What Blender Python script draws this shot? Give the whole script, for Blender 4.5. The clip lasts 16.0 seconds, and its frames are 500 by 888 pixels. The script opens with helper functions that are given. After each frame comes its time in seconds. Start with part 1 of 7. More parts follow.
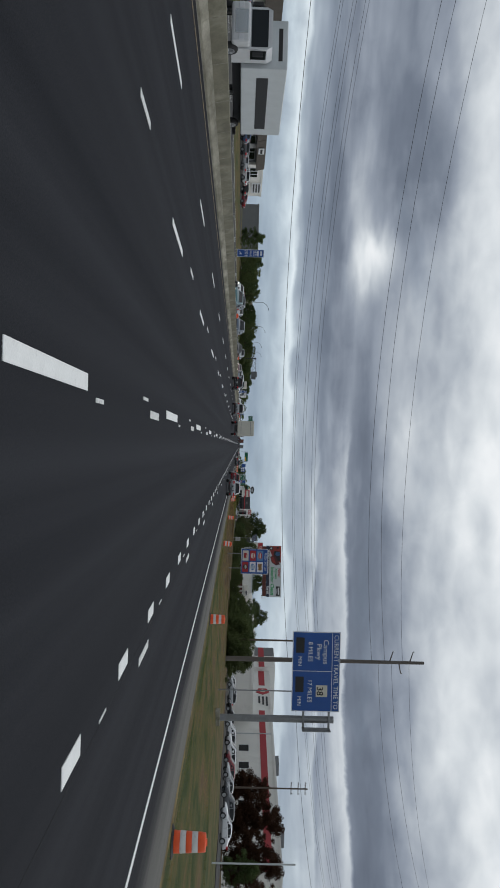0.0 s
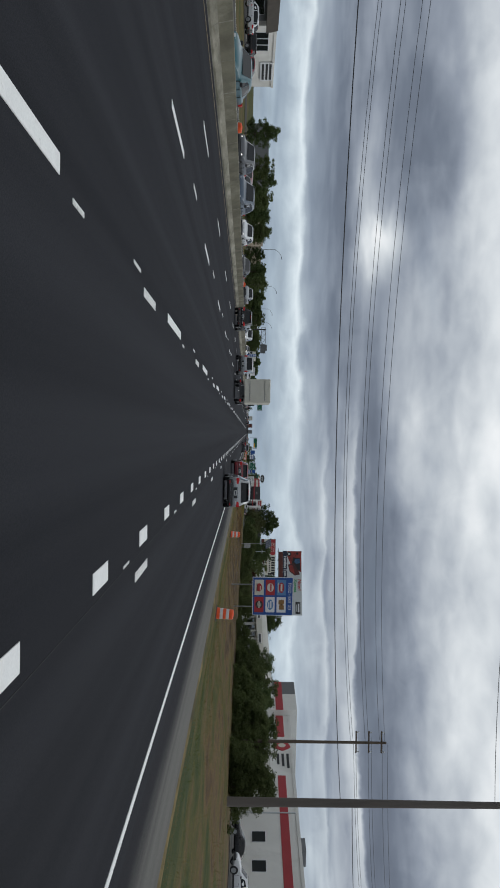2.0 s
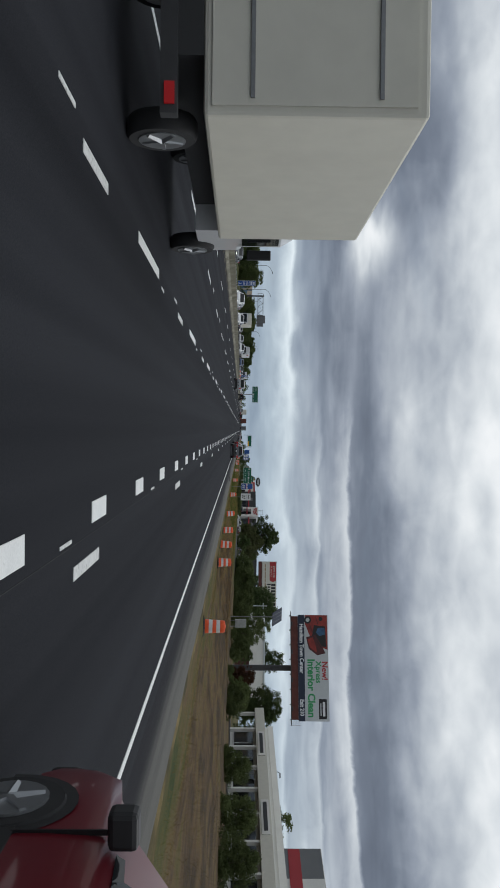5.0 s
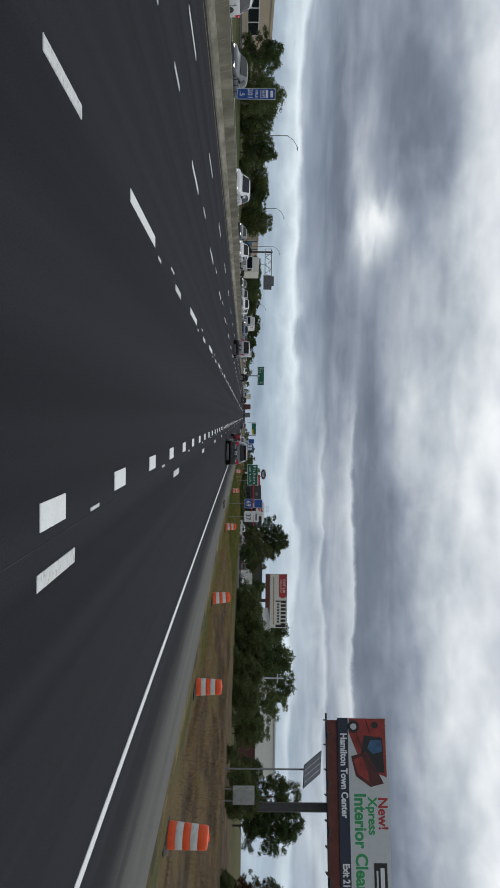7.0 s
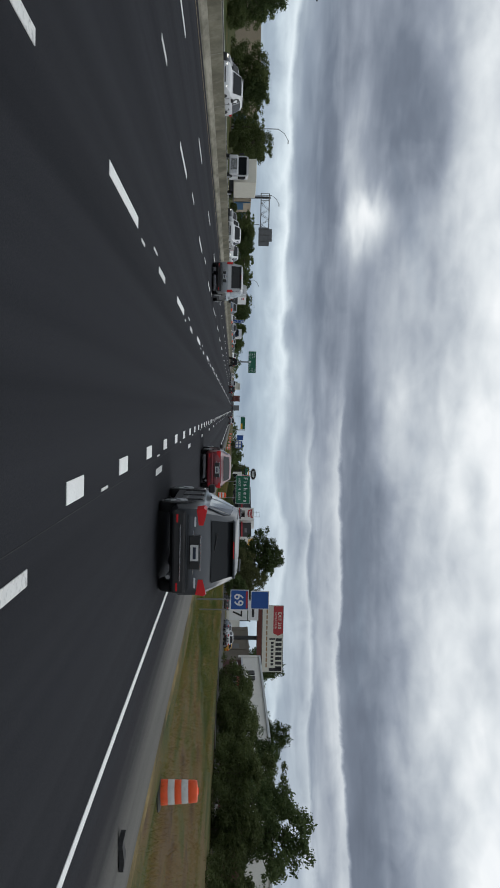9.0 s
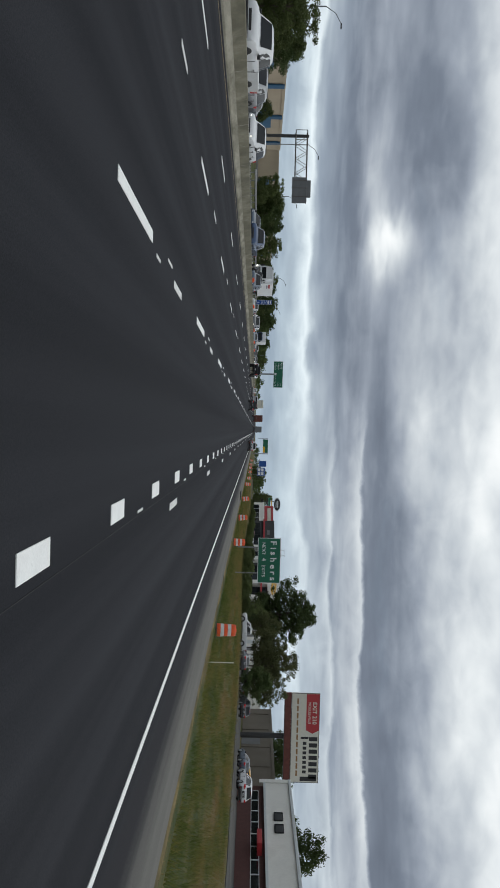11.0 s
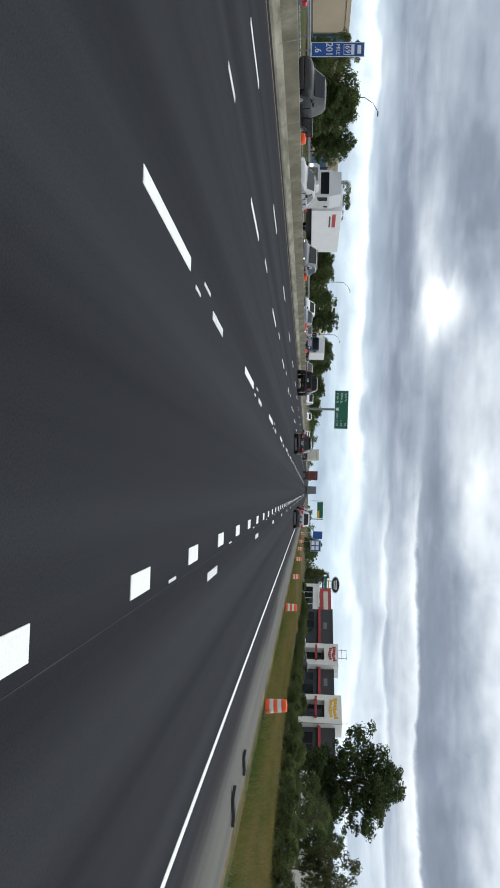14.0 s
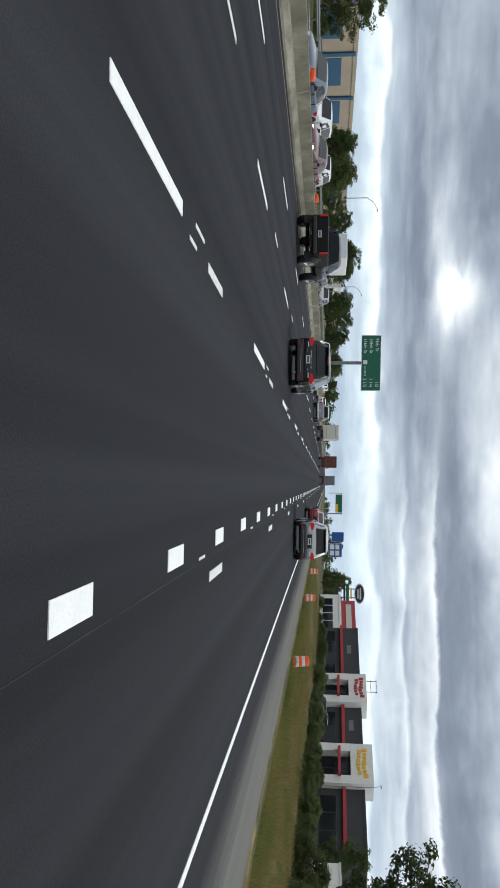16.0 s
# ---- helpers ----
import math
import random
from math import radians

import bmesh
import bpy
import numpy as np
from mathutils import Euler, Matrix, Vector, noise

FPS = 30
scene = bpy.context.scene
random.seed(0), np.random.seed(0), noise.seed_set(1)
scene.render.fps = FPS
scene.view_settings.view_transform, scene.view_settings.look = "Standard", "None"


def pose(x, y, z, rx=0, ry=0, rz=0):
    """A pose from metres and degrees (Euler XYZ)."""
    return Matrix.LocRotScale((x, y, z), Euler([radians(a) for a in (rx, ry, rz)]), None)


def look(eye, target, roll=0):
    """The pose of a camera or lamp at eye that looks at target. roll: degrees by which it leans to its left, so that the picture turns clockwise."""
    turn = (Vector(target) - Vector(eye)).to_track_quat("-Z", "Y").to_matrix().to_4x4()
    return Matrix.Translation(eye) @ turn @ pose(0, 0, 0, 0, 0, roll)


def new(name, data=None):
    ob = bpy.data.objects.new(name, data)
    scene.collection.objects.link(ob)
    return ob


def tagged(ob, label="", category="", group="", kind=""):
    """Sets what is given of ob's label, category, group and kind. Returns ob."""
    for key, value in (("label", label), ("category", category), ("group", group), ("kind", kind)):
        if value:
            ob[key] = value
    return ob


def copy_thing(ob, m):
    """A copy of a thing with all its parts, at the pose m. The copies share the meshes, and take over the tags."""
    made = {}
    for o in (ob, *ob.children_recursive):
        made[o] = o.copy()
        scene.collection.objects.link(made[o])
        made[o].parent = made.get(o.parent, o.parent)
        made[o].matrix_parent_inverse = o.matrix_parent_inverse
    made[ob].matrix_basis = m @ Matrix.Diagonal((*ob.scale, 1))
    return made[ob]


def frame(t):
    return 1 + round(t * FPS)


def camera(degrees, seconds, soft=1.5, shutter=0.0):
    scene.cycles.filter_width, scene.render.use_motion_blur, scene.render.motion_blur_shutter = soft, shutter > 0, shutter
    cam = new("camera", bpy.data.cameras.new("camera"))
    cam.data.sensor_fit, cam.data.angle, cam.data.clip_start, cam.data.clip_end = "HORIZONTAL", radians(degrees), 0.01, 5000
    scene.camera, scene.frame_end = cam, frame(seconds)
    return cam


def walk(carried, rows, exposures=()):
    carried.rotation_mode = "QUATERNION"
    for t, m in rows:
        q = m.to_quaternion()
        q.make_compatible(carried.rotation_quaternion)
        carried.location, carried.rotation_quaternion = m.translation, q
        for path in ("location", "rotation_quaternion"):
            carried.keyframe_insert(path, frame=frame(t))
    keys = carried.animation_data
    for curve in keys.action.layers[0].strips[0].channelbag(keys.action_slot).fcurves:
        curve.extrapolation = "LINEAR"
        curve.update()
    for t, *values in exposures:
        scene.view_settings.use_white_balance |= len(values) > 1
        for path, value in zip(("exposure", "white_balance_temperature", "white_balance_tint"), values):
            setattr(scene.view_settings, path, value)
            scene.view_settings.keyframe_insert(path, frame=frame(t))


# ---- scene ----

# ------------------------------------------------------------------ camera
# A phone held sideways in a car: the picture's right is the world's up.
EYE = 1.54
PATH = [  # seconds, across, along, yaw, pitch, lean
    (0, -2.370, 0.687, 0.060, 0.666, 1.593),
    (0.5, -1.971, 13.440, -0.106, 0.421, 1.243),
    (1, -1.536, 26.274, -0.685, 0.373, 1.025),
    (1.5, -1.177, 38.352, -1.115, 0.216, 0.790),
    (2, -0.844, 51.153, -0.809, 0.116, 0.899),
    (2.5, -0.616, 63.925, -0.355, 0.018, 0.907),
    (3, -0.403, 76.678, -0.353, 0.444, 0.706),
    (5.5, -0.121, 140.311, -1.161, 0.371, 0.666),
    (6, -0.066, 152.777, -1.278, -0.005, 0.721),
    (6.5, -0.044, 165.290, -1.525, -0.065, 0.860),
    (7, -0.064, 177.741, -1.830, 0.318, 0.600),
    (7.5, -0.089, 190.370, -1.652, 1.209, 0.603),
    (8, -0.085, 202.751, -1.994, 1.131, 0.852),
    (8.5, -0.080, 215.169, -2.361, 1.255, 1.015),
    (11, -0.235, 277.424, -0.879, -0.359, 1.527),
    (11.5, -0.206, 290.578, -1.074, -1.426, 1.349),
    (12, -0.190, 302.873, -0.349, -2.633, 1.153),
    (12.5, -0.187, 314.601, 1.552, -3.327, 1.054),
    (13, -0.208, 327.546, 3.592, -3.857, 1.733),
    (13.5, -0.211, 339.987, 3.509, -3.961, 1.876),
    (14, -0.173, 352.341, 3.118, -4.001, 1.571),
    (14.5, -0.125, 364.187, 2.584, -4.272, 1.062),
    (15, -0.067, 377.402, 1.552, -2.912, 1.001),
    (15.5, -0.043, 390.075, 1.655, -3.508, 0.911),
    (16, -0.072, 402.697, 2.593, -5.069, 0.642),
]


def drive(x, y, yaw, pitch, lean):
    a, b = radians(yaw), radians(pitch)
    eye = Vector((x, y, EYE))
    way = Vector((-math.sin(a) * math.cos(b), math.cos(a) * math.cos(b), math.sin(b)))
    return look(eye, eye + way, 90 + lean)


cam = camera(32.6, 16.0, soft=1.7)
walk(cam, [(t, drive(*p)) for t, *p in PATH],
     [(0, -0.15, 6330, 8.0), (5.5, -0.1, 6330, 8.0), (8.5, -0.05, 6330, 8.0), (11, 0.05, 6420, 7.0), (12, 0.3, 6420, 7.0), (12.5, 0.42, 6420, 7.0), (13, 0.6, 6420, 7.0), (14, 0.62, 6420, 7.0), (15, 0.5, 6420, 7.0), (15.5, 0.34, 6420, 7.0), (16, 0.55, 6420, 7.0)])

# ------------------------------------------------------------------ sky and sun
SUN_UP, SUN_ROUND = 48.0, 60.0


class Nodes:
    """Short forms for building node trees."""

    def __init__(self, tree):
        self.t = tree

    def add(self, kind):
        return self.t.nodes.new(kind)

    def link(self, a, b):
        self.t.links.new(a, b)

    def val(self, sock, v):
        if isinstance(v, (int, float)):
            sock.default_value = v
        elif isinstance(v, (tuple, list)):
            sock.default_value = v
        else:
            self.link(v, sock)

    def math(self, op, a, b=0.0, clamp=False):
        n = self.add("ShaderNodeMath")
        n.operation, n.use_clamp = op, clamp
        self.val(n.inputs[0], a), self.val(n.inputs[1], b)
        return n.outputs[0]

    def noise(self, vec, scale, detail=4.0, rough=0.55, warp=0.0):
        n = self.add("ShaderNodeTexNoise")
        if vec is not None:
            self.link(vec, n.inputs["Vector"])
        n.inputs["Scale"].default_value, n.inputs["Detail"].default_value = scale, detail
        n.inputs["Roughness"].default_value, n.inputs["Distortion"].default_value = rough, warp
        return n.outputs["Fac"]

    def scaled(self, vec, s, at=(0, 0, 0)):
        n = self.add("ShaderNodeMapping")
        self.link(vec, n.inputs["Vector"])
        n.inputs["Scale"].default_value, n.inputs["Location"].default_value = s, at
        return n.outputs[0]

    def ramp(self, fac, stops, mode="LINEAR"):
        n = self.add("ShaderNodeValToRGB")
        r = n.color_ramp
        r.interpolation = mode
        while len(r.elements) < len(stops):
            r.elements.new(0.5)
        for e, (p, c) in zip(r.elements, stops):
            e.position = p
            e.color = (*c, 1.0) if not isinstance(c, (int, float)) else (c, c, c, 1.0)
        self.link(fac, n.inputs[0])
        return n.outputs[0]

    def mix(self, fac, a, b, kind="MIX"):
        n = self.add("ShaderNodeMix")
        n.data_type, n.blend_type = "RGBA", kind
        self.val(n.inputs[0], fac)
        for s, v in ((n.inputs[6], a), (n.inputs[7], b)):
            self.val(s, (*v, 1.0) if isinstance(v, tuple) and len(v) == 3 else v)
        return n.outputs[2]


OVERHEAD = 1.0  # how bright the deck is overhead
CLOUDS = (  # single clouds in the deck: azimuth, height, half widths, how much lighter or darker
    (-0.220, 0.143, 0.026, 0.018, 0.50), (-0.265, 0.124, 0.060, 0.013, 0.12), (0.005, 0.188, 0.050, 0.017, 0.20), (0.040, 0.262, 0.100, 0.024, 0.14),
    (0.085, 0.274, 0.034, 0.012, -0.24), (0.280, 0.279, 0.040, 0.014, -0.22), (-0.060, 0.142, 0.080, 0.018, -0.16), (-0.380, 0.178, 0.110, 0.034, -0.24),
    (-0.260, 0.100, 0.100, 0.013, -0.12), (0.420, 0.262, 0.060, 0.026, 0.06), (-0.330, 0.262, 0.110, 0.022, 0.06), (-0.300, 0.210, 0.060, 0.018, -0.10))


def build_sky():
    world = bpy.data.worlds.new("overcast_sky")
    scene.world = world
    world.use_nodes = True
    n = Nodes(world.node_tree)
    n.t.nodes.clear()
    co = n.add("ShaderNodeTexCoord").outputs["Generated"]
    sep = n.add("ShaderNodeSeparateXYZ")
    n.link(co, sep.inputs[0])
    up = n.math("MAXIMUM", sep.outputs[2], 0.0)
    az = n.math("ARCTAN2", sep.outputs[0], sep.outputs[1])
    # the deck seen in perspective: lumps flatten towards the horizon
    flat = n.math("DIVIDE", 1.0, n.math("ADD", up, 0.22))
    comb = n.add("ShaderNodeCombineXYZ")
    n.link(n.math("MULTIPLY", sep.outputs[0], flat), comb.inputs[0])
    n.link(n.math("MULTIPLY", sep.outputs[1], flat), comb.inputs[1])
    deck = comb.outputs[0]
    polar = n.add("ShaderNodeCombineXYZ")
    n.link(az, polar.inputs[0]), n.link(up, polar.inputs[1])
    polar = polar.outputs[0]
    mid = lambda f: n.math("SUBTRACT", f, 0.5)
    drift = mid(n.noise(n.scaled(polar, (1.0, 2.2, 1.0), (2.3, 0.0, 0.0)), 4.0, 3.0, 0.5, 0.2))
    knobs = mid(n.noise(n.scaled(polar, (1.0, 1.5, 1.0), (5.1, 1.7, 0.0)), 22.0, 4.0, 0.55, 0.5))
    billow = mid(n.noise(n.scaled(deck, (1.0, 1.0, 1.0), (7.0, 2.0, 0.0)), 2.6, 3.0, 0.45, 0.2))
    puffs = mid(n.noise(n.scaled(deck, (1.0, 1.0, 1.0), (1.0, 9.0, 0.0)), 7.0, 2.5, 0.45, 0.2))
    wave = mid(n.noise(n.scaled(polar, (1.0, 3.0, 1.0), (8.4, 0.6, 0.0)), 8.0, 2.0, 0.5, 0.3))
    streak = mid(n.noise(n.scaled(polar, (1.0, 6.0, 1.0), (0.7, 3.3, 0.0)), 9.0, 3.0, 0.5, 0.3))
    low = n.ramp(up, [(0.06, 1.0), (0.085, 0.8), (0.115, 0.1)])
    bent = n.math("ADD", up, n.math("MULTIPLY", drift, 0.020))
    bent = n.math("ADD", bent, n.math("MULTIPLY", n.math("MULTIPLY", wave, low), 0.045))
    bent = n.math("ADD", bent, n.math("MULTIPLY", knobs, 0.016))
    bent = n.math("MULTIPLY", bent, 2.5, True)
    # long cloud rolls with lit upper edges under a grey sheet; broken puffs further round
    rolls = n.ramp(bent, [(0.0, 0.52), (0.075, 0.58), (0.125, 0.72), (0.142, 0.54), (0.19, 0.52), (0.222, 0.67), (0.234, 0.46), (0.27, 0.49), (0.312, 0.68), (0.323, 0.27),
                          (0.365, 0.23), (0.43, 0.31), (0.50, 0.50), (0.585, 0.69), (0.675, 0.84), (0.75, 0.86), (1.0, 0.66)])
    broken = n.ramp(bent, [(0.0, 0.50), (0.088, 0.54), (0.118, 0.72), (0.142, 0.86), (0.160, 0.54), (0.190, 0.40), (0.23, 0.32), (0.275, 0.36), (0.325, 0.45), (0.40, 0.45), (0.475, 0.48),
                           (0.55, 0.55), (0.65, 0.72), (0.75, 0.84), (1.0, 0.66)])
    side = n.ramp(n.math("ADD", n.math("MULTIPLY", az, 3.0), 0.5), [(0.30, 0.0), (0.72, 1.0)])
    tone = n.mix(side, broken, rolls)
    rise = n.ramp(n.math("MULTIPLY", up, 3.0, True), [(0.0, 0.10), (0.36, 0.16), (0.60, 0.55), (0.85, 0.80), (1.0, 0.80)])
    tone = n.math("ADD", tone, n.math("MULTIPLY", n.math("ADD", billow, n.math("MULTIPLY", puffs, 0.45)), rise))
    tone = n.math("ADD", tone, n.math("MULTIPLY", knobs, 0.12))
    tone = n.math("ADD", tone, n.math("MULTIPLY", streak, n.ramp(up, [(0.04, 0.30), (0.11, 0.42), (0.14, 0.26), (0.22, 0.05)])))
    wx = n.math("ADD", az, n.math("MULTIPLY", puffs, 0.05))
    wz = n.math("ADD", up, n.math("MULTIPLY", billow, 0.030))
    for at, high, wide, tall, more in CLOUDS:
        dx = n.math("DIVIDE", n.math("SUBTRACT", wx, at), wide)
        dz = n.math("DIVIDE", n.math("SUBTRACT", wz, high), tall)
        fade = n.math("EXPONENT", n.math("MULTIPLY", n.math("ADD", n.math("MULTIPLY", dx, dx), n.math("MULTIPLY", dz, dz)), -0.7))
        tone = n.math("ADD", tone, n.math("MULTIPLY", fade, more))
    cloud = n.ramp(tone, [(0.0, (0.10, 0.116, 0.153)), (0.25, (0.186, 0.214, 0.270)), (0.42, (0.318, 0.352, 0.418)), (0.60, (0.52, 0.555, 0.605)), (0.80, (0.79, 0.815, 0.84)),
                          (0.92, (0.97, 0.975, 0.985))])
    cloud = n.mix(1.0, cloud, n.ramp(up, [(0.02, (0.90, 1.0, 1.05)), (0.11, (1.0, 1.0, 1.0))]), "MULTIPLY")
    # overhead the deck thickens
    high_up = n.ramp(up, [(0.34, 1.0), (0.62, OVERHEAD)])
    cloud = n.mix(1.0, cloud, high_up, "MULTIPLY")
    air = n.add("ShaderNodeTexSky")
    air.sky_type, air.sun_disc = "NISHITA", False
    air.sun_elevation, air.sun_rotation = radians(SUN_UP), radians(SUN_ROUND)
    clear = n.mix(1.0, air.outputs[0], (0.08, 0.08, 0.08), "MULTIPLY")
    cover = n.ramp(n.noise(n.scaled(deck, (1, 1, 1), (0.0, 5.0, 0.0)), 1.6, 5.0, 0.6, 0.4), [(0.30, 0.90), (0.42, 1.0)])
    back = n.add("ShaderNodeBackground")
    n.link(n.mix(cover, clear, cloud), back.inputs[0])
    back.inputs[1].default_value = 1.0
    out = n.add("ShaderNodeOutputWorld")
    n.link(back.outputs[0], out.inputs[0])


build_sky()
sun = new("sun", bpy.data.lights.new("sun", "SUN"))
sun.data.energy, sun.data.angle, sun.data.color = 0.9, radians(35), (1.0, 0.97, 0.93)
sun.matrix_world = look((0, 0, 60), (-40 * math.sin(radians(SUN_ROUND)), -40 * math.cos(radians(SUN_ROUND)), 60 - 40 * math.tan(radians(SUN_UP))))

# ------------------------------------------------------------------ materials


def surface(name, color, rough=0.8, metal=0.0, spot=0.0, spot_size=1.0, grain=0.0, grain_size=40.0, bump=0.0,
            stain=None, stain_size=0.3, stain_cover=0.5, stretch=(1, 1, 1), vary=0.0, coat=0.0, shine=None, placed=False):
    """A plain material with variation at two scales: soft spots and fine grain, and stains of another colour."""
    m = bpy.data.materials.new(name)
    m.use_nodes = True
    n = Nodes(m.node_tree)
    bsdf = m.node_tree.nodes["Principled BSDF"]
    co = n.add("ShaderNodeNewGeometry").outputs["Position"] if placed else n.add("ShaderNodeTexCoord").outputs["Object"]
    if stretch != (1, 1, 1):
        co = n.scaled(co, stretch)
    base = (*color, 1.0)
    if stain:
        fac = n.ramp(n.noise(co, stain_size, 6.0, 0.62, 0.3), [(stain_cover - 0.12, 0.0), (stain_cover + 0.12, 1.0)])
        base = n.mix(fac, base, (*stain, 1.0))
    if spot:
        base = n.mix(1.0, base, n.ramp(n.noise(co, spot_size, 4.0), [(0.25, 1.0 - spot), (0.75, 1.0 + spot)]), "MULTIPLY")
    fine = n.noise(co, grain_size, 3.0, 0.6)
    if grain:
        base = n.mix(1.0, base, n.ramp(fine, [(0.25, 1.0 - grain), (0.75, 1.0 + grain)]), "MULTIPLY")
    if vary:
        info = n.add("ShaderNodeObjectInfo").outputs["Random"]
        base = n.mix(1.0, base, n.ramp(info, [(0.0, 1.0 - vary), (1.0, 1.0 + vary)]), "MULTIPLY")
    n.val(bsdf.inputs["Base Color"], base)
    bsdf.inputs["Roughness"].default_value, bsdf.inputs["Metallic"].default_value = rough, metal
    bsdf.inputs["Coat Weight"].default_value = coat
    bsdf.inputs["Coat Roughness"].default_value = 0.06
    if shine is not None:
        bsdf.inputs["Specular IOR Level"].default_value = shine
    if bump:
        b = n.add("ShaderNodeBump")
        b.inputs["Strength"].default_value, b.inputs["Distance"].default_value = bump, 0.02
        n.link(fine, b.inputs["Height"])
        n.link(b.outputs[0], bsdf.inputs["Normal"])
    return m


def let_light_through(m, n, tone, amount):
    """Thin leaves and blades: part of the light passes to their other side."""
    tree = m.node_tree
    thin = n.add("ShaderNodeBsdfTranslucent")
    blend = n.add("ShaderNodeMixShader")
    blend.inputs[0].default_value = amount
    n.link(tone, thin.inputs[0])
    n.link(tree.nodes["Principled BSDF"].outputs[0], blend.inputs[1])
    n.link(thin.outputs[0], blend.inputs[2])
    n.link(blend.outputs[0], tree.nodes["Material Output"].inputs[0])


def foliage(name, dark, light):
    m = bpy.data.materials.new(name)
    m.use_nodes = True
    n = Nodes(m.node_tree)
    bsdf = m.node_tree.nodes["Principled BSDF"]
    isl = n.add("ShaderNodeNewGeometry").outputs["Random Per Island"]
    co = n.add("ShaderNodeTexCoord").outputs["Object"]
    tone = n.mix(n.math("ADD", n.math("MULTIPLY", isl, 0.6), n.math("MULTIPLY", n.noise(co, 0.6), 0.4)), dark, light)
    info = n.add("ShaderNodeObjectInfo").outputs["Random"]
    tone = n.mix(1.0, tone, n.ramp(info, [(0.0, 0.75), (1.0, 1.25)]), "MULTIPLY")
    n.val(bsdf.inputs["Base Color"], tone)
    bsdf.inputs["Roughness"].default_value = 0.7
    bsdf.inputs["Specular IOR Level"].default_value = 0.08
    let_light_through(m, n, tone, 0.4)
    return m


def turf(name, blades):
    """Patchy roadside turf: green, olive and straw patches, drier away from the shoulder."""
    m = bpy.data.materials.new(name)
    m.use_nodes = True
    n = Nodes(m.node_tree)
    bsdf = m.node_tree.nodes["Principled BSDF"]
    co = n.add("ShaderNodeTexCoord").outputs["Object"]
    sep = n.add("ShaderNodeSeparateXYZ")
    n.link(co, sep.inputs[0])
    patch_noise = n.noise(n.scaled(co, (1.0, 0.32, 1.0)), 0.42, 5.0, 0.62, 0.5)
    dry = n.ramp(n.math("DIVIDE", sep.outputs[0], 30.0), [(0.25, 0.0), (0.34, 0.0), (0.42, 0.06), (0.55, 0.11), (0.78, 0.11)])
    ditch = n.math("MULTIPLY", n.ramp(n.math("DIVIDE", sep.outputs[1], 600.0), [(0.20, 0.0), (0.26, 0.13), (0.41, 0.13), (0.47, 0.0)]),
                   n.ramp(n.math("DIVIDE", sep.outputs[0], 30.0), [(0.29, 0.0), (0.38, 1.0)]))
    dry = n.math("ADD", dry, ditch)
    stretches = n.ramp(n.math("DIVIDE", sep.outputs[1], 600.0), [(0.10, 0.35), (0.20, 0.5), (0.41, 0.5), (0.47, 0.34), (0.54, 0.34), (0.60, 0.38), (0.75, 0.38)])
    dry = n.math("ADD", dry, n.math("SUBTRACT", stretches, 0.5))
    mown = n.noise(n.scaled(co, (0.9, 0.035, 1.0), (3.0, 0.0, 0.0)), 1.0, 4.0, 0.6, 0.4)
    dry = n.math("ADD", dry, n.math("MULTIPLY", n.math("SUBTRACT", mown, 0.48), 0.45))
    blotch = n.noise(n.scaled(co, (0.55, 0.20, 1.0), (0.0, 17.0, 0.0)), 1.0, 3.0, 0.55, 0.6)
    dry = n.math("ADD", dry, n.math("MULTIPLY", n.math("SUBTRACT", blotch, 0.5), 0.7))
    tone = n.ramp(n.math("ADD", patch_noise, dry), [(0.30, (0.048, 0.068, 0.017)), (0.43, (0.088, 0.094, 0.027)), (0.54, (0.130, 0.104, 0.036)),
                                            (0.64, (0.164, 0.112, 0.050)), (0.72, (0.124, 0.080, 0.042)), (0.84, (0.064, 0.043, 0.025))])
    fine = n.noise(n.scaled(co, (1.0, 0.6, 1.0)), 5.0, 5.0, 0.65)
    # soil colour lowered to stand for the shade between blades
    tone = n.mix(1.0, tone, n.ramp(fine, [(0.28, 0.68), (0.72, 1.04)] if blades else [(0.28, 0.56), (0.72, 0.82)]), "MULTIPLY")
    if blades:
        isl = n.add("ShaderNodeNewGeometry").outputs["Random Per Island"]
        # blade colour raised, as upright blades catch less of the sky
        tone = n.mix(1.0, tone, n.ramp(isl, [(0.0, 1.5), (0.8, 1.75), (1.0, 2.0)]), "MULTIPLY")
    n.link(tone, bsdf.inputs["Base Color"])
    bsdf.inputs["Roughness"].default_value = 0.85
    bsdf.inputs["Specular IOR Level"].default_value = 0.1
    if blades:
        let_light_through(m, n, tone, 0.6)
    if not blades:
        bump = n.add("ShaderNodeBump")
        bump.inputs["Strength"].default_value, bump.inputs["Distance"].default_value = 0.6, 0.05
        n.link(fine, bump.inputs["Height"])
        n.link(bump.outputs[0], bsdf.inputs["Normal"])
    return m


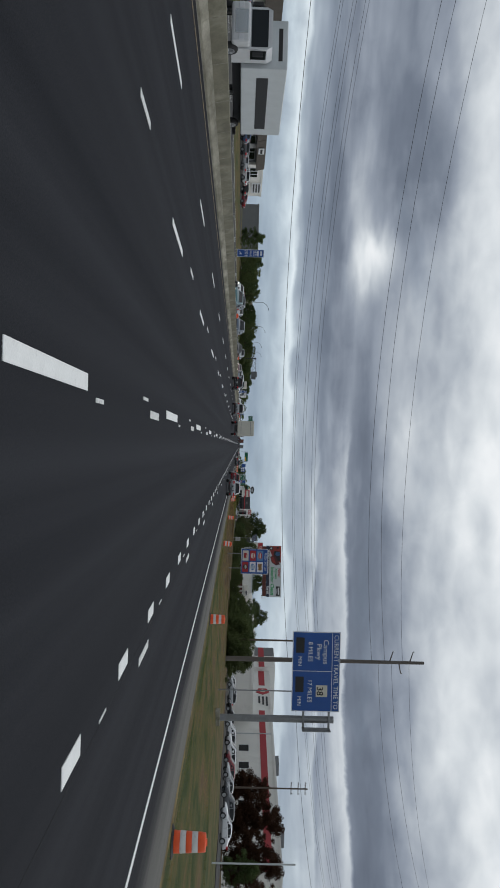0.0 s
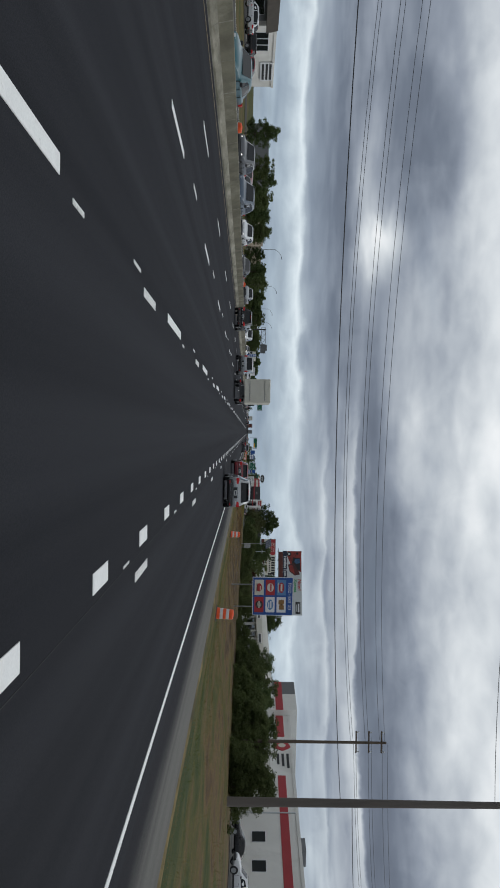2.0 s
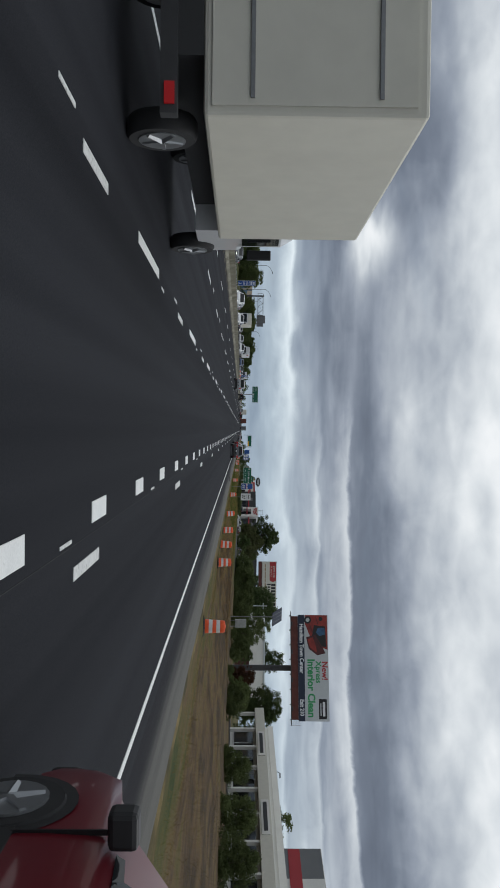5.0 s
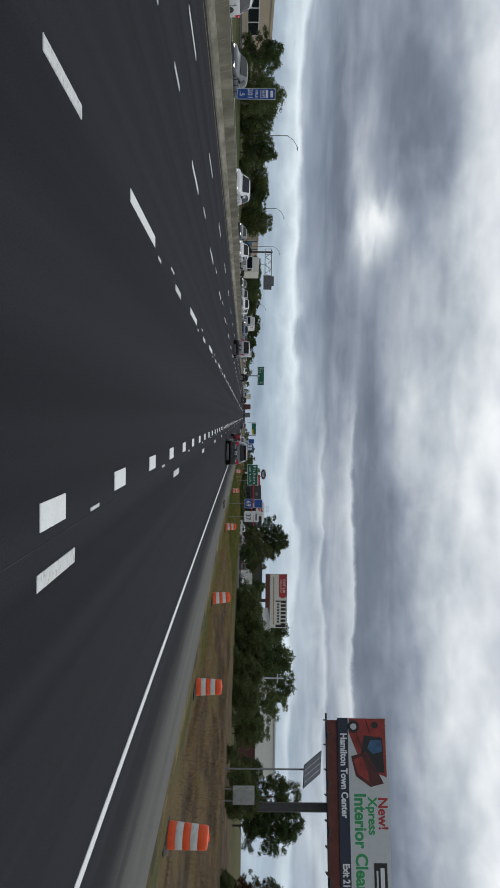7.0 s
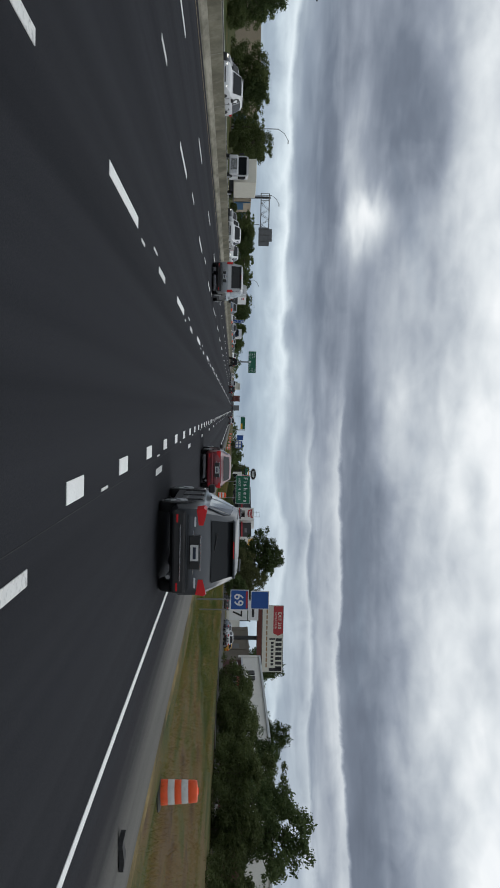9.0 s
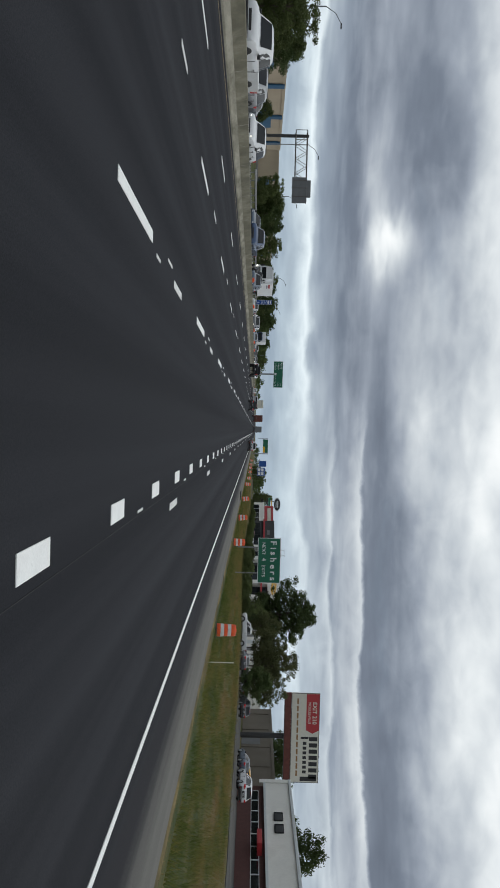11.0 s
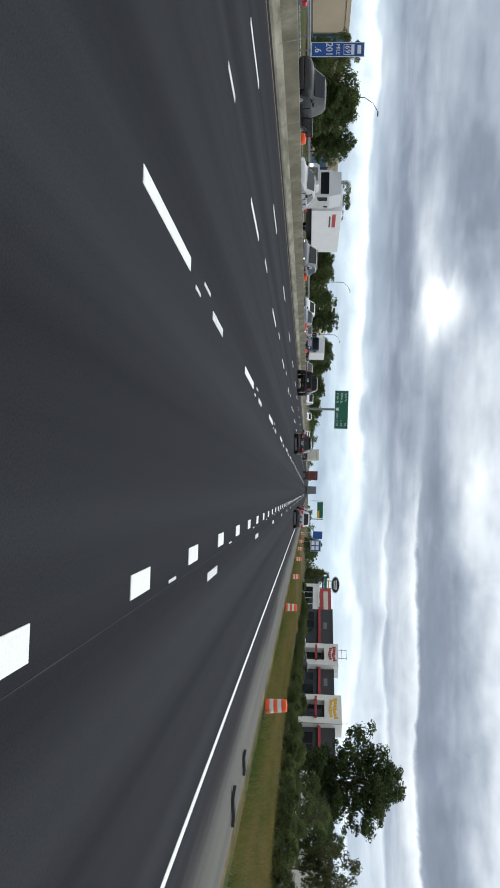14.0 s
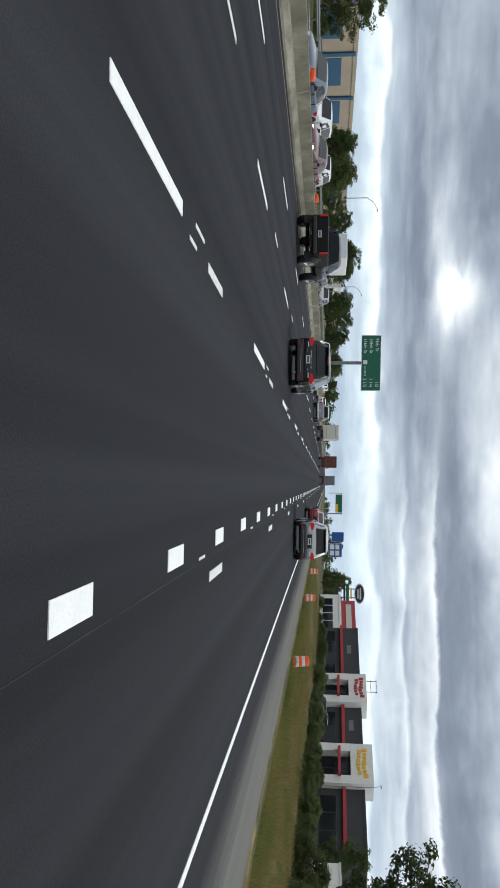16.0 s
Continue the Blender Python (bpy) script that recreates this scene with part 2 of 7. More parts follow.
def asphalt_material():
    """Dark new asphalt: fine chippings, long wheel tracks, faint lengthwise seams."""
    m = bpy.data.materials.new("asphalt")
    m.use_nodes = True
    n = Nodes(m.node_tree)
    bsdf = m.node_tree.nodes["Principled BSDF"]
    co = n.add("ShaderNodeTexCoord").outputs["Object"]
    chips = n.noise(co, 55.0, 3.0, 0.7)
    patches = n.noise(n.scaled(co, (0.5, 0.03, 1.0)), 1.0, 5.0, 0.55, 0.2)
    tracks = n.noise(n.scaled(co, (1.0, 0.004, 1.0)), 1.1, 3.0)
    col = n.ramp(tracks, [(0.3, (0.0150, 0.0156, 0.0188)), (0.68, (0.0308, 0.0318, 0.0365))])
    col = n.mix(1.0, col, n.ramp(patches, [(0.3, 0.86), (0.7, 1.12)]), "MULTIPLY")
    col = n.mix(1.0, col, n.ramp(chips, [(0.3, 0.75), (0.7, 1.3)]), "MULTIPLY")
    n.link(col, bsdf.inputs["Base Color"])
    n.link(n.ramp(patches, [(0.3, 0.8), (0.7, 0.92)]), bsdf.inputs["Roughness"])
    bsdf.inputs["Specular IOR Level"].default_value = 0.05
    b = n.add("ShaderNodeBump")
    b.inputs["Strength"].default_value, b.inputs["Distance"].default_value = 0.35, 0.01
    n.link(chips, b.inputs["Height"])
    n.link(b.outputs[0], bsdf.inputs["Normal"])
    return m


def shoulder_material():
    """Asphalt that vanishes under pale dust and gravel towards the verge, with faint tyre streaks."""
    m = bpy.data.materials.new("dusty_shoulder")
    m.use_nodes = True
    n = Nodes(m.node_tree)
    bsdf = m.node_tree.nodes["Principled BSDF"]
    co = n.add("ShaderNodeTexCoord").outputs["Object"]
    sep = n.add("ShaderNodeSeparateXYZ")
    n.link(co, sep.inputs[0])
    drift = n.noise(n.scaled(co, (0.6, 0.05, 1.0)), 1.0, 4.0, 0.55, 0.3)
    streaks = n.noise(n.scaled(co, (2.0, 0.05, 1.0)), 1.2, 3.0, 0.5, 0.2)
    grit = n.noise(co, 38.0, 4.0, 0.7)
    at = n.math("ADD", sep.outputs[0], n.math("MULTIPLY", n.math("SUBTRACT", drift, 0.5), 1.1))
    at = n.math("ADD", at, n.math("MULTIPLY", n.math("SUBTRACT", streaks, 0.5), 0.8))
    at = n.math("ADD", at, n.math("MULTIPLY", n.math("SUBTRACT", grit, 0.5), 0.5))
    dust = n.ramp(n.math("DIVIDE", n.math("SUBTRACT", at, 4.8), 3.2), [(0.10, 0.0), (0.24, 0.25), (0.40, 0.75), (0.58, 1.0)])
    pale = n.ramp(grit, [(0.3, (0.098, 0.095, 0.088)), (0.7, (0.175, 0.170, 0.158))])
    pale = n.mix(1.0, pale, n.ramp(streaks, [(0.3, 0.86), (0.5, 1.0), (0.7, 1.10)]), "MULTIPLY")
    tar = n.ramp(grit, [(0.3, (0.016, 0.016, 0.019)), (0.7, (0.033, 0.033, 0.037))])
    n.link(n.mix(dust, tar, pale), bsdf.inputs["Base Color"])
    bsdf.inputs["Roughness"].default_value, bsdf.inputs["Specular IOR Level"].default_value = 0.9, 0.06
    b = n.add("ShaderNodeBump")
    b.inputs["Strength"].default_value, b.inputs["Distance"].default_value = 0.4, 0.015
    n.link(grit, b.inputs["Height"])
    n.link(b.outputs[0], bsdf.inputs["Normal"])
    return m


def glass_material(name, tint):
    m = surface(name, tint, 0.04, 0.0)
    m.node_tree.nodes["Principled BSDF"].inputs["Specular IOR Level"].default_value = 0.22
    return m


def glow(name, color, strength):
    m = surface(name, color, 0.25)
    b = m.node_tree.nodes["Principled BSDF"]
    b.inputs["Emission Color"].default_value, b.inputs["Emission Strength"].default_value = (*color, 1), strength
    return m


ASPHALT = asphalt_material()
OLD_ROAD = surface("worn_grey_asphalt", (0.052, 0.052, 0.052), 0.95, shine=0.08, spot=0.2, spot_size=0.3, grain=0.25, grain_size=45, bump=0.2,
                   stain=(0.085, 0.083, 0.078), stain_size=0.12)
SHOULDER = shoulder_material()
MEDIAN = surface("median_concrete", (0.145, 0.142, 0.133), 0.9, shine=0.15, spot=0.22, spot_size=0.9, grain=0.2, grain_size=30, bump=0.25)
PAINT = surface("road_paint_white", (0.78, 0.78, 0.76), 0.55, spot=0.06, spot_size=3, grain=0.08, grain_size=60,
                stain=(0.35, 0.35, 0.34), stain_size=9, stain_cover=0.72)
OLD_PAINT = surface("worn_paint_white", (0.66, 0.66, 0.64), 0.6, spot=0.15, spot_size=6,
                    stain=(0.14, 0.14, 0.14), stain_size=12, stain_cover=0.64)
YELLOW_PAINT = surface("road_paint_yellow", (0.26, 0.18, 0.07), 0.7, spot=0.2, spot_size=5, stain=(0.05, 0.045, 0.04), stain_size=5, stain_cover=0.48)
CONCRETE = surface("barrier_concrete", (0.150, 0.142, 0.106), 0.9, spot=0.30, spot_size=1.1, grain=0.08, grain_size=14, bump=0.15, shine=0.2,
                   stain=(0.255, 0.245, 0.190), stain_size=0.9, stain_cover=0.60, stretch=(1.0, 0.7, 0.8), placed=True)
BARRIER_JOINT = surface("barrier_joint_bloom", (0.27, 0.262, 0.22), 0.9, spot=0.2, spot_size=3, shine=0.2,
                        stain=(0.16, 0.152, 0.118), stain_size=2.6, stain_cover=0.5, placed=True)
BARRIER_FOOT = surface("barrier_foot_concrete", (0.17, 0.162, 0.126), 0.9, spot=0.25, spot_size=1.5, grain=0.12, grain_size=20, shine=0.2,
                       stain=(0.30, 0.285, 0.235), stain_size=1.3, stain_cover=0.52, stretch=(1.5, 0.35, 1.5), placed=True)
SOIL = turf("roadside_turf", False)
GRASS = turf("grass_blades", True)
THATCH = surface("straw_thatch", (0.20, 0.150, 0.068), 0.95, spot=0.3, spot_size=2.0, grain=0.3, grain_size=25, bump=0.4, shine=0.1,
                 stain=(0.060, 0.052, 0.026), stain_size=0.8, stain_cover=0.5, stretch=(1, 0.3, 1))
DRY = foliage("dry_grass_blades", (0.085, 0.076, 0.028), (0.18, 0.155, 0.062))
STRAW = foliage("straw_blades", (0.13, 0.10, 0.04), (0.30, 0.23, 0.095))
LEAF = foliage("leaves_green", (0.052, 0.072, 0.027), (0.125, 0.150, 0.058))
LEAF_DARK = foliage("leaves_dark", (0.036, 0.058, 0.023), (0.100, 0.130, 0.050))
LEAF_PALE = foliage("leaves_pale", (0.05, 0.075, 0.025), (0.13, 0.15, 0.06))
LEAF_OLIVE = foliage("leaves_olive", (0.055, 0.062, 0.026), (0.12, 0.13, 0.058))
LEAF_RUST = foliage("leaves_rust", (0.032, 0.016, 0.011), (0.078, 0.038, 0.02))
BARK = surface("bark", (0.075, 0.06, 0.045), 0.95, spot=0.3, spot_size=3, grain=0.3, grain_size=25, bump=0.6, stretch=(1, 1, 0.2))
STEEL = surface("galvanised_steel", (0.22, 0.225, 0.23), 0.5, 0.6, spot=0.15, spot_size=2, grain=0.08, grain_size=30)
DARK_STEEL = surface("dark_steel", (0.06, 0.06, 0.062), 0.55, 0.5, spot=0.2, spot_size=2)
RUST_STEEL = surface("rust_red_steel", (0.12, 0.035, 0.025), 0.7, 0.1, spot=0.25, spot_size=1.5)
WIRE = surface("cable_black", (0.025, 0.025, 0.027), 0.6)
WOOD_POLE = surface("pole_wood", (0.11, 0.085, 0.065), 0.9, spot=0.2, spot_size=1.2, grain=0.25, grain_size=20, stretch=(1, 1, 0.1))
POLE_STEEL = surface("weathered_pole_steel", (0.12, 0.105, 0.095), 0.7, 0.2, spot=0.15, spot_size=0.8, stretch=(1, 1, 0.2))
ORANGE = surface("drum_orange", (0.80, 0.095, 0.018), 0.5, spot=0.12, spot_size=4, stain=(0.32, 0.06, 0.02), stain_size=5, stain_cover=0.72)
SHEET_WHITE = surface("reflective_white", (0.62, 0.62, 0.62), 0.45, spot=0.1, spot_size=5, stain=(0.3, 0.28, 0.26), stain_size=6, stain_cover=0.7)
RUBBER = surface("rubber_black", (0.018, 0.018, 0.019), 0.8, spot=0.2, spot_size=6)
SIGN_BLUE = surface("sign_blue", (0.012, 0.075, 0.30), 0.45, spot=0.08, spot_size=1.2)
SIGN_GREEN = surface("sign_green", (0.004, 0.115, 0.064), 0.45, spot=0.08, spot_size=1.2)
SIGN_WHITE = surface("sign_white", (0.72, 0.73, 0.74), 0.5, spot=0.05, spot_size=2)
SIGN_BACK = surface("sign_back_aluminium", (0.15, 0.155, 0.16), 0.5, 0.4, spot=0.12, spot_size=1.5)
SIGN_BLACK = surface("sign_black", (0.012, 0.012, 0.013), 0.5)
SIGN_RED = surface("sign_red", (0.38, 0.025, 0.03), 0.5, spot=0.06, spot_size=2)
SIGN_GREY = surface("sign_pale_grey", (0.52, 0.55, 0.56), 0.5, spot=0.05, spot_size=2)
CABINET_GREY = surface("cabinet_grey_paint", (0.30, 0.31, 0.30), 0.55, spot=0.12, spot_size=2, stain=(0.20, 0.20, 0.185), stain_size=3, stain_cover=0.62)
SIGN_NAVY = surface("sign_navy", (0.012, 0.02, 0.045), 0.5)
SIGN_LIME = surface("sign_lettering_green", (0.03, 0.30, 0.10), 0.5)
SIGN_CREAM = surface("sign_cream", (0.60, 0.58, 0.50), 0.5, spot=0.05, spot_size=2)
SIGN_YELLOW = surface("sign_yellow", (0.75, 0.42, 0.02), 0.5)
SIGN_BROWN = surface("sign_brown", (0.25, 0.13, 0.04), 0.5)
SIGN_SKY = surface("sign_pale_blue", (0.10, 0.22, 0.42), 0.5)
WALL_WHITE = surface("white_wall_panel", (0.72, 0.71, 0.67), 0.75, spot=0.08, spot_size=0.15, grain=0.05, grain_size=6,
                     stain=(0.56, 0.55, 0.51), stain_size=0.15, stain_cover=0.66)
WALL_GREY = surface("grey_wall", (0.16, 0.165, 0.17), 0.8, spot=0.1, spot_size=0.3, grain=0.08, grain_size=8)
WALL_DARK = surface("charcoal_wall", (0.038, 0.04, 0.042), 0.75, spot=0.15, spot_size=0.3, grain=0.1, grain_size=10)
WALL_TAN = surface("tan_wall", (0.36, 0.30, 0.22), 0.8, spot=0.1, spot_size=0.25, grain=0.06, grain_size=8)
WALL_BLUE = surface("blue_wall_panel", (0.02, 0.085, 0.17), 0.6, spot=0.1, spot_size=0.3)
WALL_RED = surface("red_band", (0.36, 0.028, 0.035), 0.6, spot=0.08, spot_size=0.4)
WALL_BRICK = surface("brick_red_wall", (0.085, 0.032, 0.028), 0.85, spot=0.2, spot_size=1.5, grain=0.25, grain_size=12, bump=0.3)
ROOF_BROWN = surface("brown_shingle_roof", (0.07, 0.06, 0.05), 0.9, spot=0.2, spot_size=1.0, grain=0.2, grain_size=9)
ROOF_GREY = surface("grey_roof", (0.20, 0.20, 0.20), 0.85, spot=0.12, spot_size=0.4)
WINDOW = glass_material("window_glass_dark", (0.015, 0.018, 0.02))
CAR_GLASS = glass_material("car_glass_dark", (0.012, 0.014, 0.016))
PLASTIC = surface("black_plastic", (0.02, 0.02, 0.021), 0.6)
CHROME = surface("chrome_trim", (0.6, 0.6, 0.62), 0.18, 1.0)
RIM = surface("alloy_rim", (0.35, 0.36, 0.37), 0.35, 0.8)
TAIL = glow("tail_light_red", (0.34, 0.012, 0.014), 0.22)
LAMP = surface("headlamp_clear", (0.65, 0.66, 0.68), 0.12, shine=0.8)
LAMP_LIT = glow("headlamp_lit", (1.0, 0.93, 0.8), 2.2)
PLATE = surface("number_plate", (0.6, 0.6, 0.6), 0.5)
SOLAR = surface("solar_cells", (0.02, 0.028, 0.05), 0.6, shine=0.15, spot=0.1, spot_size=3)

CAR_PAINTS = {
    "silver": surface("car_paint_silver", (0.30, 0.31, 0.32), 0.32, 0.6, coat=0.6, spot=0.05, spot_size=2),
    "grey": surface("car_paint_grey", (0.075, 0.08, 0.088), 0.32, 0.5, coat=0.5, spot=0.05, spot_size=2),
    "white": surface("car_paint_white", (0.58, 0.59, 0.60), 0.35, coat=0.7, spot=0.04, spot_size=2),
    "black": surface("car_paint_black", (0.005, 0.005, 0.006), 0.22, coat=0.0, shine=0.35, spot=0.1, spot_size=2),
    "red": surface("car_paint_red", (0.15, 0.008, 0.016), 0.32, 0.2, coat=0.5, spot=0.05, spot_size=2),
    "maroon": surface("car_paint_maroon", (0.07, 0.01, 0.014), 0.32, 0.2, coat=0.5, spot=0.05, spot_size=2),
    "blue": surface("car_paint_blue", (0.03, 0.06, 0.13), 0.32, 0.4, coat=0.5, spot=0.05, spot_size=2),
    "steel": surface("car_paint_steel_blue", (0.055, 0.08, 0.115), 0.32, 0.5, coat=0.5, spot=0.05, spot_size=2),
    "teal": surface("car_paint_teal", (0.02, 0.10, 0.12), 0.32, 0.4, coat=0.5, spot=0.05, spot_size=2),
    "yellow": surface("car_paint_yellow", (0.55, 0.28, 0.01), 0.35, coat=1.0),
}

# ------------------------------------------------------------------ mesh helpers


def box(bm, x0, x1, y0, y1, z0, z1, bevel=0.0):
    vs = [bm.verts.new(p) for p in ((x0, y0, z0), (x1, y0, z0), (x1, y1, z0), (x0, y1, z0),
                                    (x0, y0, z1), (x1, y0, z1), (x1, y1, z1), (x0, y1, z1))]
    fs = [bm.faces.new([vs[i] for i in q]) for q in
          ((3, 2, 1, 0), (4, 5, 6, 7), (0, 1, 5, 4), (1, 2, 6, 5), (2, 3, 7, 6), (3, 0, 4, 7))]
    if bevel:
        es = list({e for f in fs for e in f.edges})
        bmesh.ops.bevel(bm, geom=es, offset=bevel, segments=2, affect="EDGES", profile=0.5)
    return bm


def tube(bm, a, b, r0, r1=None, seg=10, cap=True):
    """A round bar from a to b."""
    a, b = Vector(a), Vector(b)
    r1 = r0 if r1 is None else r1
    q = (b - a).to_track_quat("Z", "Y").to_matrix()
    rings = []
    for p, r in ((a, r0), (b, r1)):
        rings.append([bm.verts.new(p + q @ Vector((r * math.cos(k * math.tau / seg), r * math.sin(k * math.tau / seg), 0))) for k in range(seg)])
    for k in range(seg):
        bm.faces.new((rings[0][k], rings[0][(k + 1) % seg], rings[1][(k + 1) % seg], rings[1][k]))
    if cap:
        bm.faces.new(rings[0][::-1]), bm.faces.new(rings[1])
    return bm


def lathe(bm, profile, seg=20, at=(0, 0, 0), turn=None):
    """A turned shape about its own z: profile of (radius, height)."""
    at = Vector(at)
    turn = turn or Matrix.Identity(3)
    rings = []
    for r, z in profile:
        rings.append([bm.verts.new(at + turn @ Vector((r * math.cos(k * math.tau / seg), r * math.sin(k * math.tau / seg), z))) for k in range(seg)])
    for lo, hi in zip(rings, rings[1:]):
        for k in range(seg):
            bm.faces.new((lo[k], lo[(k + 1) % seg], hi[(k + 1) % seg], hi[k]))
    bm.faces.new(rings[0][::-1]), bm.faces.new(rings[-1])
    return bm


def sweep(bm, profile, y0, y1):
    """A profile of (x, z), closed, drawn out along y."""
    rings = [[bm.verts.new((x, y, z)) for x, z in profile] for y in (y0, y1)]
    k = len(profile)
    for i in range(k):
        bm.faces.new((rings[0][i], rings[0][(i + 1) % k], rings[1][(i + 1) % k], rings[1][i]))
    bm.faces.new(rings[0][::-1]), bm.faces.new(rings[1])
    return bm


def quad(bm, *pts):
    return bm.faces.new([bm.verts.new(p) for p in pts])


def mesh_of(bm, name, mat, smooth=0.0):
    bmesh.ops.recalc_face_normals(bm, faces=bm.faces[:])
    me = bpy.data.meshes.new(name)
    bm.to_mesh(me)
    bm.free()
    me.materials.append(mat)
    if smooth:
        me.shade_smooth()
        me.set_sharp_from_angle(angle=radians(smooth))
    return me


def part(name, bm, mat, parent=None, label="", smooth=0.0):
    ob = new(name, mesh_of(bm, name, mat, smooth))
    if parent is not None:
        ob.parent = parent
    if label:
        tagged(ob, label)
    return ob


def thing(name, at, label, category, group="", kind="", turn=0.0):
    ob = new(name)
    ob.empty_display_size = 0.2
    ob.matrix_basis = pose(*at, 0, 0, turn)
    return tagged(ob, label, category, group, kind)


def plain(name, bm, mat, label, category="", kind="structure", smooth=0.0):
    ob = new(name, mesh_of(bm, name, mat, smooth))
    return tagged(ob, label, category, "", kind)


def lettering(words, size, at, mat, parent, name="lettering", align="CENTER", wide=1.0, turn=0.0, bold=0.0):
    """Words that stand upright and face the oncoming driver (towards -y), at = middle of the line's foot."""
    cu = bpy.data.curves.new(name, "FONT")
    cu.body, cu.size, cu.align_x, cu.extrude, cu.offset = words, size * 1.4, align, 0.004, bold
    cu.resolution_u = 3
    tmp = new(name + "_curve", cu)
    bpy.context.view_layer.update()
    me = bpy.data.meshes.new_from_object(tmp)
    bpy.data.objects.remove(tmp)
    bpy.data.curves.remove(cu)
    me.transform(pose(*at, 90, 0, turn) @ Matrix.Diagonal((wide, 1, 1, 1)))
    me.materials.clear()
    me.materials.append(mat)
    # one object for each word: letters part where a gap is as wide as a space
    bm = bmesh.new()
    bm.from_mesh(me)
    spans = sorted((min(v.co.x for v in f.verts), max(v.co.x for v in f.verts)) for f in bm.faces)
    cuts, reach = [], spans[0][1]
    for a, b in spans:
        if a > reach + 0.30 * size * wide:
            cuts.append((a + reach) / 2)
        reach = max(reach, b)
    bm.free()
    made = []
    for lo, hi in zip([-1e9] + cuts, cuts + [1e9]):
        bm = bmesh.new()
        bm.from_mesh(me)
        bmesh.ops.delete(bm, geom=[v for v in bm.verts if not lo < v.co.x < hi], context="VERTS")
        word = me.copy()
        bm.to_mesh(word)
        bm.free()
        ob = new(name, word)
        ob.parent = parent
        made.append(ob)
    return made

# ------------------------------------------------------------------ ground and roads
START, FINISH = -220.0, 2600.0


def across(x, table):
    for (a, za), (b, zb) in zip(table, table[1:]):
        if x <= b:
            return za + (zb - za) * max(0.0, (x - a) / (b - a))
    return table[-1][1]


VERGE = [(-4000, 0.3), (-60, 0.3), (-44, 0.15), (-36, -0.1), (-34.4, -0.09), (7.2, -0.09), (7.9, -0.03), (8.4, -0.01), (9.2, -0.12), (12, -0.34), (15, -0.22),
         (19, 0.20), (24, 0.42), (32, 0.40), (4000, 0.40)]
VERGE_LOW = [(-4000, 0.3), (-60, 0.3), (-44, 0.15), (-36, -0.1), (-34.4, -0.09), (7.2, -0.09), (7.9, -0.03), (8.4, -0.01), (9.2, -0.14), (12, -0.45), (15, -0.55),
             (19, -0.48), (24, -0.40), (32, -0.27), (45, 0.0), (60, 0.4), (4000, 0.4)]


def verge_line(y):
    """Where the grass begins beside the shoulder."""
    return across(y, [(-40, 7.65), (43, 7.65), (95, 7.3), (153, 7.15), (204, 7.75), (229, 7.35), (305, 7.7), (370, 7.7), (420, 7.85), (660, 7.85)])


def ground_z(x, y):
    k = min(1.0, max(0.0, (y - 370) / 40)) * (1 - min(1.0, max(0.0, (y - 480) / 40)))
    z = across(x, VERGE) * (1 - k) + across(x, VERGE_LOW) * k
    if 9 < x < 120 or x < -38:
        z += 0.10 * noise.noise((x * 0.16, y * 0.11, 0.0))
    return z


def build_ground():
    xs = [-4000, -1500, -500, -200, -120, -80, -60, -50, -44, -40, -36, -34.4, 7.2, 7.9, 8.4, 9.2, 10, 11, 12, 13.5, 15, 17, 19, 21, 24, 28, 32, 38, 45, 60, 90, 140, 250, 600, 1500, 4000]
    ys = [-3000, -800, -300] + list(range(-120, 700, 4)) + [720, 760, 820, 900, 1000, 1200, 1600, 2400, 4800]
    verts = [(x, y, ground_z(x, y)) for y in ys for x in xs]
    w = len(xs)
    faces = [(j * w + i, j * w + i + 1, (j + 1) * w + i + 1, (j + 1) * w + i) for j in range(len(ys) - 1) for i in range(w - 1)]
    me = bpy.data.meshes.new("ground")
    me.from_pydata(verts, [], faces)
    me.materials.append(SOIL)
    me.shade_smooth()
    tagged(new("ground", me), "uneven grassy roadside ground with brown dry patches", "ground", "", "structure")


build_ground()
ROAD = plain("road", box(bmesh.new(), -14.35, 4.80, START, FINISH, -0.07, 0.0), ASPHALT, "dark smooth asphalt carriageway with five lanes", "road")
FAR_ROAD = plain("road_opposite", box(bmesh.new(), -34.4, -15.35, START, FINISH, -0.07, 0.0), OLD_ROAD, "worn grey asphalt carriageway for oncoming traffic", "road")
plain("shoulder", box(bmesh.new(), 4.80, 8.05, START, FINISH, -0.075, -0.002), SHOULDER, "dark asphalt shoulder fading into pale dusty gravel", "shoulder")
bm, rim = bmesh.new(), bmesh.new()
for k in range(700):
    y = -40.0 + k
    a0, a1 = [verge_line(y + j) + 0.05 * noise.noise((0.3, (y + j) * 0.6, 4.0)) for j in (0, 1)]
    b0, b1 = [verge_line(y + j) + 0.26 + 0.12 * noise.noise((5.3, (y + j) * 0.45, 8.0)) for j in (0, 1)]
    bm.faces.new([bm.verts.new(p) for p in ((a0, y, 0.0), (b0, y, 0.016), (b1, y + 1, 0.016), (a1, y + 1, 0.0))])
    rim.faces.new([rim.verts.new(p) for p in ((b0 - 0.03, y, 0.010), (8.45, y, 0.004), (8.45, y + 1, 0.004), (b1 - 0.03, y + 1, 0.010))])
bmesh.ops.remove_doubles(bm, verts=bm.verts[:], dist=0.0005)
bmesh.ops.remove_doubles(rim, verts=rim.verts[:], dist=0.0005)
plain("verge_edge", bm, THATCH, "narrow strip of dry straw along the shoulder", "verge edge")
plain("verge_rim", rim, SOIL, "turf at the top of the roadside ditch", "verge")
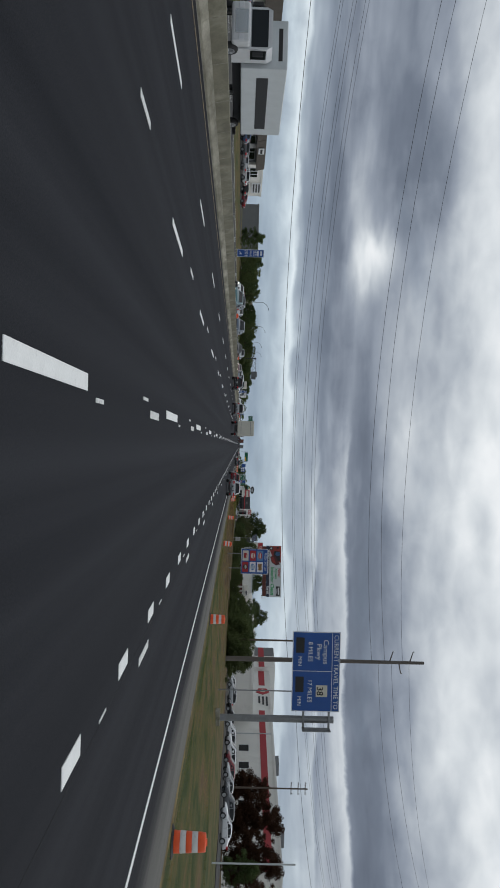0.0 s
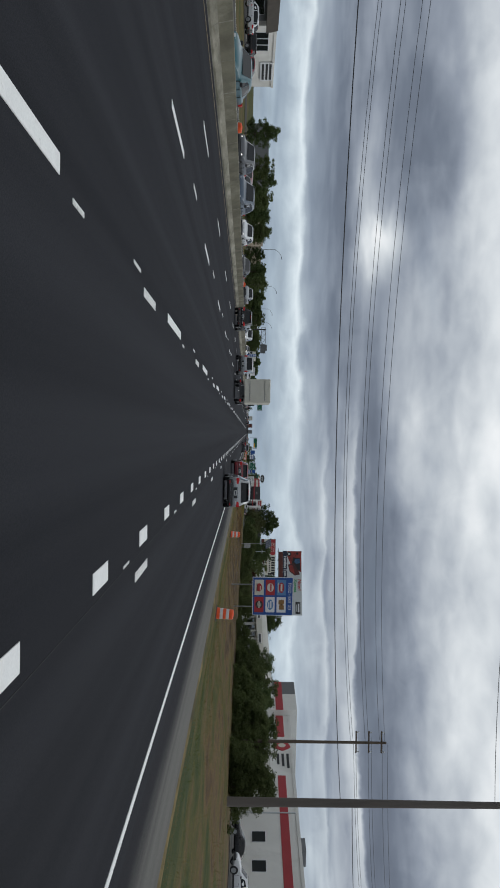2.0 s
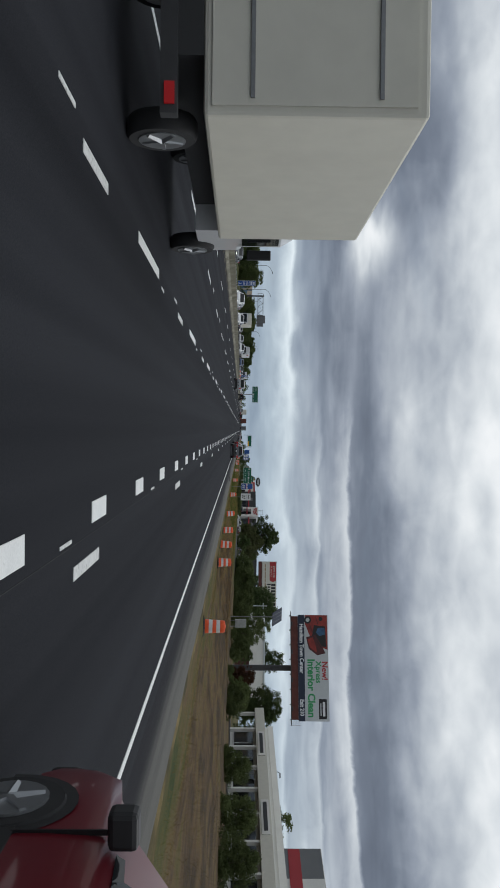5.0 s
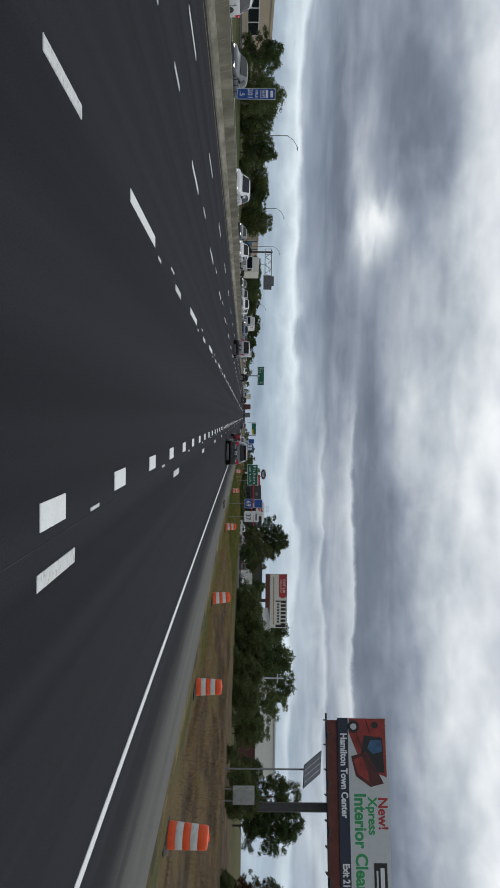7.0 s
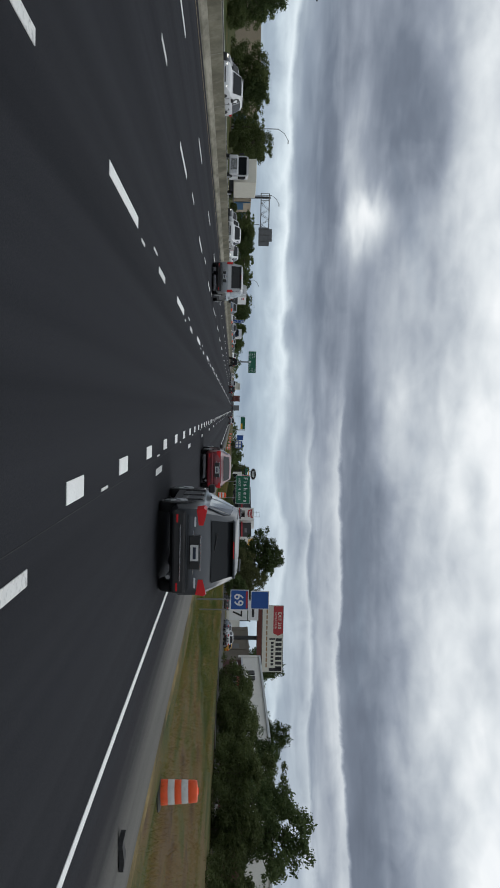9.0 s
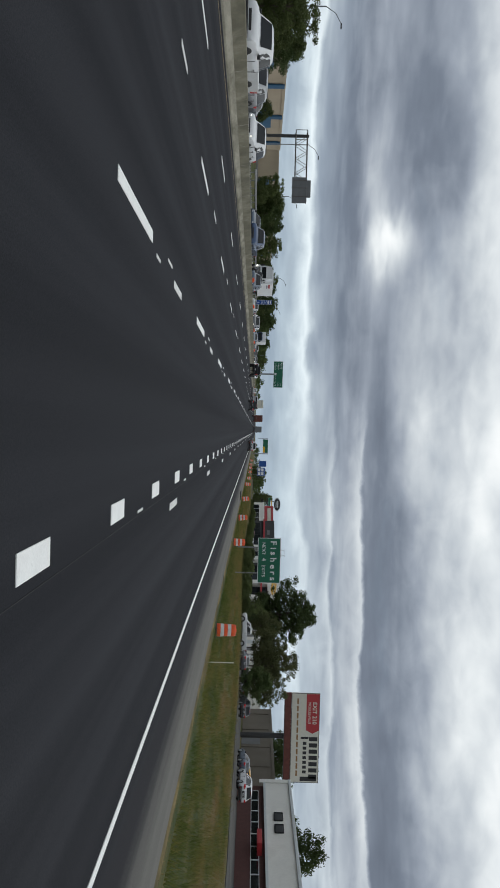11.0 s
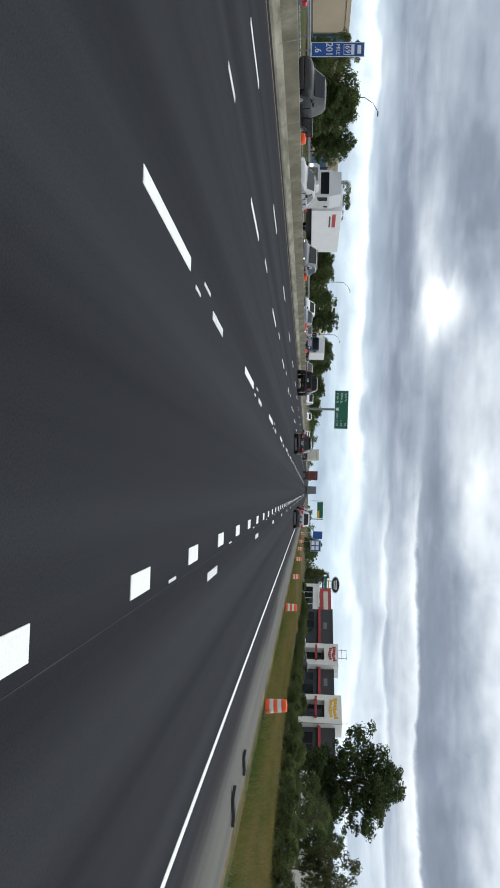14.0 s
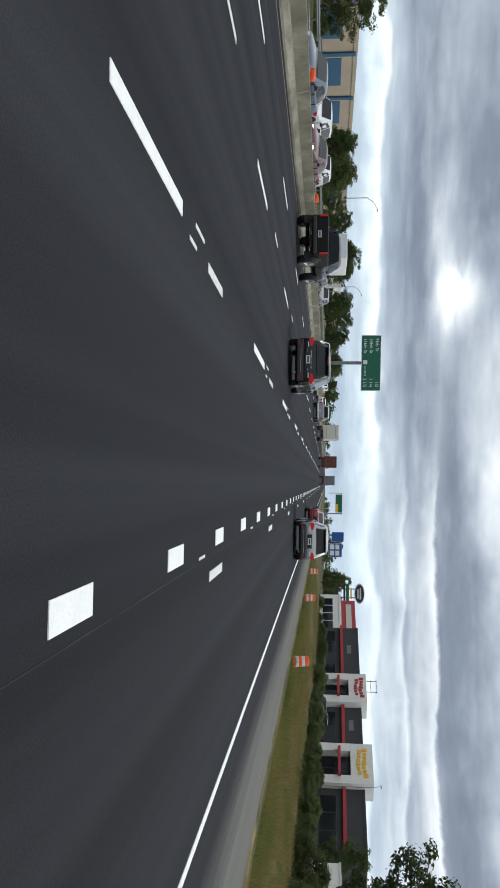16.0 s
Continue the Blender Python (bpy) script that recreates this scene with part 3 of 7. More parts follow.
plain("median_strip", box(bmesh.new(), -15.35, -14.35, START, FINISH, -0.075, -0.006), MEDIAN, "dirty concrete strip under the median barrier", "median")
# frontage road and parking lots



def draped(name, x0, x1, y0, y1, label, category):
    """A paved strip that follows the ground, with a low edge of its own."""
    bm = bmesh.new()
    xs = [x0 + (x1 - x0) * k / 6 for k in range(7)]
    ys = [y0 + 8.0 * k for k in range(int((y1 - y0) / 8) + 1)]
    rows = [[bm.verts.new((x, y, max(ground_z(x, y), ground_z(x + 0.5, y)) + 0.06)) for x in xs] for y in ys]
    for p, q in zip(rows, rows[1:]):
        for k in range(6):
            bm.faces.new((p[k], p[k + 1], q[k + 1], q[k]))
    edge = [e for e in bm.edges if len(e.link_faces) == 1]
    skirt = bmesh.ops.extrude_edge_only(bm, edges=edge)["geom"]
    for v in skirt:
        if isinstance(v, bmesh.types.BMVert):
            v.co.z -= 0.3
    return plain(name, bm, OLD_ROAD, label, category)


draped("frontage_road", 27.5, 34.0, 300, 900, "grey frontage road beside the lots", "road")
draped("parking_lot", 36.0, 54.0, 60, 250, "grey asphalt parking lot before the store", "parking lot")
draped("parking_lot_west", -59.5, -50.0, 60, 208, "grey asphalt parking lot before the strip mall", "parking lot")
draped("parking_lot_shops", -59.5, -51.0, 250, 330, "grey asphalt parking lot before the small shops", "parking lot")
draped("parking_lot_stores", -65.0, -52.0, 396, 612, "grey asphalt parking lot before the tan stores", "parking lot")
draped("parking_lot_south", 34.1, 52.0, 300, 700, "grey asphalt parking lot before the shops", "parking lot")


def stripe(x0, x1, y0, y1, mat, label, parent=ROAD, name="edge_line", z=0.004):
    return part(name, box(bmesh.new(), x0, x1, y0, y1, z - 0.004, z + 0.004), mat, parent, label)


stripe(4.30, 4.425, START, 1600, PAINT, "solid white edge line")
stripe(-13.72, -13.60, START, 1600, YELLOW_PAINT, "solid yellow edge line")
stripe(-15.95, -15.83, START, 1600, YELLOW_PAINT, "solid yellow edge line", FAR_ROAD)
stripe(-34.0, -33.85, START, 1600, PAINT, "solid white edge line", FAR_ROAD)


def dashes(x, width, length, step, phase, y0, y1, mat, name, parent=ROAD):
    me = mesh_of(box(bmesh.new(), -width / 2, width / 2, -length / 2, length / 2, 0, 0.008), name, mat)
    k = math.ceil((y0 - phase) / step)
    while phase + k * step < y1:
        ob = new(name, me)
        ob.parent = parent
        ob.location = (x, phase + k * step, 0.0)
        k += 1


# ------------------------------------------------------------------ median barrier


def build_barrier():
    holder = tagged(new("median_barrier"), "stained concrete safety barrier with pale joints between the carriageways", "barrier", "", "structure")
    bm = bmesh.new()
    foot = [(-0.34, -0.01), (0.34, -0.01), (0.34, 0.075), (0.19, 0.30), (-0.19, 0.30), (-0.34, 0.075)]
    sweep(bm, foot, 0.0, 6.08)
    foot_me = mesh_of(bm, "barrier_foot", BARRIER_FOOT)
    bm = bmesh.new()
    stem = [(-0.188, 0.301), (0.188, 0.301), (0.095, 0.79), (0.075, 0.81), (-0.075, 0.81), (-0.095, 0.79)]
    sweep(bm, stem, 0.0, 6.08)
    stem_me = mesh_of(bm, "barrier_section", CONCRETE)
    bm = bmesh.new()
    cap = [(-0.192, 0.31), (0.192, 0.31), (0.098, 0.785), (-0.098, 0.785)]
    sweep(bm, cap, -0.035, 0.035)
    sweep(bm, cap, 3.02, 3.05)
    joint_me = mesh_of(bm, "joint", BARRIER_JOINT)
    y = -60.0
    while y < 900:
        for name, me in (("barrier_foot", foot_me), ("barrier_section", stem_me), ("joint", joint_me)):
            ob = new(name, me)
            ob.parent = holder
            ob.location = (-14.85 + 0.012 * math.sin(y), y, 0.0)
        y += 6.1
    part("barrier_rest", sweep(bmesh.new(), [(-15.2, 0), (-14.5, 0), (-14.68, 0.3), (-14.77, 0.81), (-14.93, 0.81), (-15.02, 0.3)], 901, 1800), CONCRETE, holder)


build_barrier()


def guard_rail():
    """Steel rail along the far edge of the oncoming lanes."""
    holder = tagged(new("guard_rail"), "grey steel guard rail on short posts beside the oncoming lanes", "guard rail", "", "structure")
    bm = bmesh.new()
    wave = [(0.0, 0.45), (0.05, 0.50), (0.05, 0.55), (0.0, 0.60), (0.05, 0.65), (0.05, 0.70), (0.0, 0.75), (-0.02, 0.75), (0.03, 0.69), (0.03, 0.66), (-0.02, 0.60), (0.03, 0.54), (0.03, 0.51), (-0.02, 0.45)]
    sweep(bm, wave, 0.0, 7.58)
    rail_me = mesh_of(bm, "rail", STEEL)
    post_me = mesh_of(box(bmesh.new(), -0.17, -0.03, -0.05, 0.05, -0.4, 0.72), "post", STEEL)
    for k in range(36):
        y = 392.0 + 7.62 * k
        ob = new("rail", rail_me)
        ob.parent, ob.location = holder, (-35.2, y, 0.0)
        for dy in (1.9, 5.7):
            ob = new("post", post_me)
            ob.parent, ob.location = holder, (-35.2, y + dy, 0.0)


guard_rail()

# ------------------------------------------------------------------ poles and cables


def power_line():
    g = "power line along the frontage"
    p = thing("utility_pole", (25.25, 111.1, 0.4), "tall weathered steel transmission pole with short arms", "utility pole", g)
    part("shaft", tube(bmesh.new(), (0, 0, -0.3), (0, 0, 25.7), 0.34, 0.20, 14), POLE_STEEL, p, smooth=40)
    for z, s in ((21.6, -1), (22.8, 1), (24.2, -1)):
        part("arm", tube(bmesh.new(), (0, 0, z - 0.35), (1.5 * s, 0.4 * s, z), 0.09, 0.06, 8), POLE_STEEL, p)
        part("insulator", lathe(bmesh.new(), [(0.04, 0), (0.09, 0.05), (0.05, 0.12), (0.09, 0.18), (0.03, 0.26)], 8, (1.5 * s, 0.4 * s, z - 0.05)), SIGN_GREY, p)
    tops = [((25.9, 124.8), 13.9, 0.0), ((51.1, 134.1), 13.6, 0.0), ((25.0, 46.0), 13.0, 0.0), ((25.5, 84.0), 11.5, 0.0)]
    for (x, y), z, _ in tops[:2]:
        q = thing("utility_pole", (x, y, 0.4), "wooden utility pole with crossarms and insulators", "utility pole", g)
        part("shaft", tube(bmesh.new(), (0, 0, -0.3), (0, 0, z - 0.4), 0.17, 0.11, 10), WOOD_POLE, q, smooth=40)
        for k, zz in enumerate((z - 0.8, z - 1.9, z - 3.0)):
            part("crossarm", box(bmesh.new(), -0.95, 0.95, 0.1, 0.2, zz - 0.06, zz + 0.06), WOOD_POLE, q)
            for xx in (-0.85, 0.85):
                part("insulator", lathe(bmesh.new(), [(0.03, 0), (0.07, 0.06), (0.04, 0.12), (0.06, 0.18), (0.02, 0.22)], 8, (xx, 0.15, zz + 0.06)), SIGN_GREY, q)


def cable(y0, slope, z0, z1, z2, x0, x1, r=0.022):
    """A sagging cable over the road: along y = y0 + slope x, height quadratic in x."""
    cu = bpy.data.curves.new("cable", "CURVE")
    cu.dimensions, cu.bevel_depth, cu.bevel_resolution = "3D", r, 1
    sp = cu.splines.new("POLY")
    k = 36
    sp.points.add(k)
    for i in range(k + 1):
        x = x0 + (x1 - x0) * i / k
        t = x / 50
        sp.points[i].co = (x, y0 + slope * x, z0 + z1 * t + z2 * t * t, 1)
    cu.materials.append(WIRE)
    tagged(new("overhead_cable", cu), "thin black overhead cable sagging across the road", "cable", "power line along the frontage")


power_line()
for line in ((98.16, 0.532, 6.38, 2.45, 3.39, 0.027), (98.4, 0.504, 16.64, 2.57, 5.53, 0.02), (98.38, 0.511, 18.05, 3.05, 5.82, 0.02),
             (97.8, 0.526, 20.54, 2.74, 5.51, 0.018)):
    cable(*line[:5], -100.0, 25.25, line[5])
    cable(*line[:2], line[2] + 1.6, line[3] - 1.2, line[4] - 0.6, 25.25, 110.0, line[5])
for dz, dy in ((0.0, 0.0), (0.35, -0.8), (-0.9, 0.5), (-1.3, -0.4), (-2.3, 0.3), (-2.6, -0.6)):
    cable(112.99 + dy, 0.485, 11.05 + dz, 2.19, 4.59, -100.0, 25.9, 0.016)
    cable(112.99 + dy, 0.485, 12.3 + dz, 1.0, 3.2, 25.9, 110.0, 0.016)

# ------------------------------------------------------------------ road signs


def board(parent, x0, x1, z0, z1, mat, y=0.0, rim=None, rim_width=0.06, depth=0.05, name="panel", label=""):
    """A flat sign board with a raised rim, facing -y, in its thing's own measure."""
    ob = part(name, box(bmesh.new(), x0, x1, y, y + depth, z0, z1), mat, parent, label)
    if rim is not None:
        bm = bmesh.new()
        w, f = rim_width, y - 0.006
        box(bm, x0, x1, f, y - 0.0005, z1 - w, z1), box(bm, x0, x1, f, y - 0.0005, z0, z0 + w)
        box(bm, x0, x0 + w, f, y - 0.0005, z0 + w, z1 - w), box(bm, x1 - w, x1, f, y - 0.0005, z0 + w, z1 - w)
        part("border", bm, rim, parent)
    return ob


def patch(parent, x0, x1, z0, z1, mat, y=-0.01, name="patch", label=""):
    return part(name, box(bmesh.new(), x0, x1, y, y + 0.009, z0, z1), mat, parent, label)


def post(parent, x, y, z0, z1, r, mat=STEEL, name="post"):
    return part(name, tube(bmesh.new(), (x, y, z0), (x, y, z1), r, r, 12), mat, parent, smooth=40)


def travel_time_sign():
    s = thing("travel_time_sign", (12.2, 67.9, 0.2), "large blue travel time sign on one thick grey post", "road sign", turn=-2.0)
    z0, z1, w = 5.93, 9.68, 6.2
    board(s, 0, w, z0, z1, SIGN_BLUE, rim=SIGN_WHITE, rim_width=0.05, depth=0.12)
    patch(s, 0.05, w - 0.05, 9.03, 9.07, SIGN_WHITE, name="divider")
    patch(s, 3.04, 3.08, z0 + 0.05, 9.03, SIGN_WHITE, name="divider")
    lettering("CURRENT TRAVEL TIME TO", 0.36, (3.1, -0.012, 9.2), SIGN_WHITE, s, wide=0.93)
    lettering("Campus", 0.42, (1.55, -0.012, 8.36), SIGN_WHITE, s)
    lettering("Pkwy", 0.42, (1.55, -0.012, 7.82), SIGN_WHITE, s)
    lettering("8 MILES", 0.34, (1.55, -0.012, 7.18), SIGN_WHITE, s)
    lettering("MIN", 0.30, (2.3, -0.012, 6.38), SIGN_WHITE, s)
    lettering("17 MILES", 0.34, (4.6, -0.012, 7.18), SIGN_WHITE, s)
    lettering("MIN", 0.30, (5.4, -0.012, 6.38), SIGN_WHITE, s)
    for x in (0.45, 3.5):
        patch(s, x, x + 1.2, 6.2, 6.85, SIGN_BLACK, y=-0.03, name="display", label="dark unlit time display")
    patch(s, 4.15, 5.05, 7.82, 8.72, SIGN_CREAM, name="route_shield")
    lettering("38", 0.5, (4.6, -0.016, 7.9), SIGN_BLACK, s, bold=0.01)
    post(s, 6.95, 0.5, 0.0, 9.3, 0.28)
    for z in (6.9, 8.9):
        part("bracket", box(bmesh.new(), 0.2, 7.6, 0.14, 0.30, z - 0.08, z + 0.08), STEEL, s)
    part("maintenance_frame", box(bmesh.new(), 7.55, 7.61, -0.6, 0.4, 6.8, 9.0), STEEL, s)
    part("footing", box(bmesh.new(), 6.4, 7.5, -0.05, 1.05, -0.4, 0.35, 0.03), BARRIER_FOOT, s)
    t = thing("roadside_post", (19.0, 75.2, ground_z(19, 75.2)), "thin grey steel post beside the road", "post")
    post(t, 0, 0, -0.2, 6.6, 0.055)


def disc(parent, x, z, r, wide, mat, y):
    bm = bmesh.new()
    lathe(bm, [(r, 0), (r * 1.04, 0.006)], 18, (x, y, z), Matrix.Rotation(radians(90), 3, "X") @ Matrix.Diagonal((wide, 1, 1)))
    part("logo_mark", bm, mat, parent)


LOGO_BARS = (((0.0, -0.26, 0.9, 0.10, 2), (0.1, 0.12, 0.5, 0.08, 0)), ((0.0, 0.05, 0.75, 0.16, 0), (0.1, -0.2, 0.4, 0.1, 3)), ((0.0, 0.0, 0.85, 0.2, 3), (0.0, -0.36, 1.1, 0.08, 3)),
             ((0.0, 0.0, 0.74, 0.13, 3), (0.0, 0.2, 0.4, 0.06, 3), (0.0, -0.2, 0.4, 0.06, 3)), ((0.0, 0.08, 0.8, 0.14, 0), (0.05, -0.14, 0.6, 0.10, 0)),
             ((-0.3, 0.0, 0.5, 0.62, 1), (0.3, 0.04, 0.5, 0.56, 1), (0.0, 0.05, 1.2, 0.1, 2)))


def food_sign():
    s = thing("services_sign", (15.3, 146.2, 0.0), "square blue food services sign with six coloured logo panels", "road sign", turn=4.0)
    board(s, 0, 4.35, 2.27, 6.8, SIGN_BLUE, rim=SIGN_WHITE, rim_width=0.06, depth=0.08)
    lettering("FOOD - EXIT 203", 0.36, (2.17, -0.012, 6.25), SIGN_WHITE, s, wide=0.8)
    kinds = ((SIGN_CREAM, SIGN_RED), (SIGN_RED, SIGN_CREAM), (SIGN_SKY, SIGN_RED), (SIGN_RED, SIGN_BLACK), (SIGN_WHITE, SIGN_SKY), (SIGN_WHITE, SIGN_BROWN))
    for k, (back, mark) in enumerate(kinds):
        x = 0.3 + 1.95 * (k // 3)
        z = 2.5 + 1.24 * (k % 3)
        patch(s, x, x + 1.75, z, z + 1.02, back, y=-0.02, name="logo_panel")
        disc(s, x + 0.87, z + 0.52, (0.30, 0.36, 0.30, 0.40, 0.33, 0.20)[k], (1.5, 1.25, 1.9, 1.05, 1.7, 2.6)[k], mark, -0.021)
        for u, v, w, h, mat in LOGO_BARS[k]:
            patch(s, x + 0.87 + u - w / 2, x + 0.87 + u + w / 2, z + 0.52 + v - h / 2, z + 0.52 + v + h / 2, (back, mark, SIGN_BLACK, SIGN_CREAM)[mat], y=-0.036, name="logo_bar")
    for x in (0.9, 3.4):
        post(s, x, 0.16, -0.8, 6.6, 0.07)


def fishers_sign():
    s = thing("town_sign", (10.2, 361.0, 0.0), "green town sign with white lettering on two steel posts", "road sign", turn=-3.0)
    board(s, 0, 4.4, 2.07, 4.3, SIGN_GREEN, rim=SIGN_WHITE, rim_width=0.05, depth=0.06)
    lettering("F i s h e r s", 0.58, (2.2, -0.012, 3.32), SIGN_WHITE, s, wide=1.06, bold=0.016)
    lettering("NEXT", 0.34, (1.05, -0.012, 2.48), SIGN_WHITE, s)
    lettering("4", 0.44, (2.1, -0.012, 2.46), SIGN_WHITE, s)
    lettering("EXITS", 0.34, (3.2, -0.012, 2.48), SIGN_WHITE, s)
    for x in (0.95, 3.45):
        post(s, x, 0.14, -0.7, 4.2, 0.06)


def exit_sign():
    s = thing("exit_distance_sign", (-19.8, 516.0, 0.0), "wide green exit distance sign on a single median post", "road sign", turn=12.0)
    board(s, 0, 7.4, 6.1, 8.7, SIGN_GREEN, rim=SIGN_WHITE, rim_width=0.06, depth=0.08)
    for k, (street, far) in enumerate((("96th St", "1/2"), ("106th St", "1 1/4"), ("116th St", "2 1/2"))):
        z = 8.0 - 0.78 * k
        lettering(street, 0.42, (0.4, -0.012, z), SIGN_WHITE, s, align="LEFT")
        lettering(far, 0.42, (6.9, -0.012, z), SIGN_WHITE, s, align="RIGHT")
    patch(s, 3.3, 3.85, 6.35, 6.9, SIGN_WHITE, name="route_shield")
    lettering("NORTH", 0.26, (4.75, -0.012, 6.48), SIGN_WHITE, s)
    post(s, 3.7, 0.4, 0.0, 8.2, 0.22)


def route_markers():
    s = thing("route_marker", (9.25, 269.2, 0.0), "blue interstate route marker pair on a slim post", "road sign")
    for z, mat, wd, words in ((2.55, SIGN_BLUE, 0.9, ""), (1.55, SIGN_BLUE, 1.0, "69")):
        board(s, -wd / 2, wd / 2, z, z + 0.9, mat, rim=SIGN_WHITE, rim_width=0.03, depth=0.02)
        if words:
            lettering(words, 0.45, (0, -0.012, z + 0.2), SIGN_WHITE, s, bold=0.008)
    patch(s, -0.42, 0.42, 2.26 + 0.05, 2.40, SIGN_RED, name="shield_top")
    post(s, 0, 0.06, -0.4, 3.4, 0.04)
    s = thing("route_marker", (11.6, 277.0, 0.0), "white state route marker with its direction plate", "road sign")
    board(s, -0.6, 0.6, 1.5, 2.55, SIGN_WHITE, depth=0.02)
    board(s, -0.6, 0.6, 2.6, 3.2, SIGN_WHITE, depth=0.02)
    lettering("37", 0.55, (0, -0.012, 1.72), SIGN_BLACK, s, bold=0.008)
    patch(s, -0.4, 0.4, 2.82, 2.96, SIGN_BLACK, name="lettering_bar")
    post(s, 0, 0.06, -0.5, 3.2, 0.04)


def mile_sign(y, z, tenth):
    s = thing("reference_marker", (-16.0, y, 0.0), "narrow blue enhanced mile marker on the median", "road sign", "median mile markers")
    board(s, -0.27, 0.27, z - 1.9, z, SIGN_BLUE, rim=SIGN_WHITE, rim_width=0.02, depth=0.02)
    patch(s, -0.16, 0.16, z - 0.25, z - 0.12, SIGN_WHITE, name="lettering_bar")
    patch(s, -0.19, 0.19, z - 0.74, z - 0.36, SIGN_WHITE, name="route_shield")
    patch(s, -0.17, 0.17, z - 0.72, z - 0.47, SIGN_BLUE, y=-0.016, name="shield_field")
    lettering("69", 0.2, (0, -0.02, z - 0.68), SIGN_WHITE, s)
    lettering("MILE", 0.14, (0, -0.012, z - 1.0), SIGN_WHITE, s)
    lettering("201", 0.24, (0, -0.012, z - 1.36), SIGN_WHITE, s)
    lettering(tenth, 0.24, (0, -0.012, z - 1.76), SIGN_WHITE, s)
    post(s, 0, 0.04, 0.0, z, 0.03)


def cantilever_gantry():
    s = thing("sign_gantry", (-42.8, 400.5, 0.1), "cantilever steel truss gantry holding sign backs over the oncoming lanes", "sign gantry")
    post(s, 0, 0.6, -0.2, 8.0, 0.24, DARK_STEEL)
    lo, hi = 6.1, 7.75
    for z in (lo, hi):
        for y in (0.0, 1.2):
            part("chord", tube(bmesh.new(), (-0.7, y, z), (9.5, y, z), 0.07, 0.07, 8), POLE_STEEL, s)
    for k in range(6):
        x = 0.2 + 1.05 * k
        for y in (0.0, 1.2):
            part("brace", tube(bmesh.new(), (x, y, lo if k % 2 else hi), (x + 1.05, y, hi if k % 2 else lo), 0.035, 0.035, 6), POLE_STEEL, s)
    for x in (-0.7, 0.7):
        part("strut", tube(bmesh.new(), (x, 0, lo), (x, 0, hi), 0.05, 0.05, 6), POLE_STEEL, s)
    part("sign_back", box(bmesh.new(), 6.1, 9.8, -0.12, -0.06, 5.7, 7.8), SIGN_BACK, s)
    part("sign_back", box(bmesh.new(), 6.1, 8.6, 1.28, 1.36, 7.4, 8.45), SIGN_BACK, s)
    for x in (6.5, 7.6, 8.8):
        part("stiffener", box(bmesh.new(), x, x + 0.06, -0.2, -0.125, 5.6, 7.9), POLE_STEEL, s)


def far_signs():
    s = thing("services_sign", (13.6, 601.6, 0.3), "pair of blue services signs beside the road", "road sign")
    board(s, 0, 3.2, 2.2, 5.2, SIGN_BLUE, rim=SIGN_WHITE, rim_width=0.06)
    board(s, -2.6, -0.3, 2.8, 5.6, SIGN_BLUE, rim=SIGN_WHITE, rim_width=0.06)
    for k in range(4):
        patch(s, 0.3 + 1.4 * (k % 2), 1.4 + 1.4 * (k % 2), 2.5 + 1.2 * (k // 2), 3.4 + 1.2 * (k // 2), SIGN_WHITE, name="logo_panel")
    for x in (0.5, 2.6, -2.0, -0.8):
        post(s, x, 0.1, -0.3, 5.0, 0.06)
    s = thing("exit_sign", (8.5, 780.0, 0.0), "green and yellow exit sign on a far overhead gantry", "road sign")
    board(s, -4.0, 4.0, 6.0, 9.0, SIGN_GREEN, rim=SIGN_WHITE, rim_width=0.08)
    board(s, 0.3, 3.9, 6.1, 7.2, SIGN_YELLOW, y=-0.06)
    post(s, 4.5, 0.4, 0.0, 9.0, 0.25), post(s, -4.5, 0.4, 3.0, 9.0, 0.12)


for build in (travel_time_sign, food_sign, fishers_sign, exit_sign, route_markers, cantilever_gantry, far_signs):
    build()
for y, z, tenth in ((61.5, 2.85, ".4"), (220.5, 2.85, ".5"), (382.2, 3.1, ".6")):
    mile_sign(y, z, tenth)

# ------------------------------------------------------------------ billboards


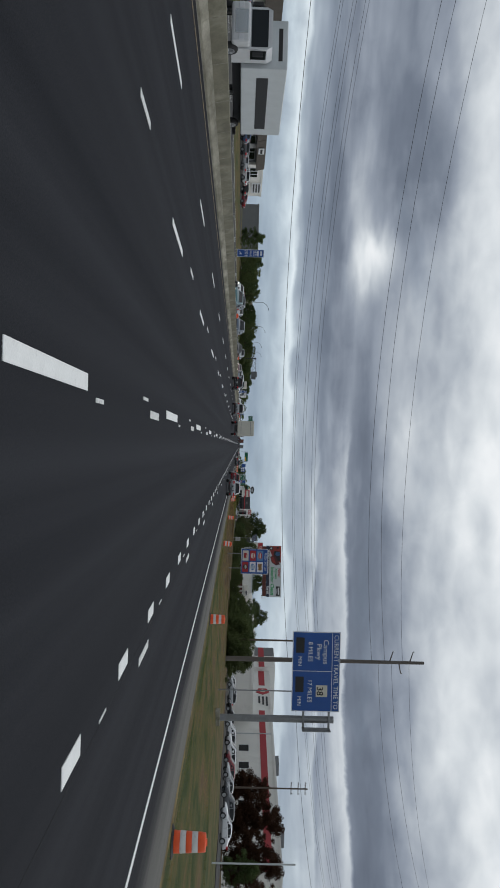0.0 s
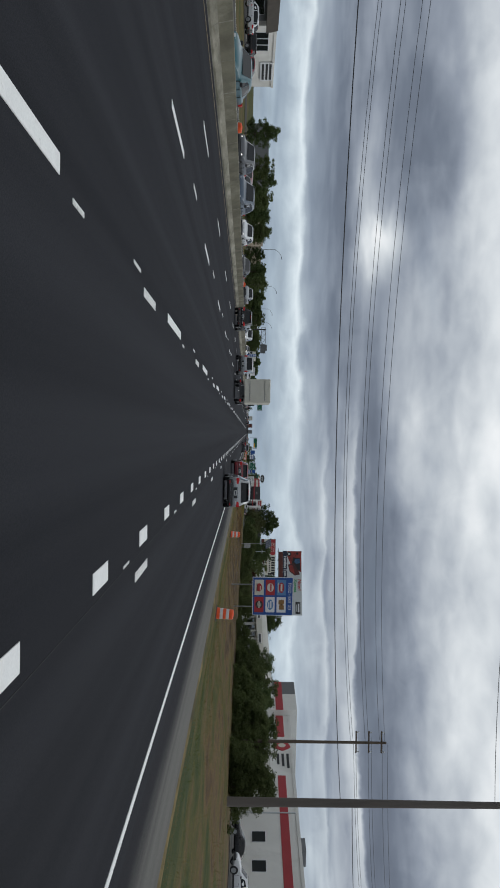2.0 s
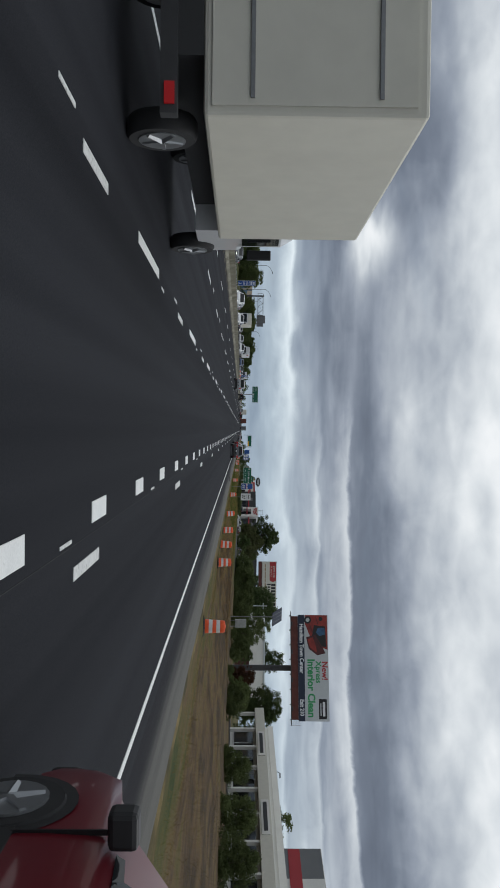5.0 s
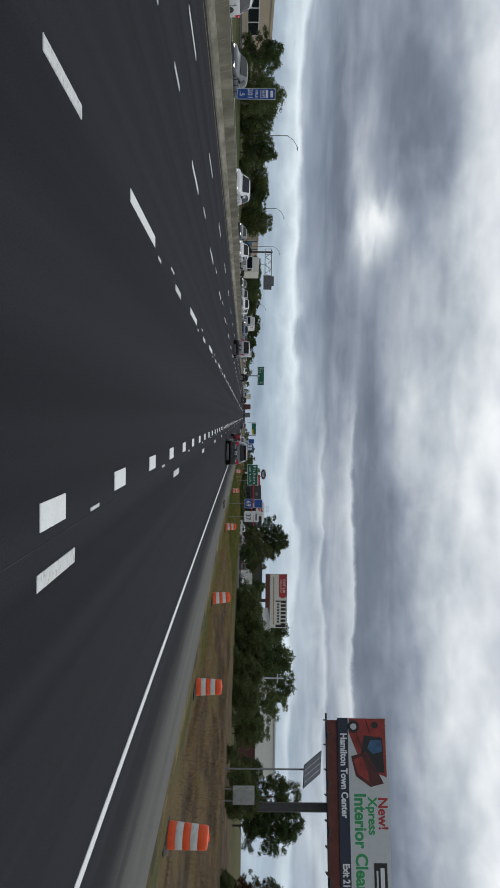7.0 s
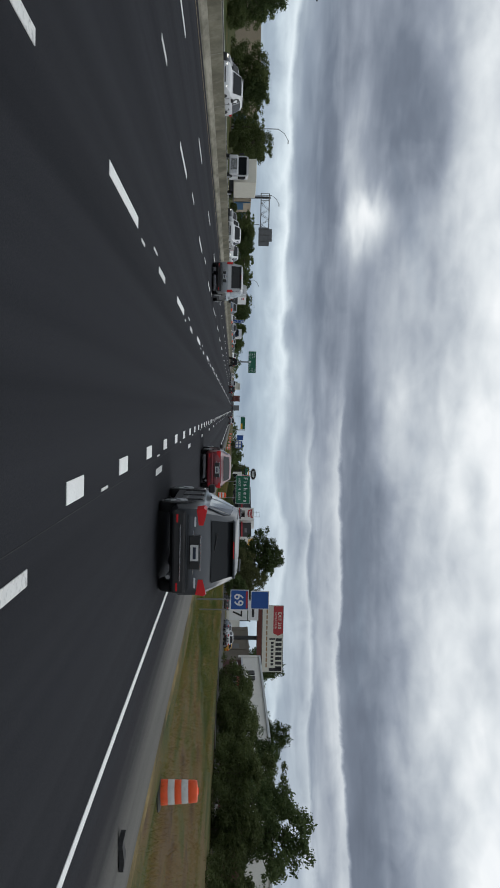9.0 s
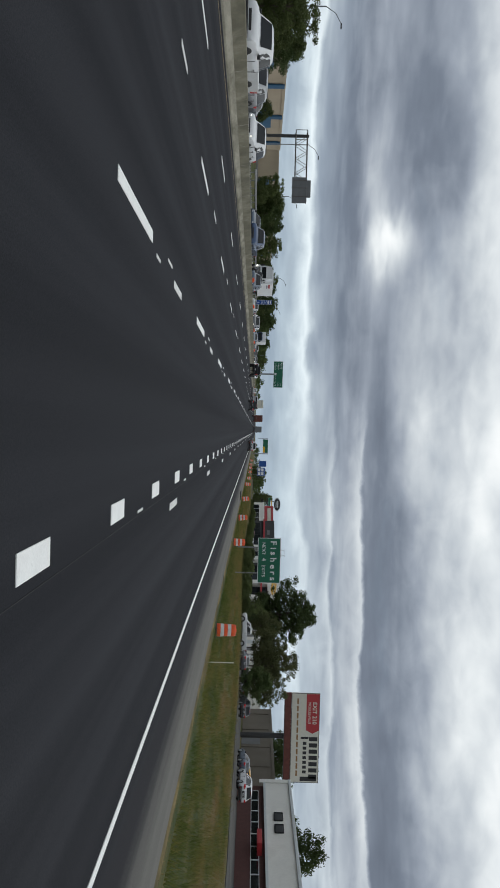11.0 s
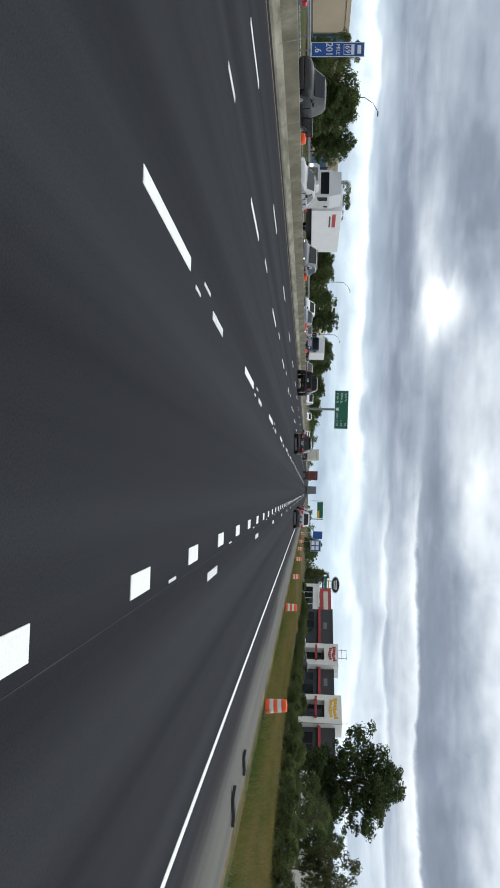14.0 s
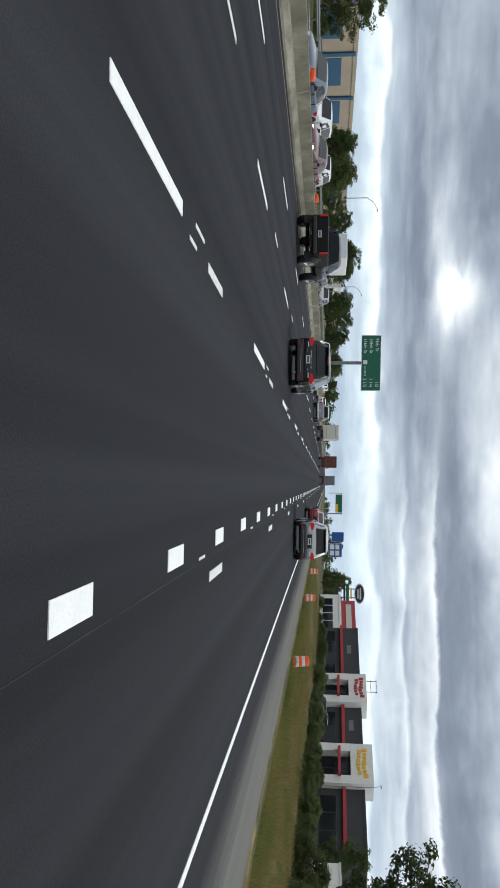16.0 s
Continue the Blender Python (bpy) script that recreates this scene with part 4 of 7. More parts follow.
def crew_billboard():
    """Local x runs along the face, from its far end."""
    s = thing("billboard", (27.5, 255.4, 0.4), "large billboard with a red car picture on one steel post", "billboard", turn=-19.5)
    w, z0, z1 = 15.2, 9.85, 14.3
    board(s, 0, w, z0 + 0.95, z1, SIGN_GREY, depth=0.35)
    board(s, 0, w, z0, z0 + 0.94, SIGN_NAVY, y=-0.01, depth=0.36, name="lower_panel")
    lettering("Hamilton Town Center", 0.58, (4.9, -0.03, z0 + 0.25), SIGN_WHITE, s, bold=0.03, wide=0.92)
    lettering("Exit 210", 0.58, (13.3, -0.03, z0 + 0.25), SIGN_WHITE, s, bold=0.03, wide=0.85)
    lettering("New!", 0.86, (8.1, -0.02, z1 - 0.95), SIGN_RED, s, bold=0.03)
    lettering("Xpress", 0.78, (8.3, -0.02, z1 - 1.85), SIGN_LIME, s, bold=0.03)
    lettering("Interior Clean", 1.05, (10.55, -0.02, z1 - 3.05), SIGN_LIME, s, bold=0.045, wide=0.98)
    patch(s, 12.1, 14.9, z1 - 1.5, z1 - 0.35, SIGN_BLACK, y=-0.02, name="logo_plate")
    patch(s, 12.5, 14.5, z1 - 0.95, z1 - 0.6, SIGN_WHITE, y=-0.03, name="logo_bar")
    patch(s, 12.7, 14.4, z1 - 1.3, z1 - 1.15, SIGN_GREY, y=-0.03, name="logo_bar")
    # picture of a red car with an open door, in flat shapes
    red = surface("printed_red", (0.26, 0.028, 0.020), 0.5, spot=0.5, spot_size=0.8, grain=0.15, grain_size=6)
    deep = surface("printed_dark_red", (0.07, 0.012, 0.012), 0.5, spot=0.4, spot_size=1.5)
    blue = surface("printed_blue", (0.035, 0.10, 0.20), 0.5, spot=0.35, spot_size=2.0)
    shapes = (("bonnet", red, -0.020, ((0.05, 4.4), (0.05, 1.1), (1.2, 1.0), (3.4, 1.9), (4.6, 3.2), (5.1, 4.4))),
              ("cabin", SIGN_BLACK, -0.024, ((1.7, 4.1), (1.5, 2.4), (3.2, 2.1), (4.6, 3.0), (4.7, 4.2))),
              ("seat", blue, -0.028, ((1.9, 4.0), (1.9, 3.0), (2.6, 2.7), (3.1, 3.2), (2.9, 4.05))),
              ("open_door", deep, -0.028, ((2.9, 2.6), (3.3, 1.2), (5.0, 1.6), (5.9, 2.9), (5.6, 4.1), (4.6, 3.6))),
              ("door_panel", red, -0.032, ((3.3, 2.2), (3.6, 1.4), (4.8, 1.8), (5.5, 2.8), (4.6, 2.7))))
    for name, mat, y, outline in shapes:
        bm = bmesh.new()
        bm.faces.new([bm.verts.new((x, y, z0 + z * 0.99)) for x, z in outline])
        part("picture_" + name, bm, mat, s, "printed car picture")
    for x, z, r, mat in ((0.75, 1.45, 0.55, SIGN_BLACK), (0.75, 1.45, 0.28, SIGN_GREY), (0.6, 3.4, 0.3, SIGN_BLACK)):
        bm = bmesh.new()
        lathe(bm, [(r, 0), (r, 0.004)], 20, (x, -0.026 - (0.8 - r) * 0.02, z0 + z), Matrix.Rotation(radians(90), 3, "X"))
        part("picture_detail", bm, mat, s)
    for a, b in (((1.0, 1.6), (3.0, 2.3)), ((3.0, 2.2), (4.7, 3.4)), ((0.2, 2.6), (1.4, 3.0))):
        bm = bmesh.new()
        tube(bm, (a[0], -0.034, z0 + a[1]), (b[0], -0.034, z0 + b[1]), 0.03, 0.03, 6)
        part("picture_detail", bm, SIGN_BLACK, s)
    part("apron", box(bmesh.new(), 0.2, w - 0.2, 0.1, 0.3, z0 - 1.0, z0 - 0.02), RUST_STEEL, s, "rust red lattice apron")
    part("catwalk", box(bmesh.new(), -0.4, w + 0.6, -1.1, -0.2, z0 - 1.14, z0 - 1.06), DARK_STEEL, s)
    for k in range(8):
        x = 0.2 + k * (w - 0.4) / 7
        part("catwalk_bracket", box(bmesh.new(), x - 0.05, x + 0.05, -1.1, 0.3, z0 - 1.3, z0 - 1.14), DARK_STEEL, s)
    for x in (1.5, 5.5, 9.5, 13.5):
        part("floodlight", box(bmesh.new(), x - 0.3, x + 0.3, -1.55, -1.15, z0 - 1.12, z0 - 0.9, 0.03), DARK_STEEL, s)
    for x in (w + 0.1, w + 0.6):
        part("ladder_rail", tube(bmesh.new(), (x, -0.6, z0 - 1.3), (x, -0.6, z0 + 0.3), 0.03, 0.03, 6), SIGN_WHITE, s)
    for k in range(4):
        part("ladder_rung", tube(bmesh.new(), (w + 0.1, -0.6, z0 - 1.1 + 0.4 * k), (w + 0.6, -0.6, z0 - 1.1 + 0.4 * k), 0.02, 0.02, 6), SIGN_WHITE, s)
    part("back_frame", box(bmesh.new(), 0.3, w - 0.3, 0.36, 0.9, z0 - 0.6, z0 - 0.1), DARK_STEEL, s)
    part("post", tube(bmesh.new(), (7.7, 0.75, -0.6), (7.7, 0.75, z0 + 2.5), 0.42, 0.42, 16), DARK_STEEL, s, smooth=40)


def trading_billboard():
    s = thing("billboard", (46.6, 430.4, 0.4), "cream and red billboard on a single dark post", "billboard", turn=0.0)
    w, z0, z1 = 16.2, 8.9, 14.0
    board(s, 0, w, z0, z1, SIGN_CREAM, rim=DARK_STEEL, rim_width=0.1, depth=0.3)
    bm = bmesh.new()
    bm.faces.new([bm.verts.new((x, -0.012, z)) for x, z in ((0.15, 11.6), (6.7, 11.6), (7.3, 12.75), (6.7, 13.9), (0.15, 13.9))])
    part("red_arrow", bm, SIGN_RED, s)
    lettering("EXIT 210", 0.75, (3.6, -0.02, 12.75), SIGN_CREAM, s, bold=0.02)
    lettering("NOBLESVILLE", 0.5, (3.6, -0.02, 11.95), SIGN_CREAM, s, wide=0.95)
    for k in range(7):  # the heavy lettering of the name, as bars
        x = 7.9 + 1.13 * k
        patch(s, x, x + 0.75, 12.2, 13.7, SIGN_BLACK, name="lettering_bar")
    patch(s, 7.9, 8.3, 10.7, 12.1, SIGN_BLACK, name="lettering_bar"), patch(s, 15.1, 15.9, 10.7, 13.7, SIGN_BLACK, name="lettering_bar")
    for k in range(7):
        patch(s, 8.8 + 0.86 * k, 9.35 + 0.86 * k, 11.1, 11.75, SIGN_BLACK, name="lettering_bar")
    for k in range(11):
        patch(s, 1.0 + 1.3 * k, 2.0 + 1.3 * k, 9.9, 10.2, SIGN_BROWN, name="lettering_bar")
    part("apron", box(bmesh.new(), 0.0, w, 0.05, 0.3, z0 - 1.2, z0 - 0.02), RUST_STEEL, s)
    part("catwalk", box(bmesh.new(), 0.0, w, -1.0, 0.0, z0 - 1.3, z0 - 1.22), DARK_STEEL, s)
    part("post", tube(bmesh.new(), (8.1, 0.8, -0.6), (8.1, 0.8, z0 + 2), 0.5, 0.5, 16), DARK_STEEL, s, smooth=40)


crew_billboard()
trading_billboard()


def solar_unit():
    g = "roadside equipment"
    s = thing("solar_panel_pole", (22.9, 232.8, ground_z(22.9, 232.8)), "tilted solar panel on a slim steel pole", "solar panel", g)
    post(s, 0, 0, -0.3, 5.7, 0.06)
    bm = bmesh.new()
    box(bm, -0.95, 0.95, -0.9, 0.9, -0.03, 0.03)
    bm.transform(pose(0, 0, 5.75, 42, 0, 20))
    part("panel", bm, SOLAR, s, "dark blue solar cells")
    for k in range(3):
        bm = bmesh.new()
        box(bm, -0.5 + 0.5 * k - 0.015, -0.5 + 0.5 * k + 0.015, -0.9, 0.9, 0.031, 0.037)
        bm.transform(pose(0, 0, 5.75, 42, 0, 20))
        part("panel_seam", bm, STEEL, s)
    s = thing("equipment_cabinet", (22.8, 228.7, ground_z(22.8, 228.7)), "pale grey metal equipment cabinet on a frame", "cabinet", g)
    part("cabinet_body", box(bmesh.new(), -0.45, 0.45, -0.35, 0.35, 0.6, 1.9, 0.03), CABINET_GREY, s)
    part("cabinet_door", box(bmesh.new(), -0.38, 0.38, -0.37, -0.352, 0.7, 1.8), CABINET_GREY, s)
    for x in (-0.35, 0.35):
        post(s, x, 0, -0.3, 0.6, 0.05)


solar_unit()

# ------------------------------------------------------------------ traffic drums


def traffic_drum():
    d = thing("traffic_drum", (0, 0, 0), "orange and white striped traffic drum on a black rubber base", "traffic drum", "drums along the shoulder")
    rings = ((0.0, 0.19, 0.292), (0.19, 0.35, 0.284), (0.35, 0.51, 0.276), (0.51, 0.67, 0.268), (0.67, 0.85, 0.260))
    for k, (a, b, r) in enumerate(rings):
        bm = bmesh.new()
        lathe(bm, [(r, a + 0.06), (r + 0.005, a + 0.075), (r - 0.006, b + 0.045), (r - 0.012, b + 0.06)], 22)
        part("band", bm, ORANGE if k % 2 == 0 else SHEET_WHITE, d, "" if k % 2 == 0 else "white reflective band", smooth=50)
    bm = bmesh.new()
    lathe(bm, [(0.25, 0.908), (0.235, 0.935), (0.12, 0.945), (0.06, 0.95)], 20)
    part("lid", bm, ORANGE, d, smooth=50)
    part("handle", box(bmesh.new(), -0.1, 0.1, -0.012, 0.012, 0.935, 0.975, 0.008), ORANGE, d)
    bm = bmesh.new()
    lathe(bm, [(0.44, 0.0), (0.45, 0.03), (0.36, 0.08), (0.30, 0.085)], 20)
    part("rubber_base", bm, RUBBER, d)
    return d


DRUM = traffic_drum()
DRUM.matrix_basis = pose(8.3, 23.6, ground_z(8.3, 23.6))
for x, y, tip in ((8.16, 52.1, 0), (8.64, 95.7, 4), (8.8, 131.5, -3), (8.2, 163.9, 2), (9.05, 186.8, -4), (9.01, 196.0, 3), (9.12, 206.5, 0), (8.94, 219.8, 5), (8.95, 247.3, -2),
                  (8.9, 281.0, 0), (8.76, 315.8, 3), (8.46, 343.9, 0), (8.62, 364.3, -3), (8.56, 387.6, 4), (8.52, 417.4, 0), (9.19, 447.6, -6), (9.1, 472.0, 2), (9.0, 492.0, 0),
                  (9.1, 515.0, 3), (9.0, 545.0, 0), (-16.7, 96.0, 0), (-16.8, 144.0, 3), (-16.7, 371.0, 0), (-16.8, 392.0, -4), (-16.7, 417.5, 0), (-16.8, 437.0, 2), (-16.7, 452.0, 0)):
    copy_thing(DRUM, pose(x, y, ground_z(x, y) + (0.09 if x < -15 else 0.0), tip, tip * 0.6, x * 50 + y * 7))

def tyre_strip(x, y, turn, length, lift):
    """A torn strip of truck tyre tread, curled up at its ends."""
    t = thing("tyre_scrap", (x, y, 0.0), "torn black strip of truck tyre lying on the shoulder", "tyre scrap", "scraps on the shoulder", turn=turn)
    bm = bmesh.new()
    rows = []
    for k in range(13):
        u = k / 12 - 0.5
        z = 0.03 + lift * (2 * u) ** 2 + 0.012 * math.sin(9 * u)
        w = 0.085 - 0.04 * abs(2 * u) ** 3 + 0.015 * math.sin(17 * u)
        rows.append([bm.verts.new((u * length, v * w, z + dz)) for v, dz in ((-1, -0.025), (1, -0.025), (1, 0.05), (-1, 0.045))])
    for p, q in zip(rows, rows[1:]):
        for i in range(4):
            bm.faces.new((p[i], p[(i + 1) % 4], q[(i + 1) % 4], q[i]))
    bm.faces.new(rows[0]), bm.faces.new(rows[-1][::-1])
    part("tread", bm, RUBBER, t)


tyre_strip(6.95, 372.0, 9, 0.95, 0.015)
tyre_strip(7.0, 375.3, 20, 0.75, 0.012)
tyre_strip(6.3, 239.6, 5, 0.6, 0.01)
lone = thing("light_pole", (25.5, 57.6, ground_z(25.5, 57.6)), "slim pale steel pole beside the parking lot", "pole")
post(lone, 0, 0, -0.2, 5.6, 0.06, SIGN_GREY, "shaft")
marker = thing("delineator_post", (9.5, 313.1, ground_z(9.5, 313.1)), "thin pale marker post standing in the dry grass", "post")
post(marker, 0, 0, -0.2, 1.05, 0.022, SIGN_CREAM)
mast = thing("utility_pole", (31.0, 278.5, ground_z(31.0, 278.5)), "short pale utility pole before the dark grove", "utility pole")
post(mast, 0, 0, -0.3, 6.0, 0.075, SIGN_GREY, "shaft")
part("crossarm", box(bmesh.new(), -0.55, 0.55, -0.12, -0.07, 5.2, 5.32), SIGN_GREY, mast)
part("crossarm", box(bmesh.new(), -0.4, 0.4, -0.12, -0.07, 0.9, 1.0), SIGN_GREY, mast)

# ------------------------------------------------------------------ buildings


def window_row(parent, x0, x1, z0, z1, count, y=-0.02, gap=0.25, frame_mat=SIGN_WHITE):
    """Framed windows in a row, local x along the wall, facing -y."""
    w = (x1 - x0 - gap * (count - 1)) / count
    for k in range(count):
        a = x0 + k * (w + gap)
        pane = part("window", box(bmesh.new(), a, a + w, y - 0.02, y + 0.01, z0, z1), WINDOW, parent)
        bm = bmesh.new()
        f = 0.07
        box(bm, a - f, a + w + f, y - 0.05, y + 0.012, z1, z1 + f), box(bm, a - f, a + w + f, y - 0.06, y + 0.012, z0 - f, z0)
        box(bm, a - f, a, y - 0.05, y + 0.012, z0, z1), box(bm, a + w, a + w + f, y - 0.05, y + 0.012, z0, z1)
        part("window_frame", bm, frame_mat, pane)


def shell(parent, x0, x1, depth, z1, wall, roof=ROOF_GREY, parapet=0.5, z0=-0.6):
    part("wall", box(bmesh.new(), x0, x1, 0.0, depth, z0, z1), wall, parent)
    bm = bmesh.new()
    box(bm, x0 - 0.12, x1 + 0.12, -0.12, 0.25, z1, z1 + parapet)
    box(bm, x0 - 0.12, x1 + 0.12, depth - 0.25, depth + 0.12, z1, z1 + parapet)
    box(bm, x0 - 0.12, x0 + 0.25, 0.25, depth - 0.25, z1, z1 + parapet), box(bm, x1 - 0.25, x1 + 0.12, 0.25, depth - 0.25, z1, z1 + parapet)
    part("parapet", bm, wall, parent)
    part("roof", box(bmesh.new(), x0 + 0.25, x1 - 0.25, 0.25, depth - 0.25, z1, z1 + 0.1), roof, parent)


def big_store():
    s = thing("store", (54.6, 235.9, 0.4), "long white store with a red band and a round red emblem", "store", turn=-80.5)
    shell(s, 3.0, 92.0, 45.0, 9.9, WALL_WHITE)
    part("end_block", box(bmesh.new(), -0.4, 12.2, -1.2, 14.0, -0.6, 11.9, 0.05), WALL_WHITE, s)
    part("end_block_side", box(bmesh.new(), -0.46, -0.41, -1.15, 13.9, 3.0, 11.85), WALL_GREY, s)
    part("grey_panel", box(bmesh.new(), -0.4, 5.2, -1.24, -1.203, 2.6, 11.8), WALL_GREY, s, "dark grey wall panel")
    part("red_band", box(bmesh.new(), -0.2, 12.2, -1.32, -1.243, 7.6, 9.1), WALL_RED, s)
    part("red_band", box(bmesh.new(), 12.3, 20.6, -0.06, -0.005, 7.5, 9.0), WALL_RED, s)
    part("red_band", box(bmesh.new(), 34.0, 92.0, -0.06, -0.005, 7.3, 8.7), WALL_RED, s)
    part("emblem", lathe(bmesh.new(), [(1.75, 0), (1.75, 0.15)], 5, (24.0, -0.01, 8.4), Matrix.Rotation(radians(90), 3, "X")), SIGN_RED, s)
    part("emblem_centre", lathe(bmesh.new(), [(0.7, 0), (0.7, 0.05)], 12, (24.0, -0.17, 8.4), Matrix.Rotation(radians(90), 3, "X")), SIGN_CREAM, s)
    for k, z in enumerate((9.0, 8.1, 7.2)):
        part("lettering_bar", box(bmesh.new(), 26.8, 31.5 - k * 0.6, -0.1, -0.005, z + 0.1, z + 0.55), SIGN_BLACK, s)
    for x in (50.0, 57.0, 64.0, 71.0):
        window_row(s, x, x + 2.6, 2.7, 4.8, 1)
    for x in (40.0, 66.0):
        part("roof_unit", box(bmesh.new(), x, x + 3.5, 8, 11, 10.0, 12.0, 0.05), WALL_GREY, s)
    part("downpipe", box(bmesh.new(), 45.0, 45.2, -0.2, -0.01, 0, 9.9), SIGN_GREY, s)


def cream_shops():
    s = thing("shop_building", (39.5, 241.0, 0.4), "low pale shop building with a flat canopy and dark windows", "shop", turn=-88.0)
    shell(s, 0, 46.0, 18.0, 5.0, WALL_WHITE, parapet=0.7)
    part("canopy", box(bmesh.new(), -0.5, 46.5, -2.5, -0.05, 3.3, 4.5, 0.04), SIGN_CREAM, s)
    for k in range(9):
        part("column", box(bmesh.new(), 0.5 + 5.5 * k, 0.9 + 5.5 * k, -2.3, -1.9, -0.5, 3.3), WALL_WHITE, s)
    window_row(s, 1.0, 45.0, 0.6, 3.0, 10)
    for x in (8.0, 26.0):
        part("shop_sign", box(bmesh.new(), x, x + 7, -2.62, -2.51, 3.5, 4.3), WALL_WHITE, s)
        part("lettering_bar", box(bmesh.new(), x + 0.6, x + 6.4, -2.66, -2.625, 3.7, 4.1), SIGN_BLACK, s)


def brick_shops():
    s = thing("shop_building", (50.7, 399.5, 0.4), "brick shop building under a deep white fascia", "shop", turn=-92.0)
    part("wall", box(bmesh.new(), 0, 60, 0, 20, -0.6, 3.6), WALL_BRICK, s)
    part("fascia", box(bmesh.new(), -0.3, 60.3, -0.6, 20.3, 3.6, 7.1), WALL_WHITE, s, "deep white fascia")
    part("cornice", box(bmesh.new(), -0.5, 60.5, -0.85, 20.5, 7.1, 7.5, 0.05), SIGN_GREY, s)
    part("fascia_ledge", box(bmesh.new(), -0.4, 60.4, -0.75, -0.61, 3.55, 3.85), SIGN_GREY, s)
    part("pier", box(bmesh.new(), -0.5, 0.6, -0.8, -0.62, 3.0, 7.1), WALL_WHITE, s)
    for x in (11.0, 14.6):
        part("shop_emblem", box(bmesh.new(), x, x + 2.4, -0.72, -0.605, 4.8, 6.0, 0.2), SIGN_BLACK, s)
    window_row(s, 2.0, 58.0, 1.9, 2.8, 16)
    part("awning", box(bmesh.new(), 18.0, 22.0, -1.6, -0.05, 2.6, 3.2, 0.05), SIGN_RED, s)


def parts_store():
    s = thing("parts_store", (35.1, 614.7, 0.4), "charcoal auto parts store with white portals and a red stripe", "store", turn=-61.4)
    shell(s, 0, 64.0, 22.0, 8.9, WALL_DARK, parapet=0.5)
    for a, b in ((0.0, 18.2), (27.3, 39.0), (49.5, 64.0)):
        part("red_stripe", box(bmesh.new(), a, b, -0.9, -0.01, 5.1, 5.75), WALL_RED, s)
        window_row(s, a + 1.5, b - 1.0, 0.7, 3.8, max(2, int((b - a) / 4)), frame_mat=DARK_STEEL)
    for x0, x1, top, yellow in ((18.2, 27.2, 10.6, False), (39.1, 49.3, 11.1, True)):
        part("portal", box(bmesh.new(), x0, x1, -1.6, 3.0, 6.7, top, 0.04), WALL_WHITE, s, "white portal")
        part("portal_leg", box(bmesh.new(), x0, x0 + 2.0, -1.6, 3.0, -0.6, 6.7), WALL_WHITE, s)
        part("portal_leg", box(bmesh.new(), x1 - 2.0, x1, -1.6, 3.0, -0.6, 6.7), WALL_WHITE, s)
        window_row(s, x0 + 2.3, x1 - 2.3, 0.4, 5.9, 2, frame_mat=DARK_STEEL)
        part("awning", box(bmesh.new(), x0 + 1.6, x1 - 1.6, -2.6, -1.61, 4.2, 4.75), WALL_RED, s)
        mat = SIGN_YELLOW if yellow else SIGN_RED
        for row, (z, count, tall) in enumerate(((9.0, 7, 0.95), (7.95, 6, 0.85))):
            step = (x1 - x0 - 2.6 - row * 1.2) / count
            for k in range(count):
                a = x0 + 1.3 + row * 0.5 + k * step
                lift = 0.16 * math.sin(k * 1.3 + row)
                part("letter_block", box(bmesh.new(), a, a + step * 0.8, -1.7, -1.605, z + lift, z + lift + tall * (0.85 + 0.15 * math.cos(k * 2.1)), 0.03), mat, s)
    for x in (6.5, 31.0):
        part("wall_emblem", box(bmesh.new(), x, x + 3, -0.06, -0.005, 6.6, 7.6), WALL_GREY, s)
    f = thing("roof_frame", (44.2, 600.6, 0.4), "open steel sign frame above the store roof", "sign frame", turn=-61.4)
    for x in (0.0, 3.5):
        post(f, x, 0.5, 8.0, 13.2, 0.08)
    for z in (10.5, 11.8, 13.1):
        part("rail", tube(bmesh.new(), (-0.6, 0.5, z), (4.1, 0.5, z), 0.06, 0.06, 6), STEEL, f)
    w = thing("workshop", (29.5, 634.0, 0.4), "white workshop with a red roof sign", "workshop", turn=-66.0)
    shell(w, 0, 18, 14, 5.0, WALL_WHITE)
    part("roof_sign", box(bmesh.new(), 2, 17, 0.5, 0.8, 5.6, 9.2, 0.05), SIGN_RED, w)
    part("lettering_bar", box(bmesh.new(), 4, 15, 0.40, 0.49, 6.8, 8.2), SIGN_CREAM, w)
    window_row(w, 2, 16, 0.8, 3.4, 4)
    o = thing("pylon_sign", (32.5, 661.0, 0.4), "oval pylon sign on two dark posts with smaller boards", "pylon sign")
    for x in (-1.3, 1.3):
        post(o, x, 0.3, -0.3, 12.0, 0.14, DARK_STEEL)
    part("oval_panel", lathe(bmesh.new(), [(1.5, 0), (1.5, 0.3)], 28, (0, 0.1, 11.6), Matrix.Rotation(radians(90), 3, "X") @ Matrix.Diagonal((2.0, 1, 1))), SIGN_GREY, o)
    part("oval_face", lathe(bmesh.new(), [(1.32, 0), (1.32, 0.04)], 28, (0, -0.205, 11.6), Matrix.Rotation(radians(90), 3, "X") @ Matrix.Diagonal((2.0, 1, 1))), SIGN_BLACK, o)
    patch(o, -1.7, 1.7, 11.65, 12.1, SIGN_GREY, y=-0.27, name="lettering_bar")
    patch(o, -1.4, 1.4, 11.0, 11.35, SIGN_GREY, y=-0.27, name="lettering_bar")
